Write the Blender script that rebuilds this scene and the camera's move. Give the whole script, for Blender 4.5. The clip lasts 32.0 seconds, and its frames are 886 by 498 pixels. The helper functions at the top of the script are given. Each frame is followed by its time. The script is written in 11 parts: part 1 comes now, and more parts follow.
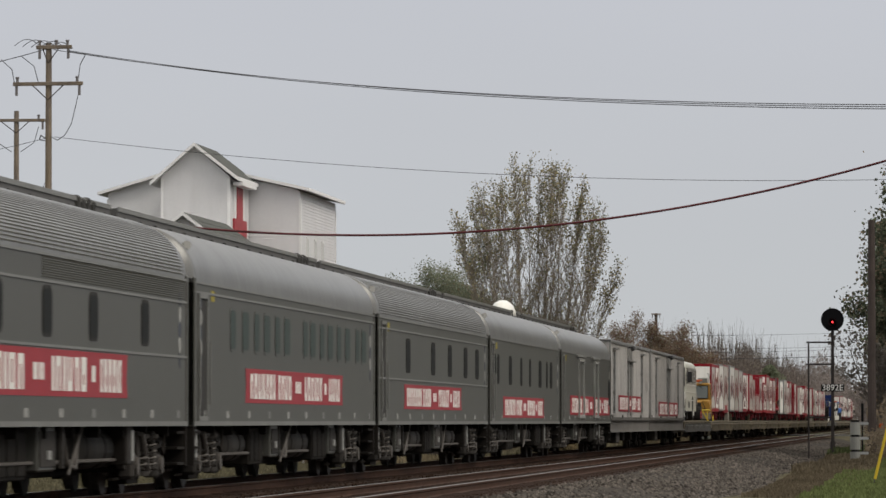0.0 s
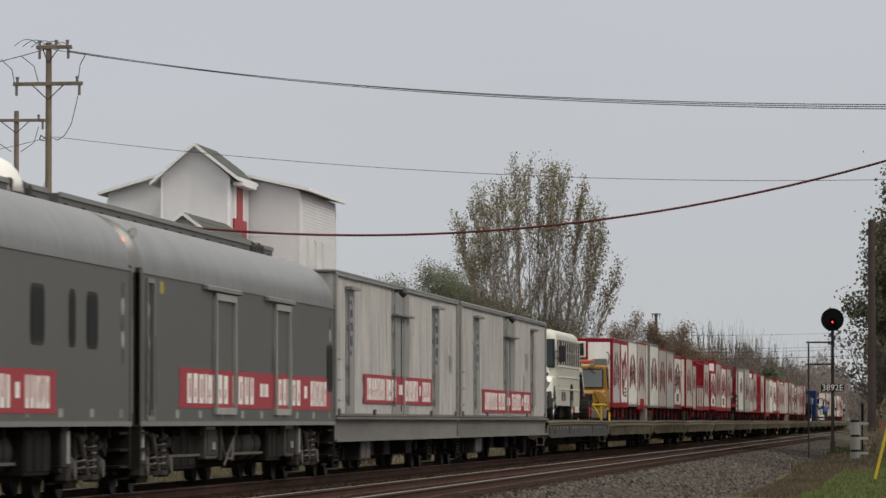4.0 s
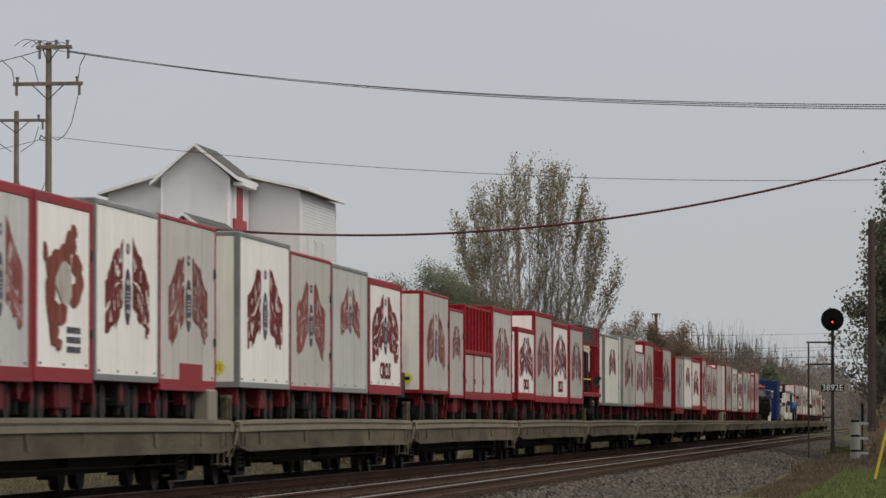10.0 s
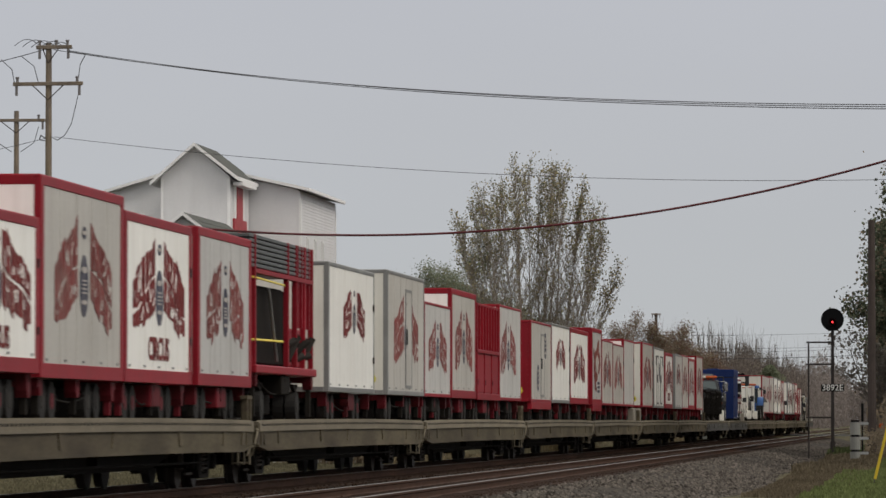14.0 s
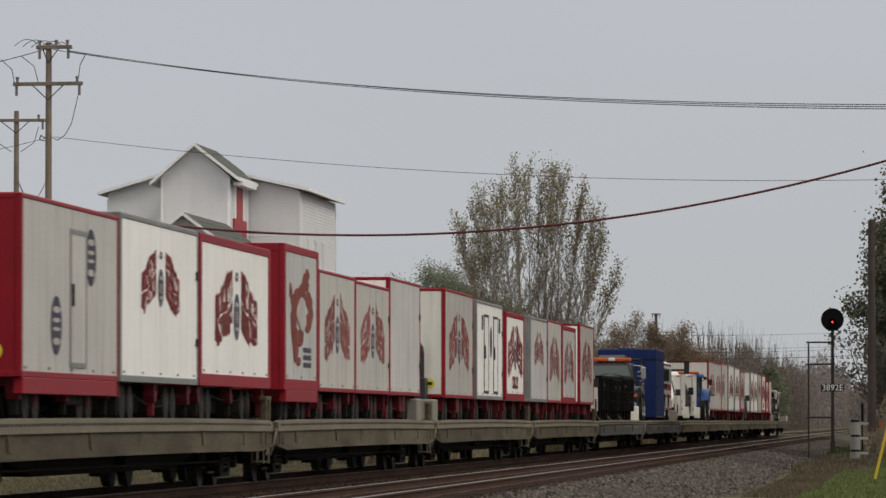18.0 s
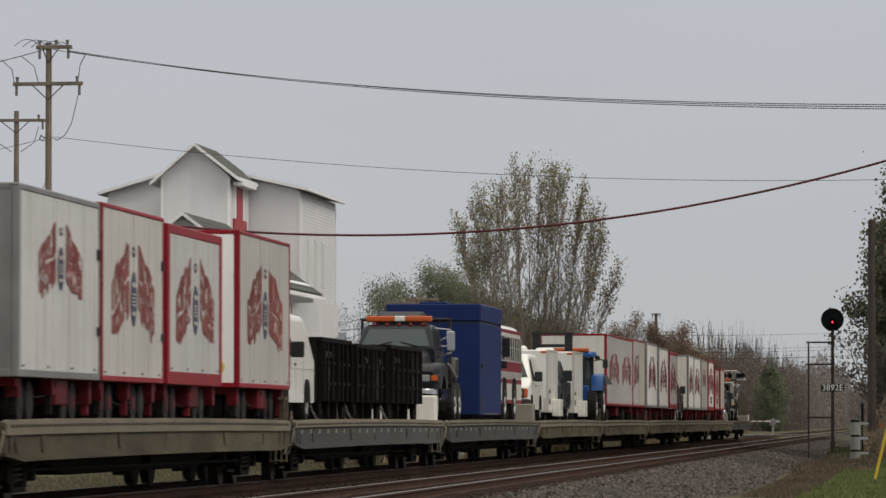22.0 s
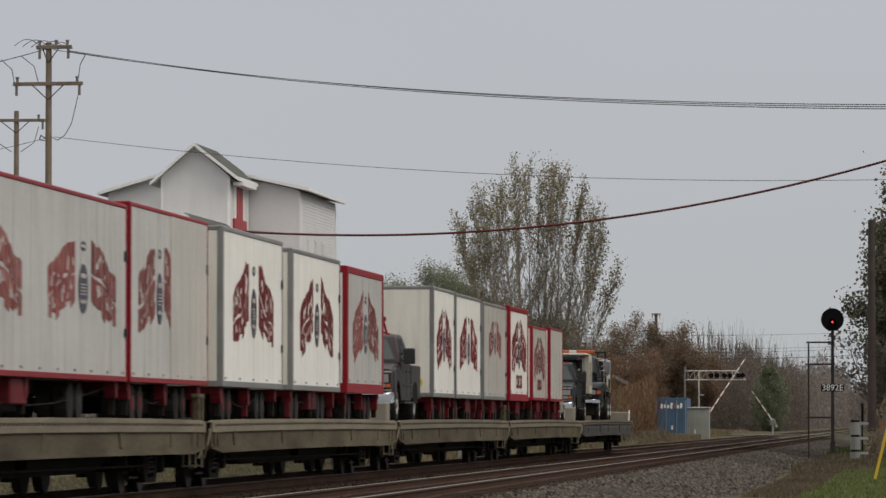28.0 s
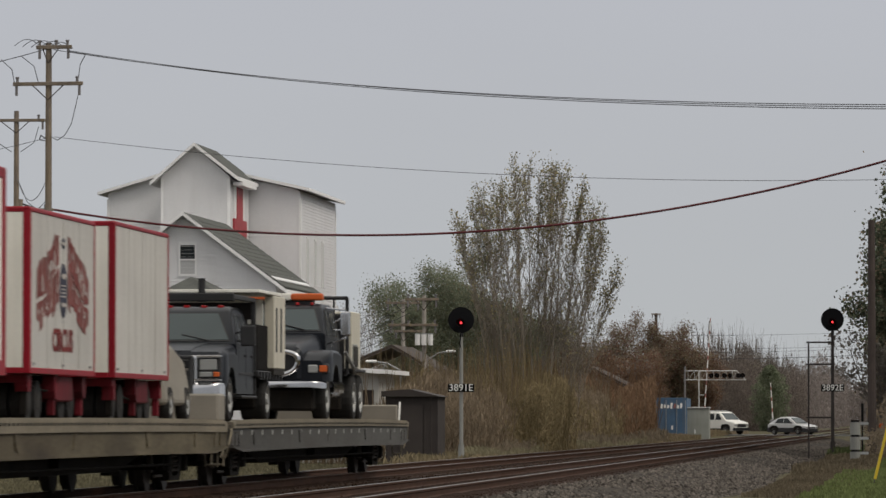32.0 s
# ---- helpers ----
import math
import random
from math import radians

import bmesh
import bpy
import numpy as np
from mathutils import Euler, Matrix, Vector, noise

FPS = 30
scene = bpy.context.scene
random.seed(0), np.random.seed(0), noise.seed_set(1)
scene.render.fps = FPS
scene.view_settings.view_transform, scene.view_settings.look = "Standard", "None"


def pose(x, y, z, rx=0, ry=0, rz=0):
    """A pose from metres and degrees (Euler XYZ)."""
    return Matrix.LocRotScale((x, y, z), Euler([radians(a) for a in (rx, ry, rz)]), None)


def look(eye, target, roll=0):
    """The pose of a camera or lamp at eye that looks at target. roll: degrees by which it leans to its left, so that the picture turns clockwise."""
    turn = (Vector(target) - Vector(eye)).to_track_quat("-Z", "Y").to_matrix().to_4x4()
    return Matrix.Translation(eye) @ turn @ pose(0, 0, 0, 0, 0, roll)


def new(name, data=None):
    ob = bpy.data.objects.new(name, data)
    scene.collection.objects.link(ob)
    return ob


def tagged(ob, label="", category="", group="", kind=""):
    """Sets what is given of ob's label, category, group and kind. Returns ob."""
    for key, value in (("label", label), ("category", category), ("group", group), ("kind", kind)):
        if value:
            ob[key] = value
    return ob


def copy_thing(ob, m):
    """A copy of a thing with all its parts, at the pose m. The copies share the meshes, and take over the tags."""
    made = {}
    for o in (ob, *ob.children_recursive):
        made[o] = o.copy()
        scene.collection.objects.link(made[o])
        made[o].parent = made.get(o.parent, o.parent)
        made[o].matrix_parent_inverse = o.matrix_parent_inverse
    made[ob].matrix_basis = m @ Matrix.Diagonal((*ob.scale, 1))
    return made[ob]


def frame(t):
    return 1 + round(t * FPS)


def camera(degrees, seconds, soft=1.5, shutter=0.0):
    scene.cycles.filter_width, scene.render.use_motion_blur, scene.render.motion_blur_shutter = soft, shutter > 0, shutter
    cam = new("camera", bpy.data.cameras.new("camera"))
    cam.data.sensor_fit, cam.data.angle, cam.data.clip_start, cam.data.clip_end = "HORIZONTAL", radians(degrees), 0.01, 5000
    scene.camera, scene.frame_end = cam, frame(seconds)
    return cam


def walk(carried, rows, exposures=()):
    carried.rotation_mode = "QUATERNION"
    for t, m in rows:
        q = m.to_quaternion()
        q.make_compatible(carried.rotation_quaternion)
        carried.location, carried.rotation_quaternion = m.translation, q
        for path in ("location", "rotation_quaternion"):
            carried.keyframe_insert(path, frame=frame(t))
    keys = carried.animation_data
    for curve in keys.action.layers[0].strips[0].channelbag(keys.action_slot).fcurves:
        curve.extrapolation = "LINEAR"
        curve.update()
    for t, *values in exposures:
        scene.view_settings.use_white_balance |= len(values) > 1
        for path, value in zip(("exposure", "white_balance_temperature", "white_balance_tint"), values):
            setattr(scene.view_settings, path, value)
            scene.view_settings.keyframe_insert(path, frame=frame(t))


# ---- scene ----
# The camera stands beside a double track on a tripod; z = 0 is the top of the rails, +y runs along the track.
EYE = (0.0, 0.0, 1.09)
AIM = look(EYE, (-9.80428, 99.45792, 4.55383))
cam = camera(10.182, 32.0, soft=1.5, shutter=0.35)
walk(cam, [(0, AIM), (32, AIM)], exposures=[(0, 0.13), (3.2, 0.13), (5.8, 0.0), (24, 0.0), (30, -0.06), (32, -0.06)])

# ---- light: a closed grey sky, brighter overhead, and a faint broad sun behind the camera ----
SUN_EL, SUN_AZ = 46.0, 112.0
world = bpy.data.worlds.new("overcast_sky")
scene.world = world
world.use_nodes = True
wn, wl = world.node_tree.nodes, world.node_tree.links
wn.clear()
w_out = wn.new("ShaderNodeOutputWorld")
w_bg = wn.new("ShaderNodeBackground")
w_sky = wn.new("ShaderNodeTexSky")
w_sky.sky_type = 'NISHITA'
w_sky.sun_disc = False
w_sky.sun_elevation = radians(SUN_EL)
w_sky.sun_rotation = radians(SUN_AZ)
w_sky.air_density, w_sky.dust_density = 2.0, 6.0
w_co = wn.new("ShaderNodeTexCoord")
w_sep = wn.new("ShaderNodeSeparateXYZ")
w_ramp = wn.new("ShaderNodeValToRGB")
w_ramp.color_ramp.elements[0].position, w_ramp.color_ramp.elements[0].color = 0.0, (0.605, 0.630, 0.640, 1)
w_ramp.color_ramp.elements[1].position, w_ramp.color_ramp.elements[1].color = 1.0, (1.60, 1.53, 1.40, 1)
e = w_ramp.color_ramp.elements.new(0.10)
e.color = (0.600, 0.622, 0.690, 1)
w_cloud = wn.new("ShaderNodeTexNoise")
w_cloud.inputs["Scale"].default_value = 4.0
w_cloud.inputs["Detail"].default_value = 4.0
w_map = wn.new("ShaderNodeMapping")
w_map.inputs["Scale"].default_value = (1, 1, 4)
w_cr = wn.new("ShaderNodeMapRange")
w_cr.inputs["To Min"].default_value, w_cr.inputs["To Max"].default_value = 0.94, 1.06
w_mul = wn.new("ShaderNodeMixRGB")
w_mul.blend_type, w_mul.inputs[0].default_value = 'MULTIPLY', 1.0
w_skys = wn.new("ShaderNodeMixRGB")
w_skys.blend_type, w_skys.inputs[0].default_value = 'MULTIPLY', 1.0
w_skys.inputs[2].default_value = (0.10, 0.10, 0.10, 1)
w_mix = wn.new("ShaderNodeMixRGB")
w_mix.inputs[0].default_value = 0.90
wl.new(w_co.outputs["Generated"], w_sep.inputs[0])
wl.new(w_sep.outputs["Z"], w_ramp.inputs[0])
wl.new(w_co.outputs["Generated"], w_map.inputs[0])
wl.new(w_map.outputs[0], w_cloud.inputs["Vector"])
wl.new(w_cloud.outputs[0], w_cr.inputs["Value"])
wl.new(w_ramp.outputs[0], w_mul.inputs[1])
wl.new(w_cr.outputs[0], w_mul.inputs[2])
wl.new(w_sky.outputs[0], w_skys.inputs[1])
wl.new(w_skys.outputs[0], w_mix.inputs[1])
wl.new(w_mul.outputs[0], w_mix.inputs[2])
wl.new(w_mix.outputs[0], w_bg.inputs[0])
wl.new(w_bg.outputs[0], w_out.inputs[0])
w_bg.inputs[1].default_value = 0.88

sun = new("sun", bpy.data.lights.new("sun", 'SUN'))
sun.data.energy, sun.data.angle, sun.data.color = 1.45, radians(25), (1.0, 0.94, 0.85)
_el, _az = radians(SUN_EL), radians(SUN_AZ)
_d = Vector((math.sin(_az) * math.cos(_el), math.cos(_az) * math.cos(_el), math.sin(_el)))
sun.matrix_world = look(_d * 200, (0, 0, 0))


# ---- materials ----
def mat(name, col, rough=0.6, metal=0.0, var=0.18, scale=1.5, fine=30.0, bump=0.1, streak=None, dirt=(0.09, 0.075, 0.06), dirt_amt=0.0,
        each=0.0, glow=0.0, spec=0.3, island=0.0, coat=0.0, ys=1.0):
    """A procedural surface: base colour, broad stains, fine grain with relief, and run-down dirt where asked."""
    m = bpy.data.materials.new(name)
    m.use_nodes = True
    n, l = m.node_tree.nodes, m.node_tree.links
    b = n["Principled BSDF"]
    b.inputs["Roughness"].default_value, b.inputs["Metallic"].default_value = rough, metal
    b.inputs["Specular IOR Level"].default_value = spec
    b.inputs["Coat Weight"].default_value = coat
    tc = n.new("ShaderNodeTexCoord")
    big = n.new("ShaderNodeTexNoise")
    big.inputs["Scale"].default_value, big.inputs["Detail"].default_value = scale, 5.0
    small = n.new("ShaderNodeTexNoise")
    small.inputs["Scale"].default_value, small.inputs["Detail"].default_value = fine, 3.0
    lie = n.new("ShaderNodeMapping")
    lie.inputs["Scale"].default_value = (1, ys, 1)
    l.new(tc.outputs["Object"], lie.inputs[0])
    l.new(lie.outputs[0], big.inputs["Vector"])
    l.new(lie.outputs[0], small.inputs["Vector"])
    add = n.new("ShaderNodeMath")
    add.operation = 'MULTIPLY_ADD'
    l.new(small.outputs[0], add.inputs[0])
    add.inputs[1].default_value = 0.45
    l.new(big.outputs[0], add.inputs[2])
    rng = n.new("ShaderNodeMapRange")
    rng.inputs["From Min"].default_value, rng.inputs["From Max"].default_value = 0.42, 1.02
    rng.inputs["To Min"].default_value, rng.inputs["To Max"].default_value = 1 - var, 1 + var
    l.new(add.outputs[0], rng.inputs["Value"])
    mul = n.new("ShaderNodeMixRGB")
    mul.blend_type, mul.inputs[0].default_value = 'MULTIPLY', 1.0
    mul.inputs[1].default_value = (*col, 1)
    l.new(rng.outputs[0], mul.inputs[2])
    last = mul
    if each or island:
        src = n.new("ShaderNodeObjectInfo") if each else n.new("ShaderNodeNewGeometry")
        r2 = n.new("ShaderNodeMapRange")
        k = each or island
        r2.inputs["To Min"].default_value, r2.inputs["To Max"].default_value = 1 - k, 1 + k
        l.new(src.outputs["Random" if each else "Random Per Island"], r2.inputs["Value"])
        m2 = n.new("ShaderNodeMixRGB")
        m2.blend_type, m2.inputs[0].default_value = 'MULTIPLY', 1.0
        l.new(last.outputs[0], m2.inputs[1])
        l.new(r2.outputs[0], m2.inputs[2])
        last = m2
    if dirt_amt:
        mp = n.new("ShaderNodeMapping")
        mp.inputs["Scale"].default_value = streak or (2.5, 2.5, 0.25)
        l.new(tc.outputs["Object"], mp.inputs[0])
        st = n.new("ShaderNodeTexNoise")
        st.inputs["Scale"].default_value, st.inputs["Detail"].default_value = 1.6, 6.0
        l.new(mp.outputs[0], st.inputs["Vector"])
        r3 = n.new("ShaderNodeMapRange")
        r3.inputs["From Min"].default_value, r3.inputs["From Max"].default_value = 0.46, 0.78
        r3.inputs["To Max"].default_value = dirt_amt
        l.new(st.outputs[0], r3.inputs["Value"])
        m3 = n.new("ShaderNodeMixRGB")
        l.new(r3.outputs[0], m3.inputs[0])
        l.new(last.outputs[0], m3.inputs[1])
        m3.inputs[2].default_value = (*dirt, 1)
        last = m3
    l.new(last.outputs[0], b.inputs["Base Color"])
    if bump:
        bp = n.new("ShaderNodeBump")
        bp.inputs["Strength"].default_value, bp.inputs["Distance"].default_value = bump, 0.02
        l.new(small.outputs[0], bp.inputs["Height"])
        l.new(bp.outputs[0], b.inputs["Normal"])
    if glow:
        b.inputs["Emission Color"].default_value = (*col, 1)
        b.inputs["Emission Strength"].default_value = glow
    return m


def glass_mat(name, tint, rough=0.06, spec=0.6):
    m = bpy.data.materials.new(name)
    m.use_nodes = True
    b = m.node_tree.nodes["Principled BSDF"]
    b.inputs["Base Color"].default_value = (*tint, 1)
    b.inputs["Roughness"].default_value = rough
    b.inputs["Specular IOR Level"].default_value = spec
    return m


M_WHITE = mat("white_wagon_paint", (0.87, 0.86, 0.82), 0.30, ys=0.15, var=0.05, scale=0.9, fine=6, bump=0.03, dirt_amt=0.26, dirt=(0.40, 0.36, 0.30), each=0.02)
M_AGED = mat("aged_wagon_panel", (0.47, 0.45, 0.415), 0.38, ys=0.2, var=0.12, scale=0.8, fine=18, bump=0.05, dirt_amt=0.5, dirt=(0.25, 0.225, 0.195), each=0.10)
M_BEIGEBOX = mat("cream_locker_paint", (0.50, 0.47, 0.39), 0.5, var=0.12, bump=0.05, dirt_amt=0.4, dirt=(0.25, 0.22, 0.17))
M_SILVER = mat("worn_aluminium_panel", (0.56, 0.55, 0.53), 0.36, ys=0.2, metal=0.15, var=0.12, scale=0.7, fine=16, bump=0.06, dirt_amt=0.55, dirt=(0.28, 0.26, 0.24), each=0.08)
M_CREAM = mat("cream_panel", (0.66, 0.64, 0.58), 0.4, var=0.07, scale=1.0, fine=18, bump=0.04, dirt_amt=0.35, dirt=(0.30, 0.27, 0.22), each=0.05)
M_RED = mat("red_frame_paint", (0.225, 0.012, 0.021), 0.45, spec=0.12, var=0.14, scale=1.5, fine=25, bump=0.05, dirt_amt=0.3, dirt=(0.13, 0.03, 0.03), each=0.10)
M_GREYFRAME = mat("grey_metal_trim", (0.21, 0.21, 0.205), 0.42, metal=0.3, var=0.18, bump=0.06, each=0.15, dirt_amt=0.4, dirt=(0.11, 0.10, 0.09))
M_ART_RED = mat("faded_red_lettering", (0.135, 0.027, 0.027), 0.75, spec=0.08, var=0.5, scale=3.5, fine=18, bump=0.02, dirt_amt=0.4, dirt=(0.25, 0.10, 0.09), streak=(5, 5, 1.2), each=0.15)
M_ART_FADED = mat("bleached_red_lettering", (0.190, 0.052, 0.050), 0.75, spec=0.08, var=0.5, scale=3.0, fine=16, bump=0.02, dirt_amt=0.7, dirt=(0.36, 0.27, 0.24), streak=(5, 5, 1.2), each=0.2)
M_ART_BLUE = mat("faded_blue_oval", (0.058, 0.060, 0.085), 0.75, spec=0.08, var=0.4, scale=5.0, fine=20, bump=0.02, dirt_amt=0.35, dirt=(0.28, 0.25, 0.24), each=0.2)
M_ART_TAN = mat("faded_orange_figure", (0.165, 0.046, 0.036), 0.75, spec=0.08, var=0.4, scale=4.0, fine=20, bump=0.02, dirt_amt=0.35, dirt=(0.32, 0.22, 0.18))
M_ART_PALE = mat("pale_worn_emblem_paint", (0.40, 0.37, 0.34), 0.75, spec=0.08, var=0.25, bump=0.02, dirt_amt=0.4, dirt=(0.16, 0.13, 0.14))
M_REDDIRTY = mat("dirty_red_paint", (0.105, 0.010, 0.015), 0.6, spec=0.1, var=0.35, scale=2.5, bump=0.1, dirt_amt=0.7, dirt=(0.03, 0.018, 0.016), each=0.3)
M_YELLOW_DISC = mat("yellow_disc", (0.62, 0.56, 0.05), 0.5, var=0.1)
M_BLACK = mat("black_metal", (0.018, 0.018, 0.019), 0.55, var=0.3, bump=0.1, each=0.2)
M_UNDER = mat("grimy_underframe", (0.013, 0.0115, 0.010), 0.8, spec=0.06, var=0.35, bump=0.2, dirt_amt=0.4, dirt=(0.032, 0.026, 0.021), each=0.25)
M_TYRE = mat("tyre_rubber", (0.026, 0.025, 0.024), 0.8, spec=0.1, var=0.25, bump=0.15)
M_WHEEL = mat("railway_wheel_steel", (0.045, 0.038, 0.033), 0.6, metal=0.4, var=0.25, bump=0.1)
M_RIM = mat("wheel_rim", (0.30, 0.30, 0.29), 0.45, metal=0.5, var=0.2)
M_REDRIM = mat("red_wheel_rim", (0.36, 0.03, 0.035), 0.5, var=0.2)
M_SILL_GREY = mat("flat_car_grey_steel", (0.064, 0.062, 0.058), 0.7, spec=0.12, var=0.38, scale=0.8, fine=14, bump=0.25, dirt_amt=0.85, dirt=(0.055, 0.050, 0.045), streak=(1.4, 0.22, 1.4), ys=0.16, each=0.12)
M_SILL_TAN = mat("flat_car_rusty_tan_steel", (0.084, 0.070, 0.046), 0.72, spec=0.12, var=0.5, scale=1.6, fine=14, bump=0.25, dirt_amt=0.95, dirt=(0.038, 0.029, 0.021), streak=(1.4, 0.22, 1.4), ys=0.16, each=0.12)
M_LIP = mat("flat_car_deck_edge", (0.160, 0.138, 0.100), 0.65, ys=0.2, spec=0.15, var=0.45, scale=2.0, fine=26, bump=0.2, dirt_amt=0.35, dirt=(0.12, 0.10, 0.08), each=0.12)
M_DECK = mat("worn_deck_plank", (0.15, 0.125, 0.10), 0.8, spec=0.12, var=0.3, bump=0.3)
M_STENCIL = mat("stencil_white", (0.62, 0.61, 0.58), 0.6, var=0.15)
M_COACH = mat("coach_grey_green_paint", (0.064, 0.064, 0.056), 0.42, metal=0.05, var=0.10, scale=0.6, fine=20, bump=0.03, dirt_amt=0.35, dirt=(0.068, 0.063, 0.054), each=0.05)
M_COACH_ROOF = mat("coach_weathered_roof", (0.165, 0.165, 0.160), 0.36, metal=0.35, var=0.20, scale=0.8, fine=20, bump=0.08, dirt_amt=0.6, dirt=(0.10, 0.098, 0.092), streak=(0.6, 2.5, 0.6), each=0.06)
M_COACH_TRIM = mat("coach_dull_trim", (0.19, 0.188, 0.175), 0.4, metal=0.4, var=0.15, bump=0.03)
M_COACH_DARK = mat("coach_dark_gap", (0.035, 0.034, 0.032), 0.7, spec=0.12, var=0.3)
M_TRAY = mat("grimy_roof_tray", (0.075, 0.073, 0.070), 0.6, var=0.2, bump=0.1)
M_BANNER = mat("banner_red", (0.27, 0.022, 0.032), 0.6, var=0.12, scale=1.0, bump=0.02, dirt_amt=0.25, dirt=(0.16, 0.04, 0.045))
M_BANNER_W = mat("banner_white", (0.70, 0.69, 0.65), 0.5, var=0.12, scale=2.0, bump=0.02, dirt_amt=0.2, dirt=(0.34, 0.28, 0.27))
M_BOXCAR = mat("box_car_silver_paint", (0.395, 0.380, 0.362), 0.5, metal=0.05, var=0.14, scale=0.8, fine=18, bump=0.08, dirt_amt=0.85, dirt=(0.115, 0.105, 0.095), streak=(5, 5, 0.35), each=0.05)
M_GIRDER = mat("box_car_grimy_girder", (0.140, 0.133, 0.124), 0.6, spec=0.15, var=0.3, scale=0.8, fine=14, bump=0.15, dirt_amt=0.6, dirt=(0.10, 0.09, 0.078), streak=(1.4, 0.25, 1.4), ys=0.16)
M_BOXDOOR = mat("box_car_door_grey", (0.235, 0.230, 0.220), 0.42, metal=0.15, var=0.14, bump=0.05, dirt_amt=0.4, dirt=(0.17, 0.16, 0.15))
M_GLASS = glass_mat("dark_window_glass", (0.016, 0.019, 0.020), 0.25, 0.25)
M_GLASS_G = glass_mat("green_tinted_glass", (0.026, 0.042, 0.036), 0.4, 0.12)
M_COACH_GLASS = glass_mat("sooty_window_glass", (0.014, 0.015, 0.015), 0.5, 0.03)
M_PLATE_PALE = mat("pale_grey_stencil", (0.24, 0.24, 0.225), 0.6, var=0.15)
M_COACHBLUE = mat("faded_blue_marking", (0.042, 0.048, 0.062), 0.6, var=0.2)
M_DULLY = mat("dull_yellow_mark", (0.26, 0.22, 0.04), 0.6, var=0.15)
M_WINDSHIELD = glass_mat("windshield_glass", (0.036, 0.050, 0.053), 0.08, 0.35)
# Sky reflection and light through the cab are put into this pale tint
M_CABGLASS = glass_mat("sky_paled_cab_glass", (0.160, 0.185, 0.190), 0.08, 0.35)
M_CHROME = mat("chrome", (0.46, 0.46, 0.47), 0.12, metal=1.0, var=0.05, bump=0.0)
M_LAMP = mat("headlamp_lens", (0.25, 0.255, 0.25), 0.10, var=0.05, bump=0.0)
M_AMBER = mat("amber_lens", (0.47, 0.095, 0.022), 0.3, var=0.1, bump=0.0)
M_MARKER = mat("lit_marker_lamp", (1.0, 0.20, 0.05), 0.3, var=0.05, bump=0.0, glow=1.5)
M_REDLENS = mat("red_lens", (0.30, 0.01, 0.01), 0.25, var=0.1, bump=0.0)
M_SIGRED = mat("lit_red_signal", (1.0, 0.05, 0.06), 0.3, var=0.05, bump=0.0, glow=2.2)
M_CARWHITE = mat("white_vehicle_paint", (0.70, 0.69, 0.64), 0.28, var=0.04, bump=0.01, dirt_amt=0.18, dirt=(0.45, 0.42, 0.37), coat=0.3)
M_BUSCREAM = mat("dull_bus_cream", (0.47, 0.465, 0.40), 0.35, var=0.06, bump=0.01, dirt_amt=0.3, dirt=(0.36, 0.345, 0.29), coat=0.1)
M_NAVY = mat("dark_navy_vehicle_paint", (0.009, 0.0105, 0.014), 0.32, spec=0.14, var=0.1, bump=0.01, coat=0.03)
M_MAROON = mat("dark_maroon_vehicle_paint", (0.016, 0.008, 0.010), 0.35, spec=0.2, var=0.1, bump=0.01, coat=0.05)
M_BLUE = mat("deep_blue_box_paint", (0.010, 0.022, 0.092), 0.55, spec=0.12, var=0.16, scale=1.2, bump=0.05, dirt_amt=0.3, dirt=(0.020, 0.034, 0.085))
M_TRBLUE = mat("tractor_blue", (0.016, 0.068, 0.22), 0.4, spec=0.2, var=0.1, coat=0.3)
M_YELLOW = mat("machine_yellow", (0.31, 0.165, 0.030), 0.42, var=0.12, scale=2.0, bump=0.04, dirt_amt=0.35, dirt=(0.22, 0.12, 0.03))
M_BRIGHTY = mat("bright_yellow_paint", (0.55, 0.40, 0.03), 0.45, var=0.1, bump=0.03)
M_MACHRED = mat("loader_red", (0.17, 0.030, 0.024), 0.45, var=0.15, bump=0.03)
M_GREYBOX = mat("grey_electric_box", (0.165, 0.165, 0.150), 0.5, var=0.15, bump=0.03, dirt_amt=0.4, dirt=(0.10, 0.095, 0.085))
M_STRIPE = mat("maroon_stripe", (0.175, 0.026, 0.034), 0.5, spec=0.1, var=0.1, bump=0.01)
M_STACK = mat("grey_stacked_panel", (0.085, 0.092, 0.092), 0.5, metal=0.2, var=0.2, bump=0.05)
M_STRAP = mat("yellow_strap", (0.70, 0.58, 0.10), 0.6, var=0.1)
M_BIN = mat("sooty_black_steel", (0.011, 0.0095, 0.0085), 0.8, spec=0.06, var=0.4, scale=1.2, bump=0.2, each=0.3)
M_EQUIP = mat("dark_equipment_grey", (0.034, 0.031, 0.028), 0.7, spec=0.1, var=0.25, bump=0.1, each=0.4, dirt_amt=0.4, dirt=(0.03, 0.026, 0.022))
M_PALEBOX = mat("pale_concrete_box", (0.19, 0.172, 0.142), 0.7, var=0.14, bump=0.1)


# ---- mesh helpers ----
def part(name, bm, material, parent, label="", smooth=False):
    me = bpy.data.meshes.new(name)
    bm.normal_update()
    bm.to_mesh(me)
    bm.free()
    me.materials.append(material)
    if smooth:
        for p in me.polygons:
            p.use_smooth = True
    ob = new(name, me)
    ob.parent = parent
    if label:
        tagged(ob, label)
    return ob


def thing(name, label, category, x=0, y=0, z=0, rz=0, group="", kind=""):
    ob = new(name)
    ob.empty_display_size = 0.3
    ob.matrix_basis = pose(x, y, z, 0, 0, rz)
    return tagged(ob, label, category, group, kind)


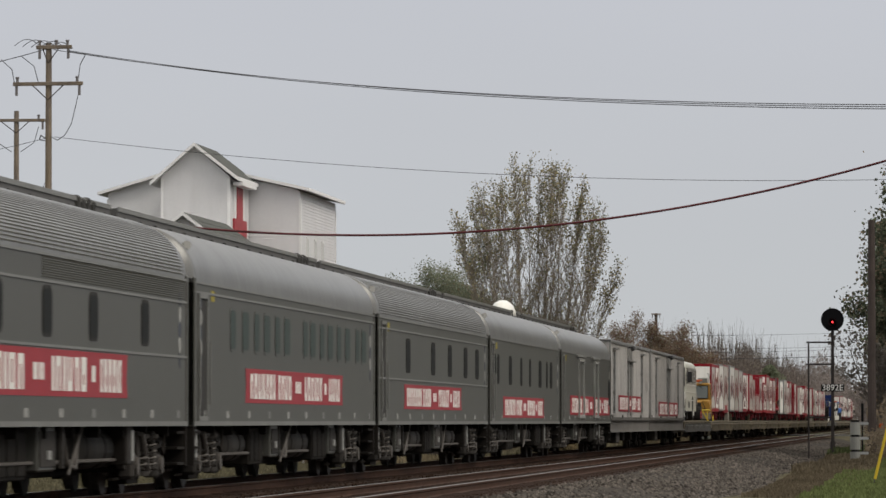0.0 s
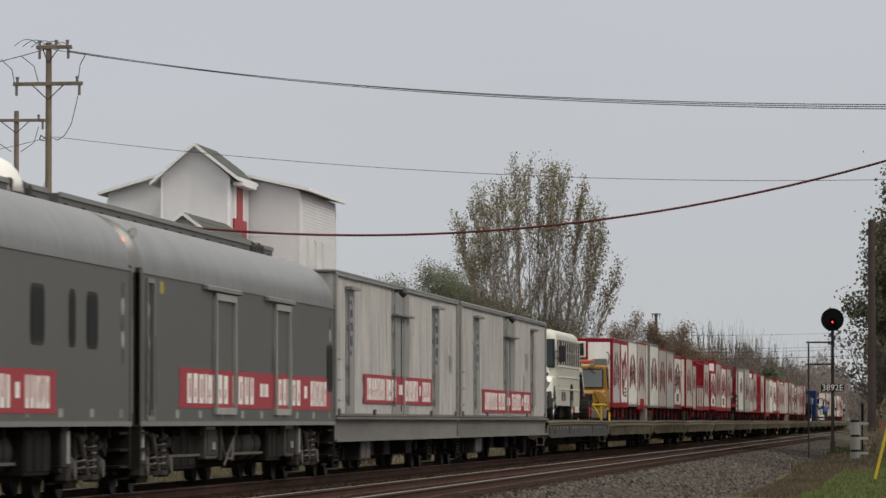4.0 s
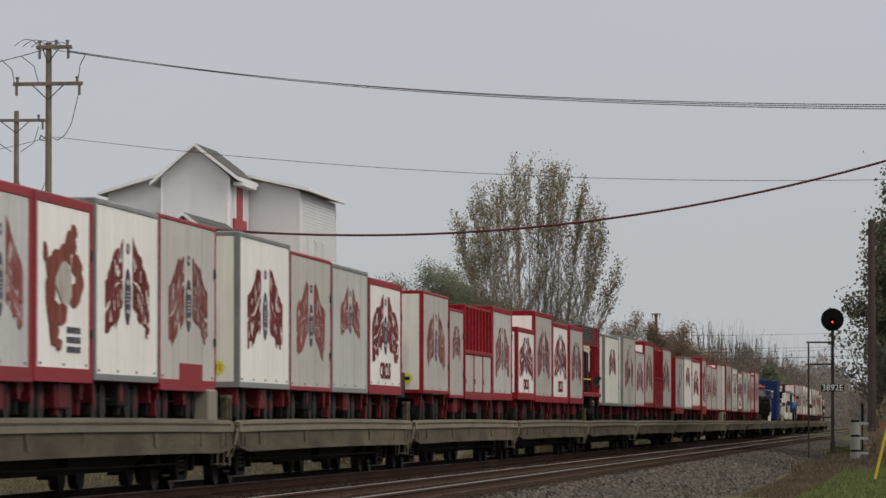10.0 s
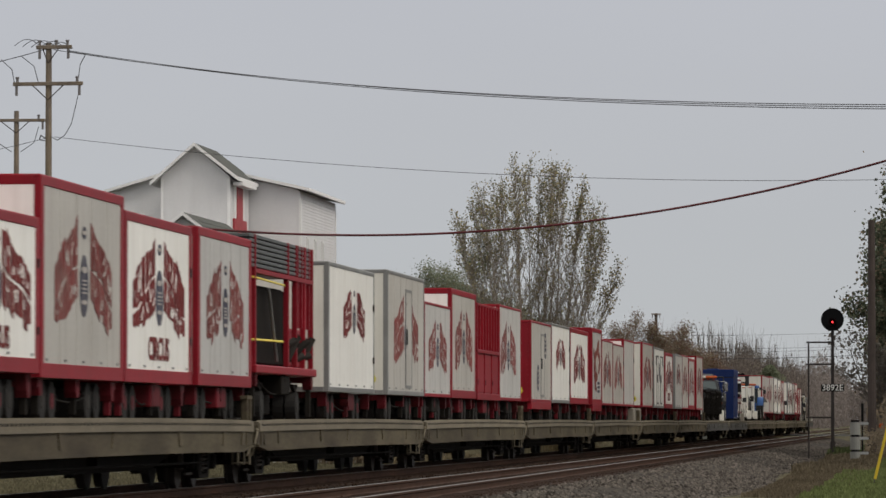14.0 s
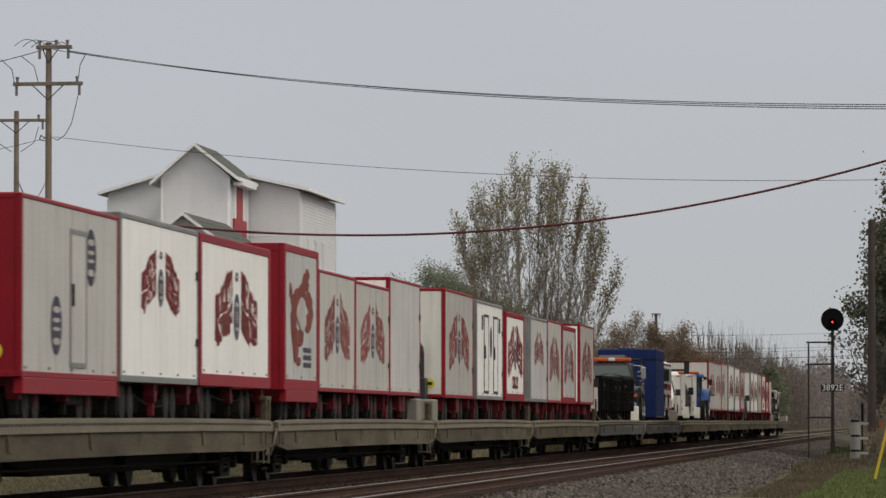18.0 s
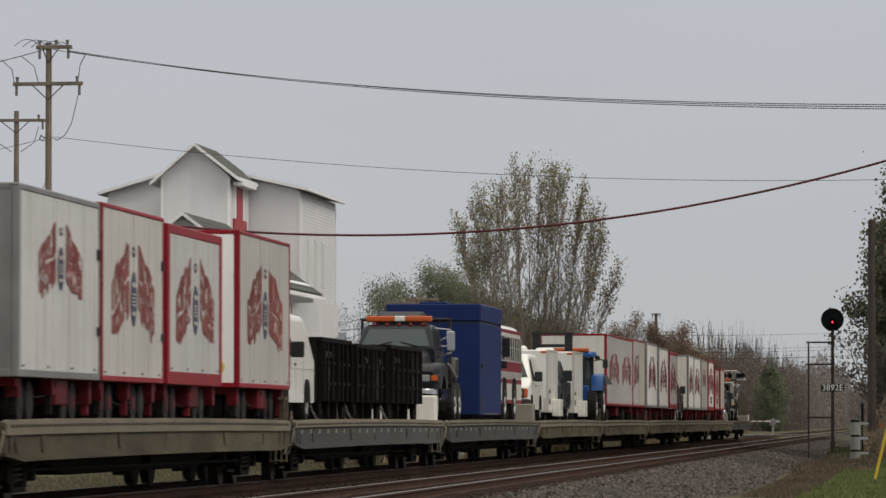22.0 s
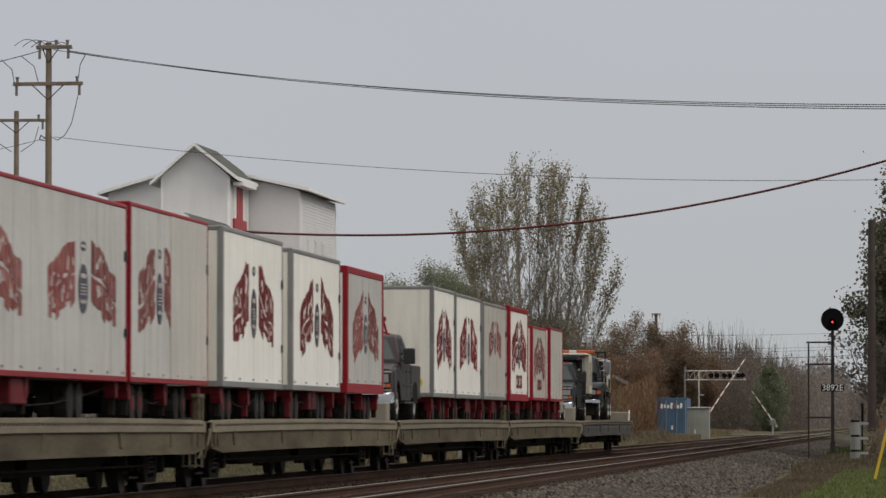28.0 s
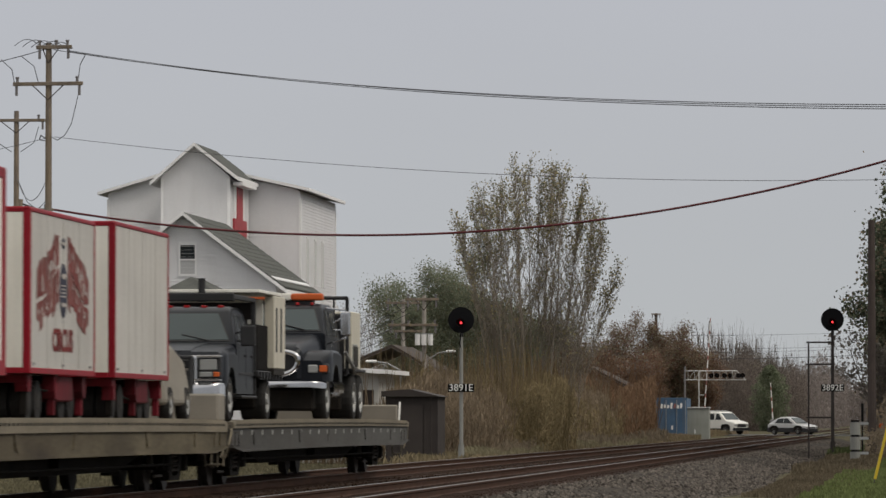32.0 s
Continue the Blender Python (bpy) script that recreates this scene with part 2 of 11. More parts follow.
def box(bm, x0, x1, y0, y1, z0, z1, bev=0.0, seg=1):
    r = bmesh.ops.create_cube(bm, size=1.0)
    vs = r["verts"]
    for v in vs:
        v.co = ((x0 + x1) / 2 + v.co.x * (x1 - x0), (y0 + y1) / 2 + v.co.y * (y1 - y0), (z0 + z1) / 2 + v.co.z * (z1 - z0))
    if bev:
        es = list({e for v in vs for e in v.link_edges})
        bmesh.ops.bevel(bm, geom=es, offset=bev, segments=seg, affect='EDGES', profile=0.6)
    return vs


def B(*a, **k):
    bm = bmesh.new()
    box(bm, *a, **k)
    return bm


def cyl(bm, p0, p1, r0, r1=None, seg=12, caps=True):
    p0, p1 = Vector(p0), Vector(p1)
    d = p1 - p0
    m = Matrix.Translation((p0 + p1) / 2) @ d.to_track_quat('Z', 'Y').to_matrix().to_4x4()
    bmesh.ops.create_cone(bm, cap_ends=caps, segments=seg, radius1=r0, radius2=r0 if r1 is None else r1, depth=d.length, matrix=m)


def C(*a, **k):
    bm = bmesh.new()
    cyl(bm, *a, **k)
    return bm


def prism(bm, pts, axis, a, b):
    """A flat outline pushed from a to b along an axis; the outline's two coordinates are the other axes in order."""
    def co(p, c):
        return {'x': (c, p[0], p[1]), 'y': (p[0], c, p[1]), 'z': (p[0], p[1], c)}[axis]
    lo = [bm.verts.new(co(p, a)) for p in pts]
    hi = [bm.verts.new(co(p, b)) for p in pts]
    fs = [bm.faces.new(lo), bm.faces.new(hi)]
    n = len(pts)
    for i in range(n):
        fs.append(bm.faces.new((lo[i], lo[(i + 1) % n], hi[(i + 1) % n], hi[i])))
    bmesh.ops.recalc_face_normals(bm, faces=fs)
    return lo + hi


def P(*a):
    bm = bmesh.new()
    prism(bm, *a)
    return bm


def tubes(bm, pts, r, seg=6):
    for a, b in zip(pts, pts[1:]):
        cyl(bm, a, b, r, seg=seg)


def pipe(pts, r, seg=6):
    """A bent bar or hose as one continuous tube through points."""
    bm = bmesh.new()
    pts = [Vector(p) for p in pts]
    rings = []
    for i, p in enumerate(pts):
        d = (pts[min(i + 1, len(pts) - 1)] - pts[max(i - 1, 0)]).normalized()
        a = d.cross(Vector((0.31, 0.22, 0.93))).normalized()
        b = d.cross(a)
        rings.append([bm.verts.new(p + (a * math.cos(k * math.tau / seg) + b * math.sin(k * math.tau / seg)) * r) for k in range(seg)])
    for p, q in zip(rings, rings[1:]):
        for k in range(seg):
            bm.faces.new((p[k], p[(k + 1) % seg], q[(k + 1) % seg], q[k]))
    bm.faces.new(rings[0])
    bm.faces.new(rings[-1])
    bmesh.ops.recalc_face_normals(bm, faces=bm.faces[:])
    return bm


def frame_ring(bm, axis_x, y0, y1, z0, z1, w, d):
    """A rectangular ring that stands on a face looking along +x, d deep and w wide."""
    for a in ((y0, y1, z0, z0 + w), (y0, y1, z1 - w, z1), (y0, y0 + w, z0 + w, z1 - w), (y1 - w, y1, z0 + w, z1 - w)):
        box(bm, axis_x - 0.01, axis_x + d, *a)


MOVERS = []          # (thing, distance of its front along the track at 0 s, height)
SPEED = 20.6
TX = -13.03          # centre line of the train's track
DECK = 1.09


def rides(ob, u, z=0.0, dx=0.0):
    ob.matrix_basis = pose(TX + dx, u, z)
    MOVERS.append((ob, u, z, dx))
    return ob


# ---- setting: ground, ballast, tracks, road ----
M_GRAVEL = mat("ballast_gravel", (0.047, 0.041, 0.035), 0.95, spec=0.05, var=0.7, scale=0.35, fine=2.2, bump=1.0)
M_STONE = mat("ballast_stone", (0.080, 0.070, 0.061), 0.9, spec=0.05, var=0.3, scale=2, fine=8, bump=0.4, island=0.7)
M_GRASS = mat("dry_grass", (0.075, 0.068, 0.040), 0.9, spec=0.05, var=0.45, scale=0.25, fine=4, bump=0.6)
M_RAIL_SIDE = mat("rusty_rail", (0.058, 0.032, 0.022), 0.75, spec=0.05, metal=0.2, var=0.25, bump=0.15)
M_RAIL_TOP = mat("polished_rail_head", (0.25, 0.23, 0.21), 0.36, metal=0.9, var=0.1, bump=0.0)
M_TIE = mat("oily_wooden_tie", (0.028, 0.018, 0.014), 0.9, spec=0.05, var=0.35, bump=0.3, island=0.3)
M_RUSTBALLAST = mat("rust_stained_ballast", (0.031, 0.020, 0.0145), 0.95, spec=0.05, var=0.6, scale=0.5, fine=3.0, bump=0.8)
M_ROAD = mat("worn_asphalt", (0.13, 0.13, 0.128), 0.85, var=0.2, scale=0.6, fine=12, bump=0.2)

NX = -8.95           # centre line of the near track


def ground_height(x, y):
    """Flat land a little below the ballast, rising slowly towards the road."""
    far = max(0.0, min(1.0, (y - 320.0) / 60.0))
    h = -0.62 + 0.50 * far
    return h + 0.05 * math.sin(x * 0.7 + y * 0.11) * (1 - far)


bm = bmesh.new()
xs = [-2500, -900, -400, -200, -120, -80, -60, -50, -42, -36, -31, -27, -24, -21, -19, -17.5, -16.6, -15.2, -6.9, -5.6, -5.0, -4.2, -3.4, -2.4, -1.2, 0.4, 3, 8, 16, 40, 100, 300, 900, 2500]
ys = [-2500, -600, -150, -50, -10] + [20 + i * 9 for i in range(66)] + [640, 720, 850, 1100, 1600, 2600, 4500]
vv = [[bm.verts.new((x, y, ground_height(x, y) if abs(x) < 100 and -20 < y < 800 else (-0.12 if y > 350 else -0.62))) for x in xs] for y in ys]
for j in range(len(ys) - 1):
    for i in range(len(xs) - 1):
        bm.faces.new((vv[j][i], vv[j][i + 1], vv[j + 1][i + 1], vv[j + 1][i]))
g = part("ground", bm, M_GRASS, None, smooth=True)
tagged(g, "flat ground of dry autumn grass beside the railway", "ground", kind="structure")

# ballast bed: one shaped embankment under both tracks
bm = bmesh.new()
prof = [(-17.2, -0.70), (-15.4, -0.22), (-14.4, -0.17), (-11.6, -0.17), (-11.0, -0.25), (-10.4, -0.17), (-7.4, -0.17), (-6.6, -0.22), (-4.6, -0.62), (-3.6, -0.72)]
ysb = [-60 + i * 12 for i in range(80)] + [1000, 1090]
rows = []
rb = random.Random(5)
for y in ysb:
    rows.append([bm.verts.new((x + rb.uniform(-0.08, 0.08), y, z + rb.uniform(-0.03, 0.03) * (0 if z < -0.65 else 1))) for x, z in prof])
for a, b in zip(rows, rows[1:]):
    for i in range(len(prof) - 1):
        bm.faces.new((a[i], a[i + 1], b[i + 1], b[i]))
bed = part("ballast_bed", bm, M_GRAVEL, None, smooth=True)
tagged(bed, "grey crushed-stone ballast bed under two tracks", "ballast", kind="structure")

# rust-stained stone between and along the rails
for cx, nm in ((TX, "far"), (NX, "near")):
    bm = bmesh.new()
    box(bm, cx - 1.55, cx + 1.55, -60, 1088, -0.30, -0.155)
    o = part("ballast_strip_" + nm, bm, M_RUSTBALLAST, None)
    tagged(o, "rust-brown stained ballast between the rails", "ballast", kind="structure")

# rails: a web with a foot, and a polished running surface
def rail(cx, nm):
    t = thing("rail_" + nm, "worn steel rail with a bright running surface", "rail", kind="structure")
    bm = bmesh.new()
    prism(bm, [(cx - 0.075, -0.155), (cx + 0.075, -0.155), (cx + 0.012, -0.125), (cx + 0.012, -0.05), (cx + 0.036, -0.035), (cx + 0.036, -0.004),
               (cx - 0.036, -0.004), (cx - 0.036, -0.035), (cx - 0.012, -0.05), (cx - 0.012, -0.125)], 'y', -60, 1088)
    part("rail_web", bm, M_RAIL_SIDE, t)
    part("running_surface", B(cx - 0.033, cx + 0.033, -60, 1088, -0.006, 0.0), M_RAIL_TOP, t, "bright polished rail head")


for i, cx in enumerate((TX - 0.7525, TX + 0.7525, NX - 0.7525, NX + 0.7525)):
    rail(cx, str(i + 1))

# wooden ties, 300 single ones nearest, the far ones joined
tie_thing = thing("tie_row", "weathered wooden ties under the rails", "ties", kind="structure")
tie_me = bpy.data.meshes.new("tie")
bm = bmesh.new()
box(bm, -1.3, 1.3, -0.115, 0.115, -0.30, -0.142, bev=0.01)
bm.to_mesh(tie_me)
bm.free()
tie_me.materials.append(M_TIE)
rb = random.Random(11)
for cx in (TX, NX):
    for i in range(140):
        o = new("tie", tie_me)
        o.parent = tie_thing
        o.matrix_basis = pose(cx + rb.uniform(-0.04, 0.04), 58 + i * 0.53, rb.uniform(-0.004, 0.006), 0, 0, rb.uniform(-0.6, 0.6))
verts, faces = [], []
for cx in (TX, NX):
    for i in range(900):
        y = 58 + 140 * 0.53 + i * 0.53
        b = len(verts)
        for dx, dy, z in ((-1.3, -.115, -.3), (1.3, -.115, -.3), (1.3, .115, -.3), (-1.3, .115, -.3), (-1.3, -.115, -.142), (1.3, -.115, -.142), (1.3, .115, -.142), (-1.3, .115, -.142)):
            verts.append((cx + dx, y + dy, z))
        faces += [tuple(b + k for k in f) for f in ((4, 5, 6, 7), (0, 1, 5, 4), (1, 2, 6, 5), (2, 3, 7, 6), (3, 0, 4, 7))]
me = bpy.data.meshes.new("far_ties")
me.from_pydata(verts, [], faces)
me.materials.append(M_TIE)
o = new("far_ties", me)
o.parent = tie_thing
tagged(o, "rows of wooden ties far along the track", kind="stuff")

# loose ballast stones on the shoulder towards the camera
rs = np.random.RandomState(3)
def stones(name, n, x0, x1, y0, y1, zf, smin, smax, material, label):
    x = rs.uniform(x0, x1, n)
    y = y0 + (y1 - y0) * rs.uniform(0, 1, n) ** 1.3
    s = rs.uniform(smin, smax, n)
    base = np.array([(1, 0, 0), (0, 1, 0), (-1, 0, 0), (0, -1, 0), (0, 0, 0.8), (0, 0, -0.6)])
    fc = np.array([(0, 1, 4), (1, 2, 4), (2, 3, 4), (3, 0, 4), (1, 0, 5), (2, 1, 5), (3, 2, 5), (0, 3, 5)])
    jit = rs.uniform(0.65, 1.25, (n, 6, 3))
    V = base[None] * jit * s[:, None, None]
    a = rs.uniform(0, 6.28, n)
    ca, sa = np.cos(a), np.sin(a)
    X = V[..., 0] * ca[:, None] - V[..., 1] * sa[:, None]
    Y = V[..., 0] * sa[:, None] + V[..., 1] * ca[:, None]
    z = np.array([zf(p) for p in x])
    co = np.stack([X + x[:, None], Y + y[:, None], V[..., 2] + z[:, None]], -1).reshape(-1, 3)
    F = (fc[None] + (np.arange(n) * 6)[:, None, None]).reshape(-1, 3)
    me = bpy.data.meshes.new(name)
    me.from_pydata(co.tolist(), [], F.tolist())
    me.materials.append(material)
    o = new(name, me)
    tagged(o, label, "gravel", kind="stuff")


def bed_z(x):
    return float(np.interp(x, [p[0] for p in prof], [p[1] for p in prof]))


stones("ballast_stones", 26000, -7.4, -3.9, 66, 330, bed_z, 0.022, 0.062, M_STONE, "loose grey crushed stones on the ballast shoulder")
stones("track_stones", 9000, -15.6, -7.4, 75, 300, lambda x: -0.155, 0.02, 0.045, M_RUSTBALLAST, "rust-brown stones between the rails")


# ---- flat car: built once, then copied down the train ----
M_SPRING = mat("dull_spring_steel", (0.080, 0.072, 0.064), 0.6, var=0.2, spec=0.15)


def coil(x, y, z0, z1, r, w, turns=5):
    """A coil spring as one wound bar."""
    bm = bmesh.new()
    n = turns * 8
    rings = []
    for i in range(n + 1):
        a = math.tau * i / 8
        c, s_ = math.cos(a), math.sin(a)
        z = z0 + (z1 - z0) * i / n
        rings.append([bm.verts.new((x + (r + dr) * c, y + (r + dr) * s_, z + dz)) for dr, dz in ((w, 0), (0, w), (-w, 0), (0, -w))])
    for p, q in zip(rings, rings[1:]):
        for k in range(4):
            bm.faces.new((p[k], p[(k + 1) % 4], q[(k + 1) % 4], q[k]))
    bmesh.ops.recalc_face_normals(bm, faces=bm.faces[:])
    return bm


def truck(parent, yc, z=0.0):
    """A four-wheeled railway truck under its car."""
    t = new("truck")
    t.parent = parent
    t.matrix_basis = pose(0, yc, z)
    for s in (-1, 1):
        bm = bmesh.new()
        prism(bm, [(-1.25, 0.38), (-1.05, 0.60), (-0.42, 0.66), (-0.30, 0.24), (0.30, 0.24), (0.42, 0.66), (1.05, 0.60), (1.25, 0.38), (1.05, 0.32), (0.78, 0.48),
                   (0.50, 0.16), (-0.50, 0.16), (-0.78, 0.48), (-1.05, 0.32)], 'x', s * 0.98, s * 1.12)
        part("side_frame", bm, M_UNDER, t)
        for dy in (-0.17, 0.0, 0.17):
            part("spring", coil(s * 1.06, dy, 0.25, 0.62, 0.070, 0.018), M_SPRING, t)
        for dy in (-0.88, 0.88):
            bm = bmesh.new()
            cyl(bm, (s * 0.70, dy, 0.42), (s * 0.82, dy, 0.42), 0.42, seg=20)
            cyl(bm, (s * 0.66, dy, 0.42), (s * 0.70, dy, 0.42), 0.46, seg=20)
            cyl(bm, (s * 0.82, dy, 0.42), (s * 0.90, dy, 0.42), 0.14, seg=12)
            part("wheel", bm, M_WHEEL, t)
            part("axle_box", B(min(s * 0.96, s * 1.18), max(s * 0.96, s * 1.18), dy - 0.14, dy + 0.14, 0.30, 0.56, bev=0.03), M_UNDER, t)
    bm = bmesh.new()
    box(bm, -0.98, 0.98, -0.17, 0.17, 0.32, 0.68)
    for dy in (-0.88, 0.88):
        cyl(bm, (-0.7, dy, 0.42), (0.7, dy, 0.42), 0.08, seg=8)
    part("bolster", bm, M_UNDER, t)
    for dy in (-1.36, 1.36):
        part("brake_beam", B(-0.85, 1.05, dy - 0.05, dy + 0.05, 0.34, 0.42), M_UNDER, t)
        part("brake_hanger", P([(dy - 0.04, 0.30), (dy + 0.05, 0.30), (dy + 0.09 * (1 if dy < 0 else -1), 0.78), (dy - 0.02, 0.78)], 'x', 0.90, 0.97), M_SPRING, t)
    part("brake_rod", C((1.0, -1.3, 0.24), (1.0, 1.3, 0.24), 0.022, seg=6), M_SPRING, t)
    return t


CAR_LEN = 28.28


def flat_car(sill_mat, label):
    t = thing("flat_car", label, "rail car", group="circus train flat cars")
    L = CAR_LEN - 0.75
    bm = bmesh.new()
    box(bm, -1.50, 1.50, 0.0, L, 1.03, 1.075)
    part("deck", bm, M_DECK, t, "dark worn deck planks")
    for s in (-1, 1):
        chain = [0.0, 0.35, 1.2] + [1.2 + (L - 2.4) * i / 12 for i in range(1, 12)] + [L - 1.2, L - 0.35, L]
        bow = lambda y: 0.026 * (1 - ((y - L / 2) / (L / 2)) ** 2) - 0.010
        foot = lambda y: 0.62 + 0.08 * max(0.0, 1 - min(y, L - y) / 1.2) + bow(y)
        bm = bmesh.new()
        a, b = sorted((s * 1.44, s * 1.50))
        prism(bm, [(y, 1.04 + bow(y)) for y in chain] + [(y, foot(y)) for y in reversed(chain)], 'x', a, b)
        a, b = sorted((s * 1.36, s * 1.53))
        prism(bm, [(y, foot(y)) for y in chain] + [(y, foot(y) - 0.035) for y in reversed(chain)], 'x', a, b)
        part("side_sill", bm, sill_mat, t)
        bm = bmesh.new()
        a, b = sorted((s * 1.42, s * 1.535))
        rg_ = random.Random(41 if s > 0 else 42)
        jit = {y: rg_.uniform(-0.006, 0.006) for y in chain}
        drop = lambda y: -0.03 if y in (0.0, L) else 0.0
        band = 0.925 if sill_mat is M_SILL_TAN else 0.985
        prism(bm, [(y, 1.122 + bow(y) + jit[y] + drop(y)) for y in chain] + [(y, band + bow(y)) for y in reversed(chain)], 'x', a, b)
        bmesh.ops.bevel(bm, geom=[e for e in bm.edges if abs(e.verts[0].co.x - e.verts[1].co.x) < 1e-4 and e.verts[0].co.z > 1.075 and e.verts[1].co.z > 1.075], offset=0.022, segments=2, affect='EDGES')
        part("deck_edge", bm, M_LIP, t, "worn beaded deck edge rail")
        # stake pockets and bent patch plates on the side
        bm = bmesh.new()
        for y in (0.55, 1.05, 2.6, 8.8, 13.0, 19.4, 24.2, L - 1.1, L - 0.6):
            y += rg_.uniform(-0.2, 0.2)
            ww, sl = rg_.uniform(0.07, 0.16), rg_.uniform(-0.14, 0.14)
            a, b = sorted((s * 1.495, s * 1.522))
            prism(bm, [(y - ww, 0.70 + bow(y)), (y + ww, 0.70 + bow(y)), (y + ww + sl, 0.92 + bow(y)), (y - ww + sl, 0.92 + bow(y))], 'x', a, b)
        tagged(part("side_plating", bm, sill_mat, t), "bent stake pockets and patch plates", kind="stuff")
        # rub holes and pockets along the edge
        bm = bmesh.new()
        y = 0.3
        while y < L - 0.4:
            a, b = sorted((s * 1.49, s * 1.5385))
            box(bm, a, b, y, y + 0.17, 1.018 + bow(y), 1.058 + bow(y))
            y += 0.30
        tagged(part("lashing_hole_strip", bm, M_UNDER, t), kind="stuff")
        if sill_mat is M_SILL_GREY:
            for k in range(20):
                y = 1.0 + k * 1.32
                part("stencil_mark", P([(y, 0.86), (y + 0.16, 0.86), (y + 0.22, 0.94), (y + 0.06, 0.94)], 'x', *sorted((s * 1.495, s * 1.504))), M_PLATE_PALE, t)
    bm = bmesh.new()
    prism(bm, [(0.4, 1.0), (L - 0.4, 1.0), (L - 0.4, 0.75), (L - 5, 0.62), (L - 8, 0.42), (8, 0.42), (5, 0.62), (0.4, 0.75)], 'x', -0.32, 0.32)
    for k in range(13):
        y = 1.5 + k * (L - 3.0) / 12
        box(bm, -1.44, 1.44, y - 0.05, y + 0.05, 0.72, 1.02)
    part("centre_sill", bm, M_UNDER, t)
    for y0, s in ((0.0, -1), (L, 1)):
        bm = bmesh.new()
        box(bm, -1.5, 1.5, min(y0, y0 - s * 0.08), max(y0, y0 - s * 0.08), 0.66, 1.03)
        part("end_beam", bm, sill_mat, t)
        bm = bmesh.new()
        box(bm, -0.12, 0.12, min(y0, y0 + s * 0.34), max(y0, y0 + s * 0.34), 0.72, 0.92)
        box(bm, -0.18, 0.18, min(y0 + s * 0.22, y0 + s * 0.38), max(y0 + s * 0.22, y0 + s * 0.38), 0.68, 0.98, bev=0.03)
        part("coupler", bm, M_UNDER, t)
        for sx in (-1.36, 1.36):
            bm = bmesh.new()
            tubes(bm, [(sx, y0 + s * 0.03, 0.35), (sx, y0 + s * 0.03, 1.12)], 0.018)
            tubes(bm, [(sx - 0.2, y0 + s * 0.03, 0.35), (sx - 0.2, y0 + s * 0.03, 1.12)], 0.018)
            for z in (0.38, 0.62, 0.86):
                tubes(bm, [(sx - 0.2, y0 + s * 0.03, z), (sx, y0 + s * 0.03, z)], 0.016)
            part("end_ladder", bm, M_LIP, t)
        bm = bmesh.new()
        tubes(bm, [(0.45, y0 + s * 0.05, 0.80), (0.50, y0 + s * 0.16, 0.55), (0.48, y0 + s * 0.30, 0.36), (0.42, y0 + s * 0.40, 0.34)], 0.028)
        part("air_hose", bm, M_SPRING, t)
        if s < 0:
            bm = bmesh.new()
            bmesh.ops.create_cone(bm, cap_ends=True, segments=14, radius1=0.20, radius2=0.20, depth=0.03, matrix=Matrix.Translation((1.05, y0 - 0.10, 0.74)) @ Matrix.Rotation(math.pi / 2, 4, 'X'))
            part("hand_brake", bm, M_SPRING, t)
        bm = bmesh.new()
        tubes(bm, [(1.46, y0 - s * 0.10, 1.02), (1.50, y0 + s * 0.06, 0.92), (1.47, y0 + s * 0.16, 0.70), (1.40, y0 + s * 0.10, 0.50)], 0.020)
        part("side_cable", bm, M_LIP, t)
        part("uncoupling_lever", C((0.2, y0 + s * 0.06, 0.86), (1.42, y0 + s * 0.06, 0.70), 0.016, seg=6), M_LIP, t)
    # under-deck brake gear
    bm = bmesh.new()
    cyl(bm, (0.7, 11.0, 0.62), (0.7, 12.4, 0.62), 0.2, seg=12)
    box(bm, 0.6, 1.1, 14.2, 15.0, 0.42, 0.8)
    tubes(bm, [(1.2, 3.2, 0.45), (1.2, L - 3.2, 0.42)], 0.02)
    part("brake_gear", bm, M_UNDER, t)
    # Added block that darkens the gap below the deck and stops the view through
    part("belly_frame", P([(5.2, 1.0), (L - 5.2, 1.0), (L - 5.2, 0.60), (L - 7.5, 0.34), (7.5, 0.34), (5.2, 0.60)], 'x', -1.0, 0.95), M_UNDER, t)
    truck(t, 3.0)
    truck(t, L - 3.0)
    return t


def bridge_plate(u):
    """The upright post with a hinged crossing plate between two flat cars."""
    t = thing("crossing_plate", "grimy steel crossing plate with uprights between flat cars", "plate", group="crossing plates")
    part("plate", B(-0.9, 1.25, -0.05, 0.62, 0.035, 0.06), M_SILL_GREY, t)
    bm = bmesh.new()
    for y in (0.05, 0.45):
        box(bm, 1.30, 1.42, y, y + 0.12, -0.10, 0.42, bev=0.02)
    box(bm, 1.30, 1.42, 0.0, 0.62, 0.38, 0.44)
    part("upright", bm, M_SILL_TAN, t)
    rides(t, u, DECK)


FLAT0 = 231.6
grey_flat = flat_car(M_SILL_GREY, "long grey steel flat car with worn deck edge")
tan_flat = flat_car(M_SILL_TAN, "long tan rust-streaked steel flat car")
first = {}
for k in range(19):
    src, key = ((grey_flat, 'g') if k in (0, 11, 12, 18) else (tan_flat, 't'))
    if key not in first:
        first[key] = ob = src
    else:
        ob = copy_thing(src, pose(0, 0, 0))
    rides(ob, FLAT0 + k * CAR_LEN)
    if k in (0, 1, 2, 4, 6, 7, 8, 9, 10, 13, 14, 16):
        bridge_plate(FLAT0 + (k + 1) * CAR_LEN - 0.75)


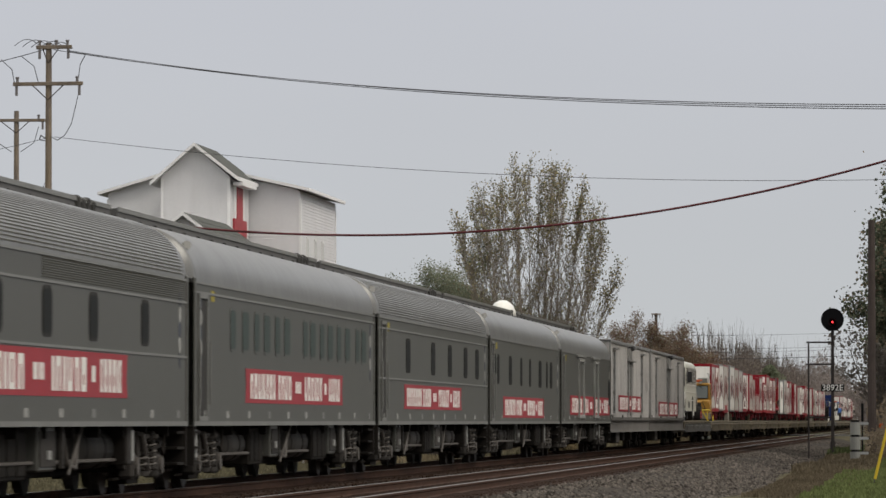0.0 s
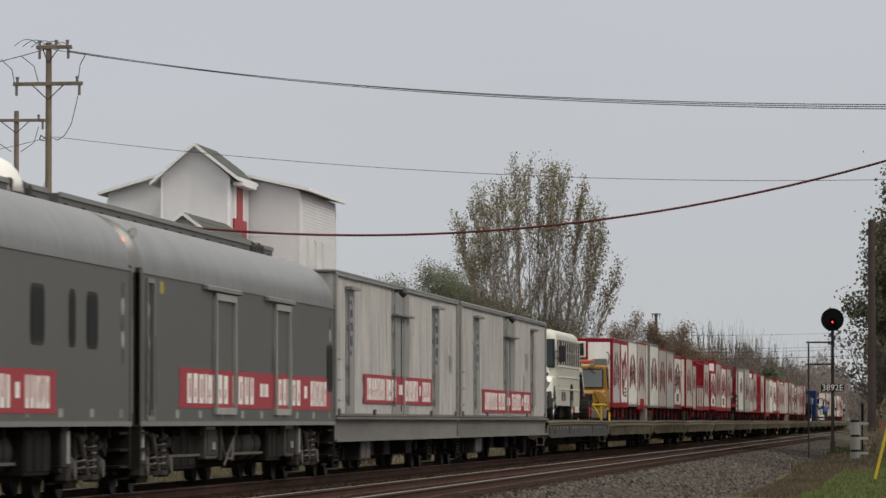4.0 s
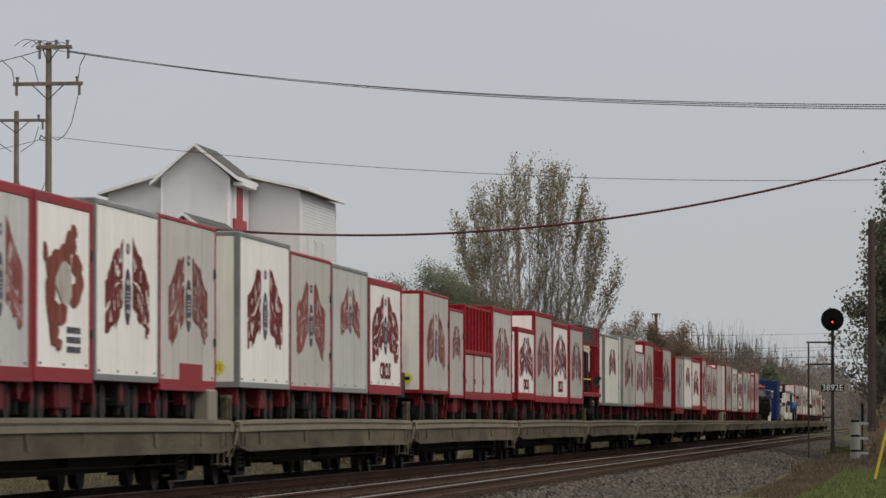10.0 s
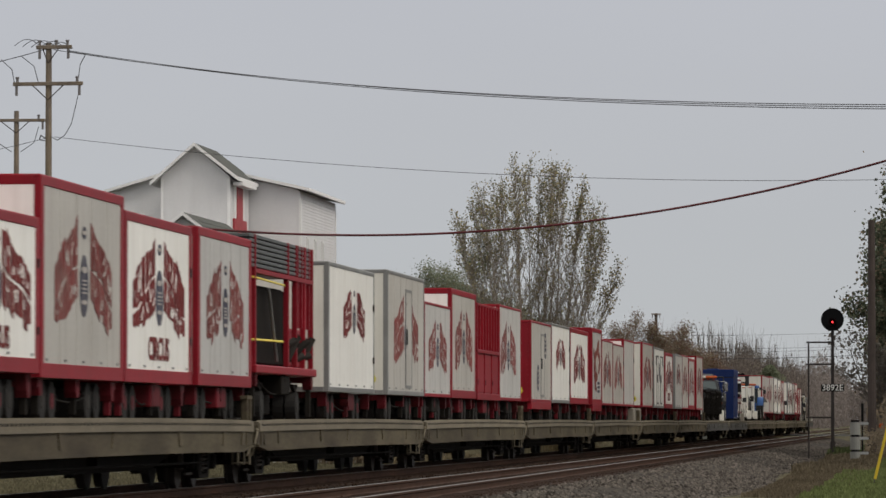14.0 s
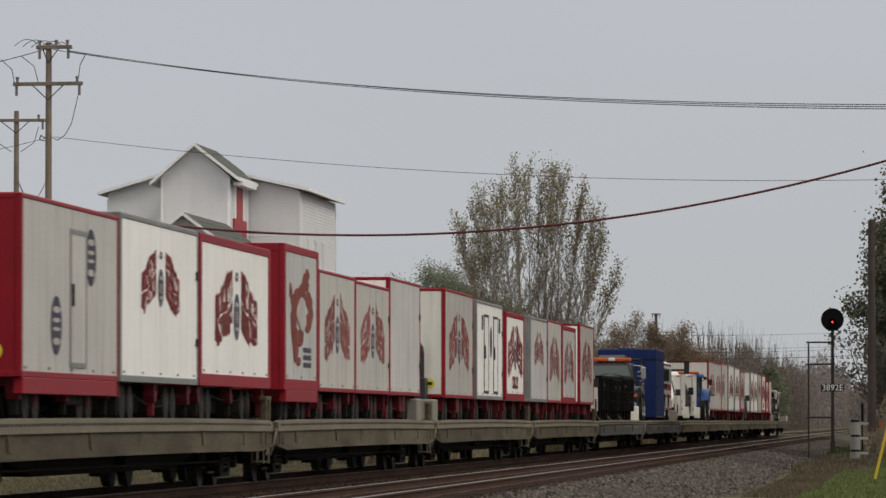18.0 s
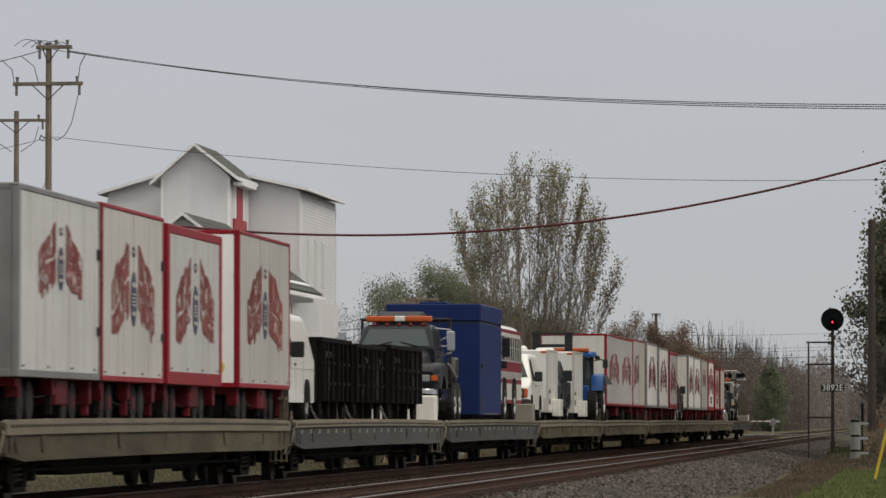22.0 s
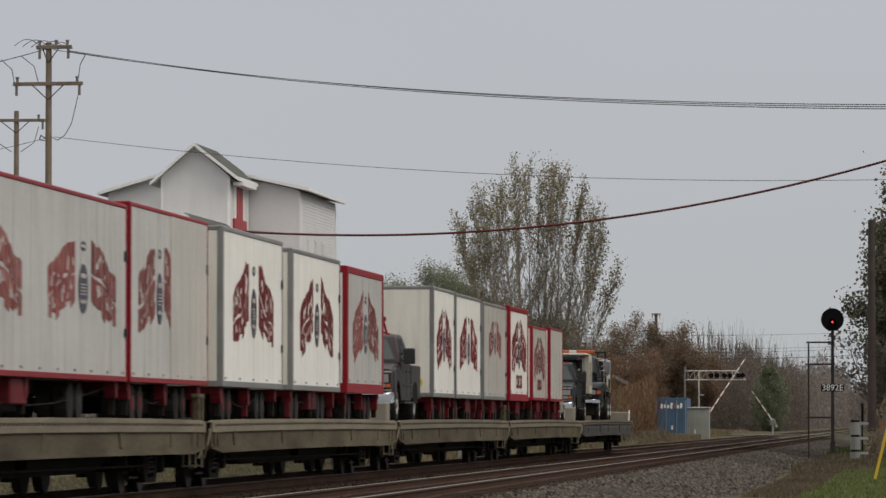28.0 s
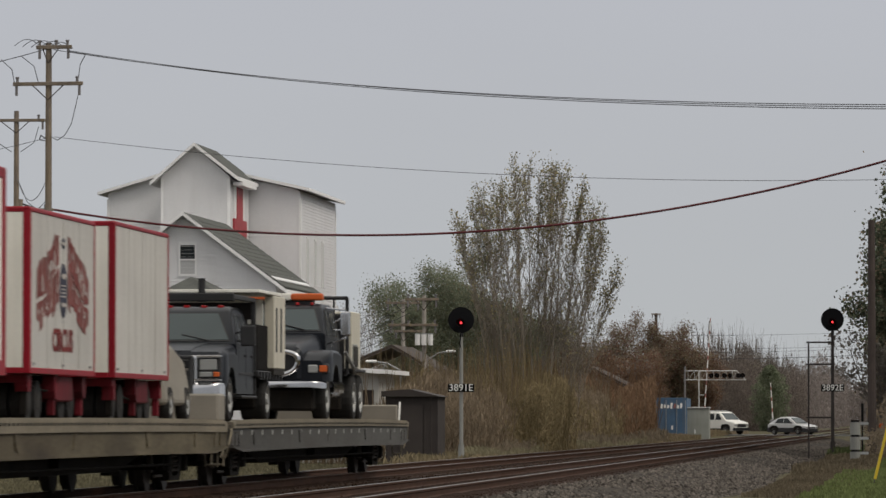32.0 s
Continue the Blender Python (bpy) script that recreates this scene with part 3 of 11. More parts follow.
# ---- circus wagons ----
def ribbon_art(t, yc, zc, w, h, ground, seed=0, block=False):
    """The faded circus emblem: two spread wings of short upright bars in two rows beside an upright oval; plain shapes only."""
    X = 1.2265
    rg = random.Random(seed * 5 + 1)
    inner = rg.uniform(0.075, 0.095) if block else rg.uniform(0.10, 0.13)
    droop = rg.uniform(0.30, 0.40)
    n = 7
    for s, nm in ((-1, "ribbon_left"), (1, "ribbon_right")):
        top = lambda k: 0.48 - 0.40 * k ** 1.15 + 0.028 * math.sin(9 * k + seed)
        mid = lambda k: 0.14 - droop * k + 0.035 * math.sin(6.5 * k + seed * 1.7)
        low = lambda k: -0.16 - 0.30 * k ** 0.9 + (0.10 * (k - 0.8) / 0.2 if k > 0.8 else 0.0)
        pos = lambda k: yc + s * (inner + (0.50 - inner) * k) * w
        bm = bmesh.new()
        for row in (0, 1):
            p = 0.0
            for i in range(n):
                step = (1.0 - p) / (n - i) * rg.uniform(0.8, 1.2) if i < n - 1 else 1.0 - p
                ka, kb = p + step * 0.06, p + step * rg.uniform(0.78, 0.94)
                p += step
                jag, cut = rg.uniform(-0.03, 0.05), rg.uniform(0.004, 0.022)
                lift = rg.uniform(-0.022, 0.022)
                if row == 0:
                    za, zb = (top(ka) + jag, mid(ka) + cut + lift), (top(kb) + jag * 0.3, mid(kb) + cut + lift)
                else:
                    za, zb = (mid(ka) - cut, low(ka) - jag), (mid(kb) - cut, low(kb) - jag * 1.8)
                if za[0] - za[1] < 0.03 or zb[0] - zb[1] < 0.03:
                    continue
                q = [(pos(ka), zc + za[1] * h), (pos(kb), zc + zb[1] * h), (pos(kb), zc + zb[0] * h), (pos(ka), zc + za[0] * h)]
                prism(bm, q, 'x', X, X + 0.004)
        tagged(part(nm, bm, M_ART_RED if ground in (M_WHITE, M_CREAM) else M_ART_FADED, t), "faded dark red ribbon of upright bars", kind="stuff")
        # worn light nicks in the bars
        gaps = bmesh.new()
        for i in range(14):
            k = rg.uniform(0.06, 0.94)
            row = rg.random() < 0.5
            z_a, z_b = (top(k) - 0.04, mid(k) + 0.05) if row else (mid(k) - 0.05, low(k) + 0.04)
            if z_a - z_b < 0.06:
                continue
            f = rg.uniform(0.2, 0.6)
            z0_ = z_b + (z_a - z_b) * rg.uniform(0.0, 1 - f)
            z1_ = z0_ + (z_a - z_b) * f
            d, sl = rg.uniform(0.004, 0.012) * w, rg.uniform(-0.035, 0.035) * w
            prism(gaps, [(pos(k) - d, zc + z0_ * h), (pos(k) + d, zc + z0_ * h), (pos(k) + sl + d * 0.6, zc + z1_ * h), (pos(k) + sl - d * 0.6, zc + z1_ * h)], 'x', X + 0.004, X + 0.007)
        tagged(part("lettering_relief", gaps, ground, t), kind="stuff")

    def ellipse(cz, ry, rz, deep, bm):
        prism(bm, [(yc + ry * w * math.sin(a), zc + (cz + rz * math.cos(a)) * h) for a in [i * math.tau / 18 for i in range(18)]], 'x', X, X + deep)
    bm = bmesh.new()
    ellipse(-0.06, 0.070, 0.27, 0.004, bm)
    ellipse(0.40, 0.036, 0.055, 0.004, bm)
    o = part("oval", bm, M_ART_BLUE, t, "faded blue upright oval")
    bm = bmesh.new()
    for cz, rz in ((0.08, 0.028), (-0.20, 0.022), (0.40, 0.018)):
        ellipse(cz, 0.044, rz, 0.007, bm)
    for k in range(4):
        za = zc + (-0.02 - 0.035 * k) * h
        prism(bm, [(yc - 0.040 * w, za), (yc + 0.040 * w, za), (yc + 0.036 * w, za + 0.014 * h), (yc - 0.036 * w, za + 0.014 * h)], 'x', X, X + 0.007)
    tagged(part("oval_marking", bm, M_ART_PALE, o), kind="stuff")
    if block:
        o = text_part("lettering", "CIRCUS", 0.30 * h, pose(X + 0.002, yc - 0.01 * w, zc - 0.56 * h, 90, 0, 90) @ Matrix.Diagonal((0.40 * w / (1.05 * h), 1, 1, 1)), M_ART_RED, t)
        o.data.offset = 0.014


def figure_art(t, yc, zc, w, h):
    """A faded painted panel of curved orange-brown patches round a pale disc, kept as plain shapes."""
    X = 1.2265

    def blob(bm, cy, cz, ry, rz, deep):
        prism(bm, [(yc + (cy + ry * math.sin(a) * (1 + 0.18 * math.sin(3 * a + cy * 9))) * w, zc + (cz + rz * math.cos(a) * (1 + 0.15 * math.cos(2 * a + cz * 7))) * h) for a in [k * math.tau / 14 for k in range(14)]], 'x', X, X + deep)
    bm = bmesh.new()
    for i, (cy, cz, ry, rz) in enumerate(((-0.26, 0.10, 0.13, 0.09), (-0.14, 0.17, 0.13, 0.08), (0.02, 0.22, 0.14, 0.08), (0.14, 0.32, 0.12, 0.09), (0.20, 0.40, 0.07, 0.06), (0.26, 0.16, 0.12, 0.08), (0.32, 0.04, 0.09, 0.10), (0.22, -0.06, 0.12, 0.08),
                                          (-0.30, -0.06, 0.10, 0.12), (-0.24, -0.20, 0.13, 0.09), (-0.06, -0.20, 0.13, 0.08), (-0.22, -0.34, 0.09, 0.10), (-0.12, -0.42, 0.07, 0.05), (-0.40, 0.22, 0.04, 0.07))):
        blob(bm, cy, cz, ry, rz, 0.004 + 0.0006 * i)
    tagged(part("painted_shape", bm, M_ART_TAN, t), "faded orange-brown painted shapes", kind="stuff")
    bm = bmesh.new()
    blob(bm, 0.0, 0.02, 0.17, 0.14, 0.014)
    part("pale_disc", bm, M_ART_PALE, t, "pale worn disc")
    bm = bmesh.new()
    for z in (-0.33, -0.40, -0.47):
        for k in range(5):
            y = 0.06 + k * 0.062
            prism(bm, [(yc + y * w, zc + z * h), (yc + (y + 0.045) * w, zc + z * h), (yc + (y + 0.045) * w, zc + (z + 0.045) * h), (yc + y * w, zc + (z + 0.045) * h)], 'x', X, X + 0.004)
    tagged(part("lettering", bm, M_ART_BLUE, t), kind="stuff")


def text_part(name, body, size, m, material, parent):
    cu = bpy.data.curves.new(name, 'FONT')
    cu.body, cu.size, cu.extrude = body, size, 0.002
    cu.align_x, cu.align_y = 'CENTER', 'CENTER'
    cu.materials.append(material)
    o = new(name, cu)
    o.parent = parent
    o.matrix_basis = m
    return o


def running_gear(t, L, zb, wheels, legs, seed):
    """Low chassis, twin wheels, red end bolsters and folded outrigger legs under a wagon body."""
    rg = random.Random(seed)
    for s in (-1, 1):
        part("chassis_rail", B(s * 0.55 - 0.06, s * 0.55 + 0.06, 0.1, L - 0.1, zb - 0.20, zb), M_UNDER, t)
    for k in range(3):
        y = 0.3 + k * (L - 0.6) / 2
        part("crossmember", B(-1.15, 1.15, y - 0.05, y + 0.05, zb - 0.12, zb - 0.004), M_UNDER if k == 1 else M_REDDIRTY, t)
    # Added dark box, keeps daylight from showing under the body
    part("belly_box", B(-0.7, 0.7, L * 0.33, L * 0.64, 0.12, zb - 0.21, bev=0.03), M_UNDER, t)
    y0, y1 = L * rg.uniform(0.05, 0.25), L * rg.uniform(0.6, 0.95)
    dip = rg.uniform(0.10, 0.28)
    part("hanging_hose", pipe([(1.04, y0 + (y1 - y0) * i / 6, zb - 0.10 - dip * math.sin(math.pi * i / 6)) for i in range(7)], 0.016, 5), M_UNDER, t)
    axles = [L * 0.16, L * 0.16 + 0.72, L * 0.80 - 0.72, L * 0.80] if wheels > 4 else [L * 0.2, L * 0.78]
    for y in axles:
        for s in (-1, 1):
            for k, (a, b) in enumerate(((0.62, 0.82), (0.86, 1.06))):
                bm = bmesh.new()
                cyl(bm, (s * a, y, 0.275), (s * b, y, 0.275), 0.275, seg=16)
                w = part("wheel", bm, M_TYRE, t)
                if k:
                    part("rim", C((s * 1.0, y, 0.275), (s * 1.068, y, 0.275), 0.14, 0.11, seg=12), M_EQUIP if rg.random() < 0.6 else M_REDDIRTY, w)
        part("axle", C((-0.9, y, 0.275), (0.9, y, 0.275), 0.05, seg=8), M_UNDER, t)
        part("leaf_spring", P([(y - 0.34, zb - 0.20), (y, zb - 0.30), (y + 0.34, zb - 0.20), (y + 0.34, zb - 0.15), (y, zb - 0.24), (y - 0.34, zb - 0.15)], 'x', 0.96, 1.03), M_UNDER, t)
    for i in range(legs - 1):
        y = 0.40 + (L - 0.8) * i / max(1, legs - 2) + rg.uniform(-0.12, 0.12)
        hh, ww = rg.uniform(0.22, 0.34), rg.uniform(0.09, 0.17)
        bm = bmesh.new()
        prism(bm, [(y - ww, zb - 0.002), (y + ww, zb - 0.002), (y + ww * 0.85, zb - hh * 0.7), (y + 0.08, zb - hh), (y - 0.08, zb - hh), (y - ww * 0.85, zb - hh * 0.7)], 'x', 0.98, 1.15)
        o = part("outrigger", bm, M_REDDIRTY, t, "dirty red folded outrigger bracket")
        part("outrigger_leg", B(1.02, 1.12, y - 0.055, y + 0.055, 0.08, zb - hh + 0.02, bev=0.012), M_REDDIRTY if rg.random() < 0.5 else M_UNDER, o)
    if rg.random() < 0.6:
        y = L * rg.uniform(0.42, 0.52)
        part("tool_box", B(0.78, 1.14, y, y + rg.uniform(0.9, 1.3), zb - 0.36, zb - 0.01, bev=0.02), M_REDDIRTY if rg.random() < 0.6 else M_UNDER, t)


def wagon(u, L, top, bot=1.67, side="W", trim="grey", front="pale", art="P", block=False, disc=None, ac=False, seed=0, yshift=0.0, wheels=8, ribs=True, low_red=False, duct=False, doors=0):
    mats = {"W": M_WHITE, "A": M_AGED, "S": M_SILVER, "C": M_CREAM, "R": M_RED}
    words = {"W": "bright white", "A": "dull grey-white", "S": "worn silver-white", "C": "cream", "R": "all-red"}
    tw = {"red": "thick red frame", "thin": "thin red edging", "grey": "grey metal edging"}[trim]
    lab = "%s wagon, %s%s" % (words[side], tw, {"P": ", faded red emblem", "p": ", small faded red emblem", "A": ", faded orange shapes", "PP": ", two faded red emblems", "half": ", half-hidden red emblem", "ovals": ", two faded blue ovals"}.get(art, ", plain sides"))
    t = thing("circus_wagon", lab, "wagon", group="circus wagons on flat cars")
    z0, z1 = bot - DECK, top - DECK
    rg = random.Random(seed * 7 + 3)
    m = mats[side]
    hw = 1.225
    part("body", B(-hw + 0.02, hw - 0.004, 0.02, L - 0.02, z0 + 0.02, z1 - 0.02, bev=0.015), m, t)
    part("roof", B(-hw - 0.005, hw + 0.005, -0.005, L + 0.005, z1 - 0.03, z1 + 0.015, bev=0.012), M_GREYFRAME if trim == "grey" else M_RED, t)
    fw, tr, br = {"red": (0.24, 0.13, 0.20), "thin": (0.09, 0.05, 0.08), "grey": (0.13, 0.07, 0.10)}[trim]
    fm = M_GREYFRAME if trim == "grey" else M_RED
    for y0, y1 in ((0.0, fw), (L - fw * (1.0 if trim == "red" else 0.5), L)):
        for s in (-1, 1):
            a, b = sorted((s * (hw - 0.09), s * (hw + 0.012)))
            part("corner_post", B(a, b, y0, y1, z0, z1, bev=0.01), fm, t)
    for s in (-1, 1):
        a, b = sorted((s * (hw - 0.06), s * (hw + 0.010)))
        part("top_rail", B(a, b, fw, L - fw * 0.5, z1 - tr, z1, bev=0.008), fm, t)
        part("bottom_rail", B(a, b, fw, L - fw * 0.5, z0, z0 + br, bev=0.008), fm, t)
    part("front_top_rail", B(-hw + 0.09, hw - 0.09, -0.01, 0.05, z1 - max(tr, 0.06), z1, bev=0.008), fm, t)
    part("front_bottom_rail", B(-hw + 0.09, hw - 0.09, -0.01, 0.05, z0, z0 + br, bev=0.008), fm, t)
    fmat = {"pale": M_CREAM, "white": M_WHITE, "red": M_RED, "grey": M_GREYFRAME}[front]
    part("front_panel", B(-hw + 0.09, hw - 0.09, -0.004, 0.03, z0 + br, z1 - max(tr, 0.06)), fmat, t)
    # upright seams, and small lashing rings low on the side
    if ribs and art != "none_smooth":
        bm = bmesh.new()
        n = max(3, int(L / 1.22))
        for i in range(1, n):
            y = fw + (L - 1.5 * fw) * i / n
            box(bm, hw - 0.01, hw + 0.0005, y - 0.006, y + 0.006, z0 + br, z1 - tr)
        tagged(part("panel_seams", bm, m, t), kind="stuff")
    bm = bmesh.new()
    for i in range(max(3, int(L / 1.3))):
        y = fw + 0.25 + (L - 2 * fw - 0.5) * i / max(1, int(L / 1.3) - 1)
        box(bm, hw - 0.01, hw + 0.012, y - 0.05, y + 0.05, z0 + br + 0.03, z0 + br + 0.065)
    tagged(part("lashing_rings", bm, M_GREYFRAME, t), kind="stuff")
    h = z1 - z0
    yc = fw * 0.6 + (L - fw) * 0.5 + yshift
    zc = z0 + h * 0.52 - (0.0 if not block else -0.10)
    if art == "P":
        ribbon_art(t, yc, zc, min(L * (0.80 if block else 0.70), 5.2), h * (0.64 if block else 0.60), m, seed, block)
    elif art == "p":
        ribbon_art(t, yc, z0 + h * 0.62, min(L * 0.54, 3.8), h * 0.44, m, seed)
    elif art == "PP":
        ribbon_art(t, L * 0.28, zc, L * 0.36, h * 0.50, m, seed)
        ribbon_art(t, L * 0.76, zc, L * 0.36, h * 0.50, m, seed)
    elif art == "half":
        ribbon_art(t, L * 0.36, zc, L * 0.52, h * 0.56, m, seed)
        part("grey_sheet", B(hw - 0.01, hw + 0.008, L * 0.5, L - fw, z0 + br, z1 - tr), M_AGED, t, "dull weathered sheet over half the side")
    elif art == "ovals":
        for k, (fy, fz) in enumerate(((0.34, 0.30), (0.70, 0.72))):
            bm = bmesh.new()
            prism(bm, [(L * fy + 0.055 * L * math.sin(a), z0 + h * (fz + 0.17 * math.cos(a))) for a in [i * math.tau / 16 for i in range(16)]], 'x', 1.2265, 1.2305)
            o = part("oval", bm, M_ART_BLUE, t, "faded blue upright oval")
            bm = bmesh.new()
            for q, rz in ((0.09, 0.02), (0.03, 0.014), (-0.02, 0.012), (-0.09, 0.022)):
                prism(bm, [(L * fy + 0.036 * L * math.sin(a), z0 + h * (fz + q + rz * math.cos(a))) for a in [i * math.tau / 10 for i in range(10)]], 'x', 1.2265, 1.2325)
            tagged(part("oval_marking", bm, M_ART_PALE, o), kind="stuff")
    elif art == "A":
        figure_art(t, yc, zc, L * 0.80, h * 0.76)
    if doors > 1:
        bm = bmesh.new()
        prism(bm, [(L * 0.545 + 0.04 * L * math.sin(a), z0 + h * (0.60 + 0.16 * math.cos(a))) for a in [i * math.tau / 16 for i in range(16)]], 'x', 1.2265, 1.2305)
        part("oval", bm, M_ART_BLUE, t, "faded blue upright oval")
        for fy in (0.20, 0.86):
            part("vent", B(hw - 0.005, hw + 0.012, L * fy, L * fy + 0.30, z1 - 0.75, z1 - 0.35, bev=0.01), M_BLACK, t)
    for k in range(doors):
        y = L * (0.28 + 0.36 * k) if doors > 1 else L * 0.48
        bm = bmesh.new()
        frame_ring(bm, hw, y, y + L * 0.17, z0 + 0.16, z1 - 0.32, 0.07, 0.012)
        d = part("door_frame", bm, M_BLACK if doors > 1 else M_GREYFRAME, t)
        part("door", B(hw - 0.01, hw + 0.006, y + 0.07, y + L * 0.17 - 0.07, z0 + 0.23, z1 - 0.39), m, t)
        part("door_handle", B(hw, hw + 0.04, y + 0.12, y + 0.17, z0 + h * 0.42, z0 + h * 0.55), M_BLACK, t)
    if low_red:
        if low_red is True:
            part("skirt", B(hw - 0.02, hw + 0.014, L * 0.35, L * 0.75, z0 - 0.02, z0 + 0.34, bev=0.01), M_RED, t)
        part("tow_plate", B(hw - 0.12, hw + 0.012, fw, L - fw, z0 - (0.22 if low_red == 2 else 0.10), z0, bev=0.01), M_RED, t)
    if disc is not None:
        bm = bmesh.new()
        cyl(bm, (0.86, -0.012, z0 + 0.34), (0.86, -0.004, z0 + 0.34), 0.120, seg=20)
        d = part("number_disc", bm, M_YELLOW_DISC, t, "round yellow number disc")
        if disc:
            text_part("number", disc, 0.15, pose(0.86, -0.016, z0 + 0.34, 90), M_BLACK, d)
        else:
            part("number_bar", B(0.80, 0.92, -0.016, -0.013, z0 + 0.30, z0 + 0.38), M_BLACK, d)
    if ac:
        bm = bmesh.new()
        for a in ((-0.52, 0.32, z1 - 0.76, z1 - 0.70), (-0.52, 0.32, z1 - 0.10, z1 - 0.03), (-0.52, -0.44, z1 - 0.70, z1 - 0.10), (0.24, 0.32, z1 - 0.70, z1 - 0.10)):
            box(bm, a[0], a[1], -0.06, 0.0, a[2], a[3])
        part("unit_frame", bm, M_RED, t)
        u_ = part("cooling_unit", B(-0.44, 0.24, -0.10, 0.0, z1 - 0.70, z1 - 0.10, bev=0.02), M_CREAM, t)
        bm = bmesh.new()
        box(bm, -0.37, 0.17, -0.112, -0.098, z1 - 0.63, z1 - 0.17)
        part("grille", bm, M_BLACK, u_)
        part("grille_panel", B(-0.34, 0.14, -0.124, -0.108, z1 - 0.34, z1 - 0.19, bev=0.008), M_EQUIP, u_)
        for k in range(13):
            part("slat", B(-0.34 + k * 0.038, -0.328 + k * 0.038, -0.122, -0.108, z1 - 0.61, z1 - 0.36), M_EQUIP, u_)
        part("electric_box", B(0.50, 1.02, -0.30, -0.01, z0 + 0.95, z0 + 1.80, bev=0.015), M_GREYBOX, t, "grey electric box")
        part("conduit", pipe([(1.06, -0.1, z0 + 1.6), (1.12, -0.12, z0 + 1.8), (1.10, -0.10, z0 + 2.0), (1.02, -0.04, z0 + 2.05)], 0.022), M_GREYBOX, t)
        bm = bmesh.new()
        for i in range(5):
            tubes(bm, [(0.56 + i * 0.09, -0.16, z0 + 0.96), (0.55 + i * 0.09, -0.17, z0 + 0.42)], 0.018)
        part("hanging_cables", bm, M_BLACK, t)
    if duct:
        bm = bmesh.new()
        tubes(bm, [(0.70, -0.42, z0 + 0.15), (0.70, -0.42, z0 + 1.12), (0.66, -0.40, z0 + 1.24), (0.56, -0.38, z0 + 1.29), (0.20, -0.34, z0 + 1.29)], 0.070, seg=10)
        box(bm, 0.30, 0.82, -0.75, -0.1, z0 - 0.12, z0 + 0.48, bev=0.03)
        part("black_duct", bm, M_BLACK, t, "black exhaust duct on a pump box")
    if rg.random() < 0.55:
        part("hinge_strap", B(hw, hw + 0.03, L - 0.20, L - 0.10, z0 + h * 0.25, z0 + h * 0.30), M_BLACK, t)
        part("door_clasp", B(hw, hw + 0.03, L - 0.20, L - 0.10, z0 + h * 0.68, z0 + h * 0.74), M_BLACK, t)
    running_gear(t, L, z0, wheels, 4, seed)
    rides(t, u, DECK)
    return t


# front distance, length, top, and look of each wagon, from the head of the train
wagon(266.0, 4.6, 4.15, side="S", trim="red", front="white", ac=True, seed=1, bot=1.60)
wagon(270.7, 4.6, 4.15, side="W", trim="red", art="A", seed=2, bot=1.62)
wagon(275.5, 5.8, 4.25, side="W", trim="grey", seed=3)
wagon(281.4, 6.0, 4.27, side="A", trim="thin", seed=4, low_red=True)
wagon(290.2, 6.7, 4.33, side="W", trim="grey", disc="31", seed=5)
wagon(297.0, 6.2, 4.23, side="A", trim="thin", seed=6)
wagon(303.4, 6.2, 4.20, side="S", trim="grey", art="p", seed=7)
wagon(309.8, 6.5, 4.11, side="W", trim="red", block=True, seed=8)
wagon(321.0, 6.1, 4.12, side="A", trim="thin", disc="", seed=9, bot=1.75, duct=True)
wagon(327.3, 3.7, 3.86, side="A", trim="thin", art="p", seed=10, wheels=4)
wagon(339.3, 6.2, 4.18, side="S", trim="red", seed=12)
wagon(347.4, 6.1, 3.78, side="W", trim="red", front="white", block=True, seed=13, bot=1.72)
wagon(353.6, 6.8, 4.37, side="A", trim="red", front="white", seed=14)
wagon(360.5, 6.6, 4.18, side="W", trim="red", block=True, seed=15)
wagon(367.8, 6.3, 4.23, side="S", trim="red", seed=16)
wagon(385.2, 8.0, 4.22, side="W", trim="grey", art="p", front="pale", seed=17, yshift=0.4)
wagon(395.8, 7.8, 4.38, side="A", trim="grey", disc="", doors=1, seed=18)
wagon(403.7, 6.3, 3.88, side="S", trim="thin", front="white", seed=19)
wagon(410.2, 6.6, 4.36, side="A", trim="red", front="white", seed=20)
wagon(423.8, 7.1, 4.28, side="S", trim="thin", seed=21, yshift=-0.6)
wagon(434.6, 7.7, 4.06, side="A", trim="thin", art="ovals", front="red", disc="12", doors=1, seed=22, low_red=2)
wagon(442.5, 7.7, 4.14, side="W", trim="grey", art="p", seed=23)
wagon(450.4, 8.6, 4.14, side="W", trim="red", seed=24)
wagon(460.9, 5.1, 4.34, side="S", trim="red", art="A", seed=25, low_red=2, front="red")
wagon(466.1, 6.0, 4.02, side="A", trim="thin", seed=26)
wagon(472.2, 6.4, 3.97, side="A", trim="thin", seed=27)
wagon(478.7, 6.4, 4.23, side="S", trim="thin", art="none", front="white", seed=28)
wagon(491.0, 7.4, 4.31, side="A", trim="thin", disc="", seed=29, duct=True)
wagon(499.4, 7.8, 4.24, side="W", trim="grey", art="none", doors=2, seed=30)
wagon(508.3, 6.2, 4.13, side="W", trim="red", block=True, seed=31)
wagon(516.8, 6.3, 4.18, side="S", trim="grey", art="p", front="grey", seed=32)
wagon(523.3, 5.7, 4.21, side="A", trim="thin", seed=33)
wagon(529.4, 5.9, 4.15, side="S", trim="red", disc=None, seed=34)
wagon(537.4, 6.7, 4.35, side="A", trim="thin", front="white", disc="", seed=35)
wagon(633.5, 15.6, 4.26, side="S", trim="thin", art="PP", disc="", seed=36)
wagon(649.4, 7.9, 4.33, side="S", trim="thin", art="half", seed=37)
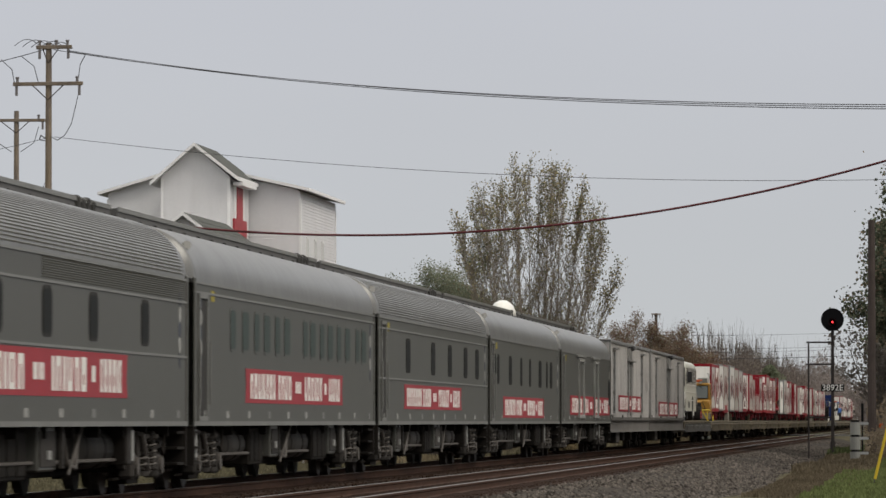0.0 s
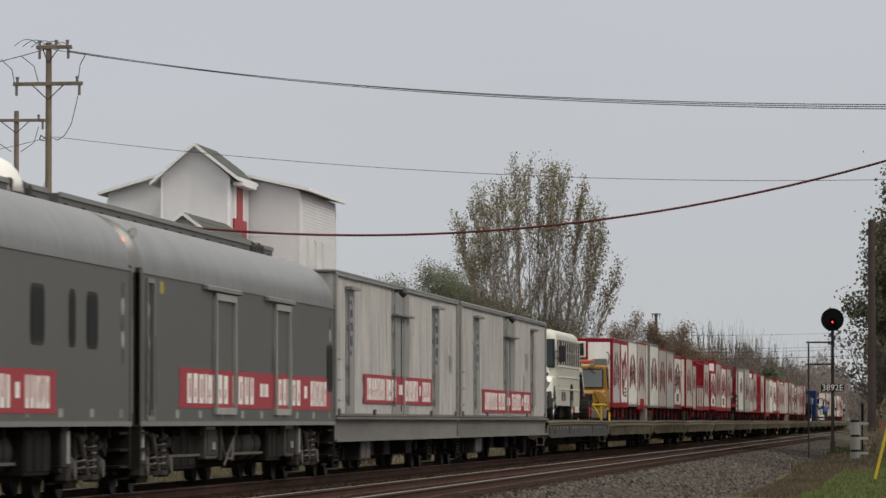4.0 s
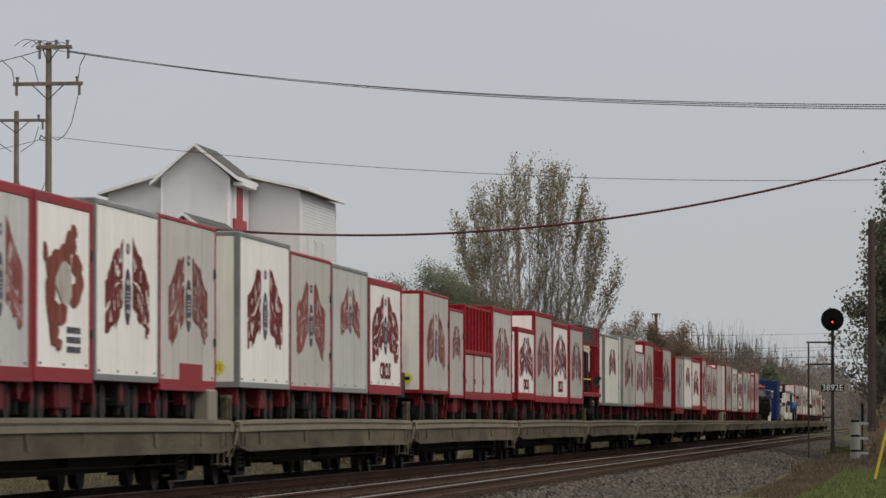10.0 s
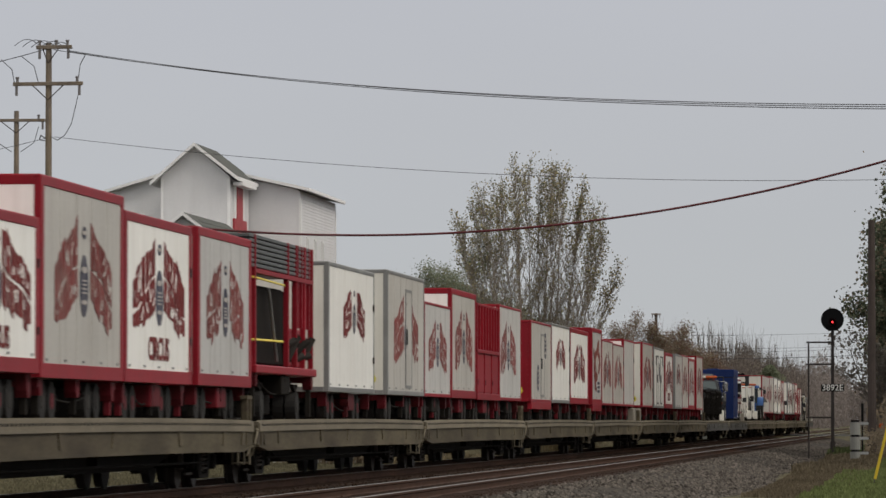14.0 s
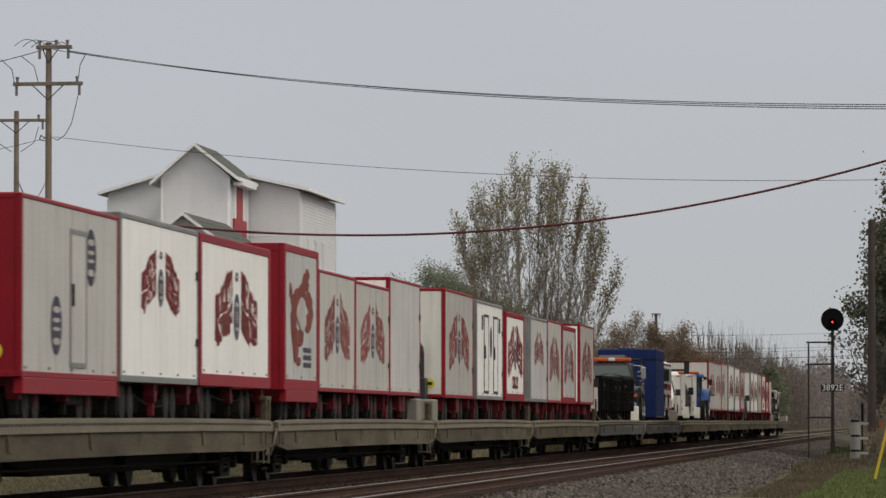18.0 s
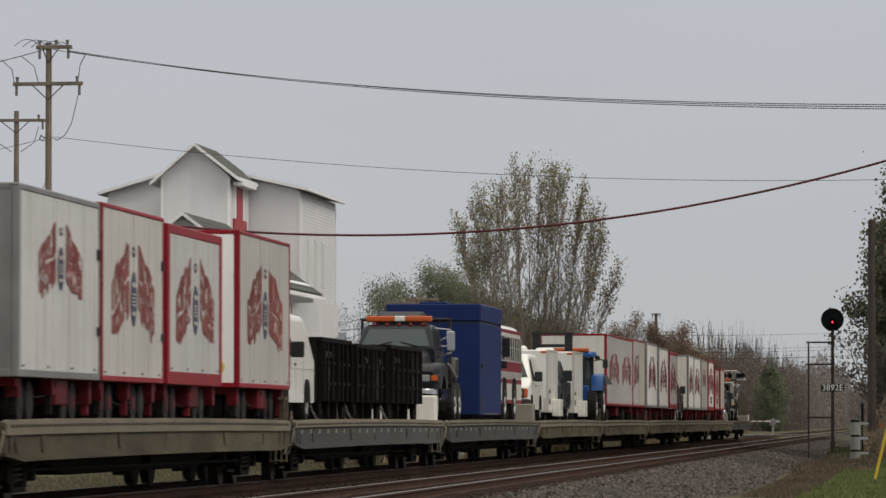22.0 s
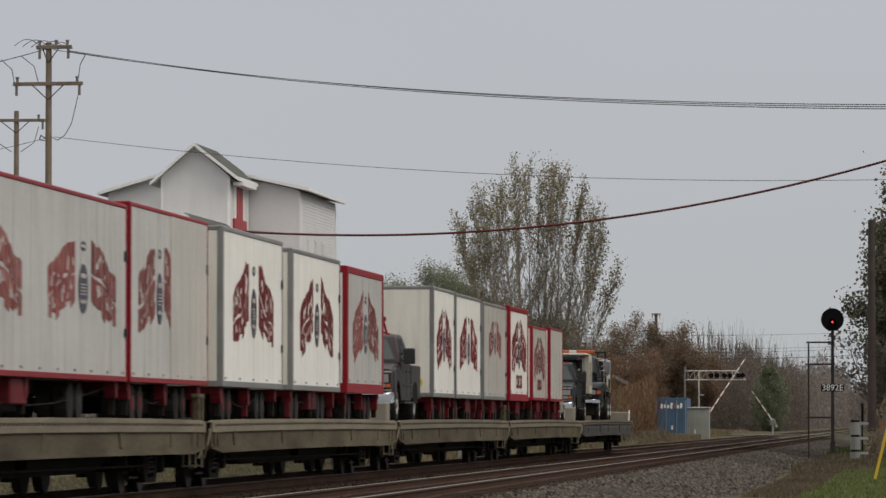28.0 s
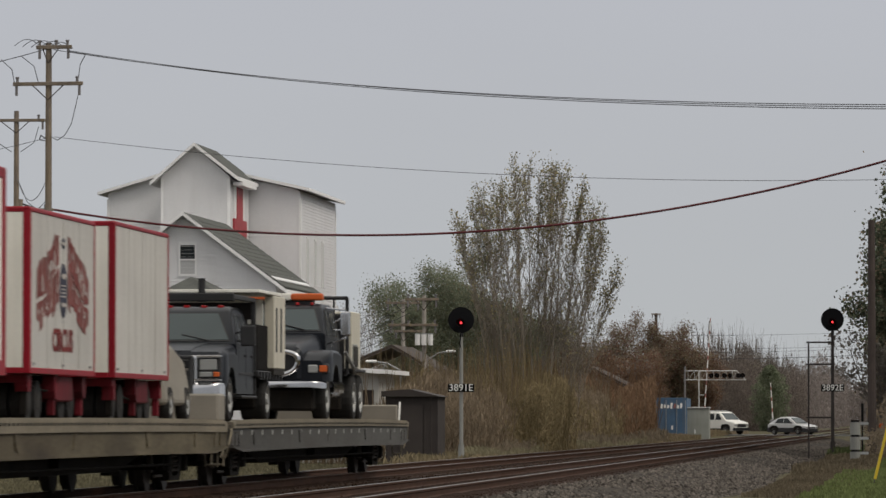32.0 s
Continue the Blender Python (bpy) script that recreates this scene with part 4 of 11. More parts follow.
wagon(659.0, 7.7, 4.35, side="W", trim="grey", disc="", seed=38)
wagon(668.1, 7.4, 4.29, side="W", trim="grey", seed=39)
wagon(676.7, 6.7, 4.23, side="S", trim="red", seed=40)
wagon(694.2, 5.2, 4.29, side="W", trim="grey", disc="19", seed=41)
wagon(699.8, 6.8, 4.27, side="W", trim="grey", seed=42)
wagon(707.5, 6.8, 4.24, side="A", trim="grey", art="p", front="grey", seed=43)
wagon(715.6, 6.3, 4.32, side="W", trim="red", block=True, seed=44)
wagon(723.6, 5.1, 3.90, side="A", trim="thin", block=True, seed=45, bot=1.72)
wagon(730.4, 5.1, 3.98, side="A", trim="thin", art="none", seed=46, bot=1.72)


def stake_wagon(u, L, top, lower, seed):
    """A red wagon with upright stakes above and flat panels below."""
    t = thing("stake_wagon", "red wagon with ribbed upper side and %s lower panels" % ("cream" if lower is not M_RED else "plain red"), "wagon", group="circus wagons on flat cars")
    z0, z1 = 1.67 - DECK, top - DECK
    zm = z0 + (z1 - z0) * 0.52
    part("body", B(-1.2, 1.19, 0.02, L - 0.02, z0, z1 - 0.04, bev=0.01), M_RED, t)
    part("roof", B(-1.225, 1.225, 0, L, z1 - 0.06, z1, bev=0.01), M_RED, t)
    n = 9
    for i in range(n):
        y = 0.12 + (L - 0.36) * i / (n - 1)
        part("stake", B(1.18, 1.25, y, y + 0.12, zm, z1 - 0.05, bev=0.01), M_RED, t)
    part("middle_rail", B(1.18, 1.26, 0, L, zm - 0.10, zm, bev=0.01), M_RED, t)
    part("bottom_rail", B(1.18, 1.26, 0, L, z0 - 0.02, z0 + 0.16, bev=0.01), M_RED, t)
    for i in range(3):
        y = 0.2 + (L - 0.4) * i / 3
        part("lower_panel", B(1.185, 1.225, y + 0.04, y + (L - 0.4) / 3 - 0.04, z0 + 0.18, zm - 0.12, bev=0.006), lower, t)
        if i:
            part("panel_post", B(1.18, 1.25, y - 0.05, y + 0.05, z0 + 0.16, zm - 0.10, bev=0.008), M_RED, t)
        part("latch", B(1.22, 1.26, y + 0.10, y + 0.16, z0 + 0.38, z0 + 0.50), M_BLACK, t)
    for y in (0.0, L - 0.18):
        part("corner_post", B(1.15, 1.26, y, y + 0.18, z0, z1, bev=0.01), M_RED, t)
    running_gear(t, L, z0, 8, 3, seed)
    rides(t, u, DECK)


stake_wagon(331.1, 7.9, 4.05, M_AGED, 61)
stake_wagon(416.9, 6.8, 4.17, M_RED, 62)


def frame_wagon(u):
    """An open red truck frame that carries stacked grey panels over a dark engine house."""
    L = 8.6
    t = thing("frame_wagon", "open red frame truck stacked with grey panels", "wagon", group="circus wagons on flat cars")
    part("bed", B(-1.2, 1.2, 0, L, 0.85, 1.0, bev=0.02), M_RED, t)
    part("engine_house", B(-1.05, 0.96, 0.6, 5.6, 1.0, 2.45, bev=0.06), M_BIN, t, "dark engine house")
    for i in range(7):
        part("stacked_panel", B(-1.22, 1.15, -0.3 - 0.03 * i, L - 0.6, 2.72 + i * 0.085, 2.785 + i * 0.085, bev=0.01), M_STACK, t)
    for y in (0.1, 4.6, 5.8, 7.0, 8.2):
        for s in (-1.15, 1.12):
            part("post", B(s - 0.05, s + 0.05, y, y + 0.10, 1.0, 3.30, bev=0.01), M_RED, t)
    part("top_beam", B(1.06, 1.17, 0.1, L - 0.3, 2.62, 2.70), M_RED, t)
    part("top_beam", B(-1.2, -1.1, 0.1, L - 0.3, 2.62, 2.70), M_RED, t)
    bm = bmesh.new()
    tubes(bm, [(-1.1, 0.04, 2.58), (1.14, 0.06, 2.54), (1.14, 4.2, 2.50)], 0.02)
    tubes(bm, [(-1.1, 0.04, 1.38), (1.14, 0.06, 1.44), (1.14, 4.0, 1.46)], 0.022)
    part("strap", bm, M_STRAP, t, "yellow lashing strap")
    bm = bmesh.new()
    tubes(bm, [(1.08, 2.5, 2.4), (1.08, 3.6, 1.1)], 0.03)
    part("slack_pole", bm, M_GREYFRAME, t)
    for k in range(9):
        rk = random.Random(k)
        part("rolled_hose", C((1.0, 5.2 + k * 0.33, 1.15 + rk.uniform(-0.1, 0.3)), (1.2, 5.3 + k * 0.33, 1.3 + rk.uniform(-0.1, 0.3)), 0.07, seg=8), M_EQUIP, t)
    part("front_cross_bar", B(-1.15, 1.12, 0.06, 0.14, 1.0, 1.14, bev=0.01), M_RED, t)
    for k in range(4):
        part("rear_stake", B(1.08, 1.16, 6.1 + k * 0.55, 6.18 + k * 0.55, 1.75, 3.3), M_RED, t)
    part("control_panel", B(0.2, 0.9, 0.52, 0.6, 1.3, 2.0, bev=0.02), M_EQUIP, t)
    part("rear_machine", B(-0.8, 1.0, 6.0, 8.3, 1.0, 1.75, bev=0.05), M_RED, t)
    running_gear(t, L, 0.85, 4, 3, 63)
    rides(t, u, DECK)


frame_wagon(375.0)


# ---- coaches ----
def lettering(t, y0, y1, z0, z1, X, white=True):
    """A red name banner with white lettering kept as plain bars."""
    bm = bmesh.new()
    prism(bm, [(y0, z0), (y1, z0), (y1 - 0.10, (z0 + z1) / 2), (y1, z1), (y0, z1), (y0 + 0.10, (z0 + z1) / 2)], 'x', X, X + 0.006)
    b = part("name_banner", bm, M_BANNER, t, "red name banner with white lettering")
    words = ((0.04, 0.28, 8), (0.30, 0.44, 4), (0.475, 0.535, 3), (0.57, 0.765, 6), (0.785, 0.815, 1), (0.835, 0.965, 6))
    W, H = y1 - y0, z1 - z0
    rg = random.Random(int(W * 100))
    bars, slits = bmesh.new(), bmesh.new()
    for a, c, n in words:
        small = (c - a) < 0.08
        wts = [rg.choice((0.55, 1.0, 1.0, 1.15, 1.25)) for _ in range(n)]
        tot, p = sum(wts), a
        for w_ in wts:
            step = (c - a) * w_ / tot
            p0, p1 = y0 + W * (p + step * 0.10), y0 + W * (p + step * 0.80)
            p += step
            zz0, zz1 = (z0 + H * 0.34, z1 - H * 0.30) if small else (z0 + H * 0.12, z1 - H * (0.12 + 0.03 * rg.random()))
            prism(bars, [(p0, zz0), (p1, zz0), (p1, zz1), (p0, zz1)], 'x', X + 0.006, X + 0.010)
            if w_ > 0.6 and not small:
                m_, d = p0 + (p1 - p0) * rg.choice((0.42, 0.5, 0.55)), (p1 - p0) * 0.10
                h0, h1 = rg.choice(((0.18, 0.82), (-0.02, 0.7), (0.3, 1.02), (0.2, 0.5)))
                prism(slits, [(m_ - d, zz0 + (zz1 - zz0) * h0), (m_ + d, zz0 + (zz1 - zz0) * h0), (m_ + d, zz0 + (zz1 - zz0) * h1), (m_ - d, zz0 + (zz1 - zz0) * h1)], 'x', X + 0.010, X + 0.013)
    tagged(part("lettering", bars, M_BANNER_W if white else M_BANNER, b), kind="stuff")
    tagged(part("lettering_relief", slits, M_BANNER if white else M_BOXCAR, b), kind="stuff")


def round_box(y0, y1, z0, z1, r, n=4):
    """Outline of an upright rectangle with round corners."""
    r = min(r, (y1 - y0) * 0.49)
    return [(cy + r * math.cos(a0 + math.pi / 2 * i / n), cz + r * math.sin(a0 + math.pi / 2 * i / n))
            for cy, cz, a0 in ((y1 - r, z1 - r, 0.0), (y0 + r, z1 - r, math.pi / 2), (y0 + r, z0 + r, math.pi), (y1 - r, z0 + r, math.pi * 1.5)) for i in range(n + 1)]


def coach(u, L, windows, wz, banner, fluted=False, doors=(), label="", dome=None, lamp=False, tint=None, beads=()):
    t = thing("passenger_coach", label, "rail car", group="passenger coaches")
    hw = 1.53
    e0, e1 = 0.35, L - 0.35
    # side and roof as one tube: straight sides, round shoulders
    bm = bmesh.new()
    prism(bm, [(-hw, 1.04), (hw, 1.04), (hw, 3.26), (-hw, 3.26)], 'y', e0, e1)
    part("body", bm, M_COACH, t)
    arc = [(hw * math.cos(a) ** 0.72, 3.26 + 0.97 * math.sin(a) ** 0.90) for a in [i * math.pi / 2 / 14 for i in range(15)]]
    roof = arc + [(-x, z) for x, z in reversed(arc[:-1])]
    bm = bmesh.new()
    cols = []
    for y, k in ((e0, 0.97), (e0 + 0.25, 1.0), (e1 - 0.25, 1.0), (e1, 0.97)):
        cols.append([bm.verts.new((x * (1 if k == 1 else 0.99), y, 3.26 + (z - 3.26) * k)) for x, z in roof])
    for a, b in zip(cols, cols[1:]):
        for i in range(len(roof) - 1):
            bm.faces.new((a[i], b[i], b[i + 1], a[i + 1]))
    bm.faces.new(cols[0])
    bm.faces.new(cols[-1])
    bmesh.ops.recalc_face_normals(bm, faces=bm.faces[:])
    part("roof", bm, M_COACH_ROOF, t, "weathered pale grey roof", smooth=True)
    if fluted:
        for i in range(22):
            a = 0.08 + i * 0.052
            x, z = hw * math.cos(a) ** 0.72, 3.26 + 0.97 * math.sin(a) ** 0.90
            part("flute", C((x - 0.005, e0 + 0.5, z), (x - 0.005, e1 - 0.5, z), 0.017, seg=5), M_COACH_ROOF, t)
        if fluted == 2:
            for i in range(9):
                part("side_flute", C((hw, L * 0.5, 2.98 + i * 0.032), (hw, e1 - 0.3, 2.98 + i * 0.032), 0.012, seg=5), M_COACH, t)
    for z in (3.27,) + tuple(beads):
        part("bead", B(hw - 0.005, hw + 0.018, e0, e1, z - 0.018, z + 0.018), M_COACH_TRIM, t)
    part("drip_rail", B(hw - 0.02, hw + 0.02, e0, e1, 1.02, 1.09), M_COACH_TRIM, t)
    # cable tray along the roof
    bm = bmesh.new()
    box(bm, -0.45, 0.30, e0 + 0.1, e1 + 0.1, 4.26, 4.43)
    for k in range(int(L / 1.6)):
        box(bm, -0.48, 0.36, 0.9 + k * 1.6, 1.0 + k * 1.6, 4.14, 4.30)
    part("roof_tray", bm, M_TRAY, t, "grey cable tray along the roof")
    part("tray_edge", B(0.30, 0.325, e0 + 0.1, e1 + 0.1, 4.38, 4.45), M_COACH_TRIM, t)
    bm = bmesh.new()
    for k in range(4):
        box(bm, -0.9, 0.35, L - 3.4 + k * 0.45, L - 3.15 + k * 0.45, 4.15, 4.47 - 0.03 * (k % 2), bev=0.03)
    part("roof_hatch", bm, M_COACH_DARK, t)
    for i, (y, w) in enumerate(windows):
        z0, z1 = wz
        f = part("window", P(round_box(y - w / 2 - 0.05, y + w / 2 + 0.05, z0 - 0.05, z1 + 0.05, 0.16), 'x', hw - 0.03, hw + 0.010), M_COACH if tint else M_COACH_DARK, t)
        part("pane", P(round_box(y - w / 2, y + w / 2, z0, z1, 0.12), 'x', hw - 0.02, hw + 0.014), tint or M_COACH_GLASS, f)
    for y, w, z0, z1, op in doors:
        bm = bmesh.new()
        wide = w > 1.5
        frame_ring(bm, hw, y, y + w, z0, z1, 0.11 if wide else 0.07, 0.06 if wide else 0.03)
        d = part("door", bm, M_PLATE_PALE if wide else M_COACH_TRIM, t)
        # Dark strip laid on the side, with the recess shade as its colour
        if wide:
            part("door_gap_shade", B(hw - 0.01, hw + 0.012, y + w + 0.02, y + w + 0.26, z0, z1), M_COACH_DARK, d)
            part("door_track", B(hw, hw + 0.09, y - 1.2, y + w + 0.4, z1 + 0.02, z1 + 0.10, bev=0.01), M_COACH_TRIM, d)
        # Open doors: a flat dark leaf, the doorway's shade put into its colour
        part("door_leaf", B(hw - 0.03, hw + 0.004, y + 0.07, y + w - 0.07, z0 + 0.07, z1 - 0.07), M_COACH_DARK if op else M_COACH, d)
        for yy in (y - 0.10, y + w + 0.06):
            bm = bmesh.new()
            tubes(bm, [(hw + 0.05, yy, 1.35), (hw + 0.05, yy, 2.35)], 0.016)
            part("grab_rail", bm, M_COACH_TRIM, d)
    if banner:
        lettering(t, *banner, hw + 0.001)
    # small white stencilled plates along the bottom
    for k in range(10):
        y = 1.4 + k * (L - 2.8) / 9
        part("stencil", B(hw, hw + 0.004, y, y + 0.32, 1.14, 1.26), M_PLATE_PALE if k % 3 else M_COACH_TRIM, t)
    for y in (0.95, L - 1.25):
        for k in range(5):
            zc_ = 2.02 + 0.235 * k
            bm = bmesh.new()
            prism(bm, [(y + 0.15 + (0.15 if k in (1, 2, 3) else 0.10) * math.cos(a), zc_ + 0.125 * math.sin(a)) for a in [i * math.tau / 10 for i in range(10)]], 'x', hw, hw + 0.004 + 0.001 * (k % 2))
            part("end_marking", bm, M_PLATE_PALE if k % 2 else M_COACHBLUE, t)
    part("jack_patch", B(hw, hw + 0.004, 2.2, 2.6, 3.0, 3.18), M_DULLY, t)
    # ends: diaphragm, dark doorway, coupler, steps
    for y0, s in ((e0, -1), (e1, 1)):
        a, b = sorted((y0, y0 + s * 0.34))
        part("diaphragm", B(-0.62, 0.62, a, b, 1.1, 3.45, bev=0.04), M_COACH_DARK, t)
        bm = bmesh.new()
        for sx in (-1.42, 1.42):
            tubes(bm, [(sx, y0 + s * 0.06, 1.2), (sx, y0 + s * 0.06, 2.6)], 0.018)
        part("end_grab_rail", bm, M_COACH_TRIM, t)
        a, b = sorted((y0 - s * 0.05, y0 - s * 0.85))
        for k in range(3):
            part("step", B(1.05, hw - 0.02, a, b, 0.42 + 0.24 * k, 0.46 + 0.24 * k), M_UNDER, t)
        a, b = sorted((y0 - s * 0.02, y0 - s * 0.12))
        part("step_side", B(1.0, hw, a, b, 0.40, 1.05), M_UNDER, t)
        part("coupler", B(-0.15, 0.15, min(y0, y0 + s * 0.5), max(y0, y0 + s * 0.5), 0.72, 0.95), M_UNDER, t)
        part("end_post", B(hw - 0.10, hw + 0.02, min(y0, y0 - s * 0.16), max(y0, y0 - s * 0.16), 1.0, 3.35, bev=0.02), M_COACH, t)
    if lamp:
        bm = bmesh.new()
        cyl(bm, (hw - 0.28, e0 - 0.02, 3.72), (hw - 0.28, e0 - 0.12, 3.72), 0.05, seg=12)
        part("marker_lamp", bm, M_MARKER, t, "lit orange marker lamp")
    bm = bmesh.new()
    cyl(bm, (hw - 0.30, e0 + 0.55, 3.80), (hw - 0.15, e0 + 0.30, 3.86), 0.07, seg=10)
    box(bm, hw - 0.42, hw - 0.18, e0 + 0.4, e0 + 0.8, 3.66, 3.78)
    part("roof_horn", bm, M_COACH_TRIM, t)
    if dome:
        bm = bmesh.new()
        bmesh.ops.create_uvsphere(bm, u_segments=20, v_segments=10, radius=1.0)
        for v in bm.verts:
            v.co = (v.co.x * 0.42, v.co.y * 0.72 + dome, 4.28 + max(0, v.co.z) * 0.50)
        part("roof_dome", bm, M_CARWHITE, t, "white roof dome", smooth=True)
    # underfloor equipment: long tanks, battery boxes and control cabinets
    rg = random.Random(int(u))
    y, n = 5.3, int(u) % 4
    while y < L - 6.4:
        k = n % 4
        n += 1
        if k == 0:
            w = rg.uniform(2.4, 3.4)
            tk = part("air_tank", C((0.98, y, 0.70), (0.98, y + w, 0.70), 0.29, seg=18), M_EQUIP, t, smooth=True)
            for q in (0.25, 0.75):
                part("tank_strap", C((0.98, y + w * q, 0.70), (0.98, y + w * q + 0.06, 0.70), 0.302, seg=18), M_UNDER, tk)
        elif k == 1:
            w = rg.uniform(1.5, 2.4)
            x1, z0_ = rg.uniform(1.22, 1.40), rg.uniform(0.30, 0.40)
            bx = part("equipment_box", B(0.3, x1, y, y + w, z0_, 0.98, bev=0.02), M_UNDER, t)
            for q in range(3):
                part("box_lid", B(x1, x1 + 0.02, y + 0.06 + q * w / 3, y - 0.04 + (q + 1) * w / 3, z0_ + 0.06, 0.92, bev=0.008), M_UNDER, bx)
        elif k == 2:
            w = rg.uniform(0.8, 1.3)
            x1, z0_ = rg.uniform(1.30, 1.42), rg.uniform(0.40, 0.52)
            bx = part("control_cabinet", B(0.6, x1, y, y + w, z0_, 1.03, bev=0.025), M_COACH, t, "grey control cabinet")
            part("box_lid", B(x1, x1 + 0.02, y + 0.06, y + w - 0.06, z0_ + 0.06, 0.96, bev=0.008), M_EQUIP, bx)
            part("box_latch", B(x1 + 0.02, x1 + 0.045, y + w * 0.4, y + w * 0.6, z0_ + 0.16, z0_ + 0.28), M_PLATE_PALE, bx)
            part("hanger_strap", B(1.36, 1.42, y + w + 0.10, y + w + 0.20, 0.46, 1.04), M_EQUIP, t)
            w += 0.2
        else:
            w = rg.uniform(1.0, 1.8)
            bm = bmesh.new()
            tubes(bm, [(1.30, y, 1.0), (1.32, y + w * 0.3, 0.5), (1.32, y + w * 0.8, 0.45), (1.30, y + w, 0.9)], 0.035)
            part("bent_pipe", bm, M_SPRING, t)
            bm = bmesh.new()
            tubes(bm, [(1.38, y + 0.1, 0.36), (1.38, y + w, 1.03)], 0.022)
            part("brace_rod", bm, M_SPRING, t)
        y += w + rg.uniform(0.1, 0.45)
    # Added dark mass that blacks out the space between the trucks
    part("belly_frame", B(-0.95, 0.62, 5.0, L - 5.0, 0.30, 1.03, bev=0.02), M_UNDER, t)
    # corner lockers with a pale end plate
    for y in (L - 5.5, 0.75):
        bx = part("corner_locker", B(0.95, 1.44, y, y + 0.55, 0.46, 1.02, bev=0.02), M_EQUIP, t)
        part("end_plate", B(1.10, 1.40, y - 0.02, y, 0.52, 0.94), M_UNDER, bx)
        part("side_plate", B(1.44, 1.455, y + 0.30, y + 0.50, 0.52, 0.96), M_PLATE_PALE, bx)
    part("train_pipe", C((1.25, 1.2, 0.55), (1.25, L - 1.2, 0.53), 0.028, seg=6), M_SPRING, t)
    # Added sheet on the far side, closes off daylight between the trucks
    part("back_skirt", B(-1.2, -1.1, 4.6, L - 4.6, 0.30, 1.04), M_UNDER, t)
    bm = bmesh.new()
    box(bm, -0.4, 0.4, 1.0, L - 1.0, 0.62, 1.04)
    for k in range(12):
        box(bm, -1.4, 1.4, 1.4 + k * (L - 2.8) / 11 - 0.06, 1.4 + k * (L - 2.8) / 11 + 0.06, 0.86, 1.04)
    part("underframe", bm, M_UNDER, t)
    for yc in (3.1, L - 3.1):
        tr = truck(t, yc)
        part("outer_equaliser", P([(-1.55, 0.62), (-1.30, 0.74), (1.30, 0.74), (1.55, 0.62), (1.50, 0.40), (1.05, 0.34), (0.80, 0.54), (0.45, 0.40), (-0.45, 0.40), (-0.80, 0.54), (-1.05, 0.34), (-1.50, 0.40)], 'x', 1.12, 1.24), M_EQUIP, tr)
        for dy in (-0.45, 0.45):
            part("coil_spring", coil(1.32, dy, 0.36, 0.84, 0.085, 0.024), M_SPRING, tr)
            part("spring_cap", C((1.32, dy, 0.84), (1.32, dy, 0.90), 0.125, seg=12), M_EQUIP, tr)
            part("spring_seat", C((1.32, dy, 0.28), (1.32, dy, 0.35), 0.125, seg=12), M_EQUIP, tr)
        for dy in (-1.15, 1.15):
            jb = part("journal_box", B(1.10, 1.36, dy - 0.20, dy + 0.20, 0.24, 0.62, bev=0.05), M_EQUIP, tr)
            part("journal_cap", C((1.36, dy, 0.43), (1.40, dy, 0.43), 0.13, seg=14), M_SPRING, jb)
            part("hanger", B(1.26, 1.34, dy * 0.62 - 0.07, dy * 0.62 + 0.07, 0.26, 0.95, bev=0.02), M_EQUIP, tr)
        bm = bmesh.new()
        tubes(bm, [(1.38, -0.75, 0.90), (1.38, -0.15, 0.34)], 0.05)
        part("damper", bm, M_SPRING, tr)
        bm = bmesh.new()
        tubes(bm, [(1.34, 1.7, 0.95), (1.36, 1.45, 0.60), (1.38, 1.0, 0.72), (1.36, 0.2, 0.66)], 0.026)
        part("air_hose", bm, M_UNDER, tr)
        part("brake_cylinder", C((1.18, 1.55, 0.70), (1.18, 2.05, 0.74), 0.13, seg=12), M_EQUIP, tr, smooth=False)
    rides(t, u)
    return t


CL = 25.9
coach(50.7, CL, [(y, 0.62) for y in (6.2, 9.8, 13.3, 16.9, 21.4)], (2.24, 2.82), (5.4, 19.8, 1.42, 2.04), fluted=2, label="grey passenger coach with fluted roof and narrow windows", beads=(2.08, 2.92),
      doors=((1.0, 0.85, 1.1, 3.1, True),))
coach(76.6, CL, [(y, 0.58 + 0.16 * (i % 2)) for i, y in enumerate((4.7, 6.2, 7.6, 8.9, 10.3, 11.6, 14.2, 15.3, 16.7, 18.0, 19.4, 20.8, 22.5, 23.6))], (2.28, 2.92), (6.2, 20.0, 1.40, 1.98), label="grey passenger coach with a row of paired windows", tint=M_GLASS_G,
      doors=((0.8, 0.95, 1.1, 3.1, True),), beads=(3.12,))
coach(102.5, CL + 0.3, [(y, 0.80) for y in (6.3, 11.8, 15.8, 19.8, 22.9)], (2.20, 2.86), (5.5, 18.7, 1.36, 1.90), fluted=1, label="grey passenger coach with fluted roof and wide-spaced windows", beads=(2.00, 3.05),
      doors=((0.9, 0.9, 1.1, 3.2, True),))
coach(128.7, CL - 1.0, [(1.9, 0.5), (2.9, 0.5), (6.7, 0.8), (10.3, 0.5), (13.35, 0.5), (17.0, 0.9), (19.6, 0.4), (21.2, 0.8)], (2.13, 2.82), (4.4, 18.4, 1.19, 1.76), label="grey passenger coach with narrow windows and a white roof dome",
      dome=21.95, lamp=True, doors=((0.8, 0.7, 1.1, 3.2, True),))
coach(153.7, 24.4, [(23.2, 0.8)], (1.7, 2.5), (4.1, 23.4, 1.30, 1.92), label="grey baggage coach with two sliding doors", lamp=True,
      doors=((7.8, 2.3, 1.2, 3.15, False), (15.1, 2.0, 1.2, 3.15, False), (0.9, 0.7, 1.1, 3.2, True)))


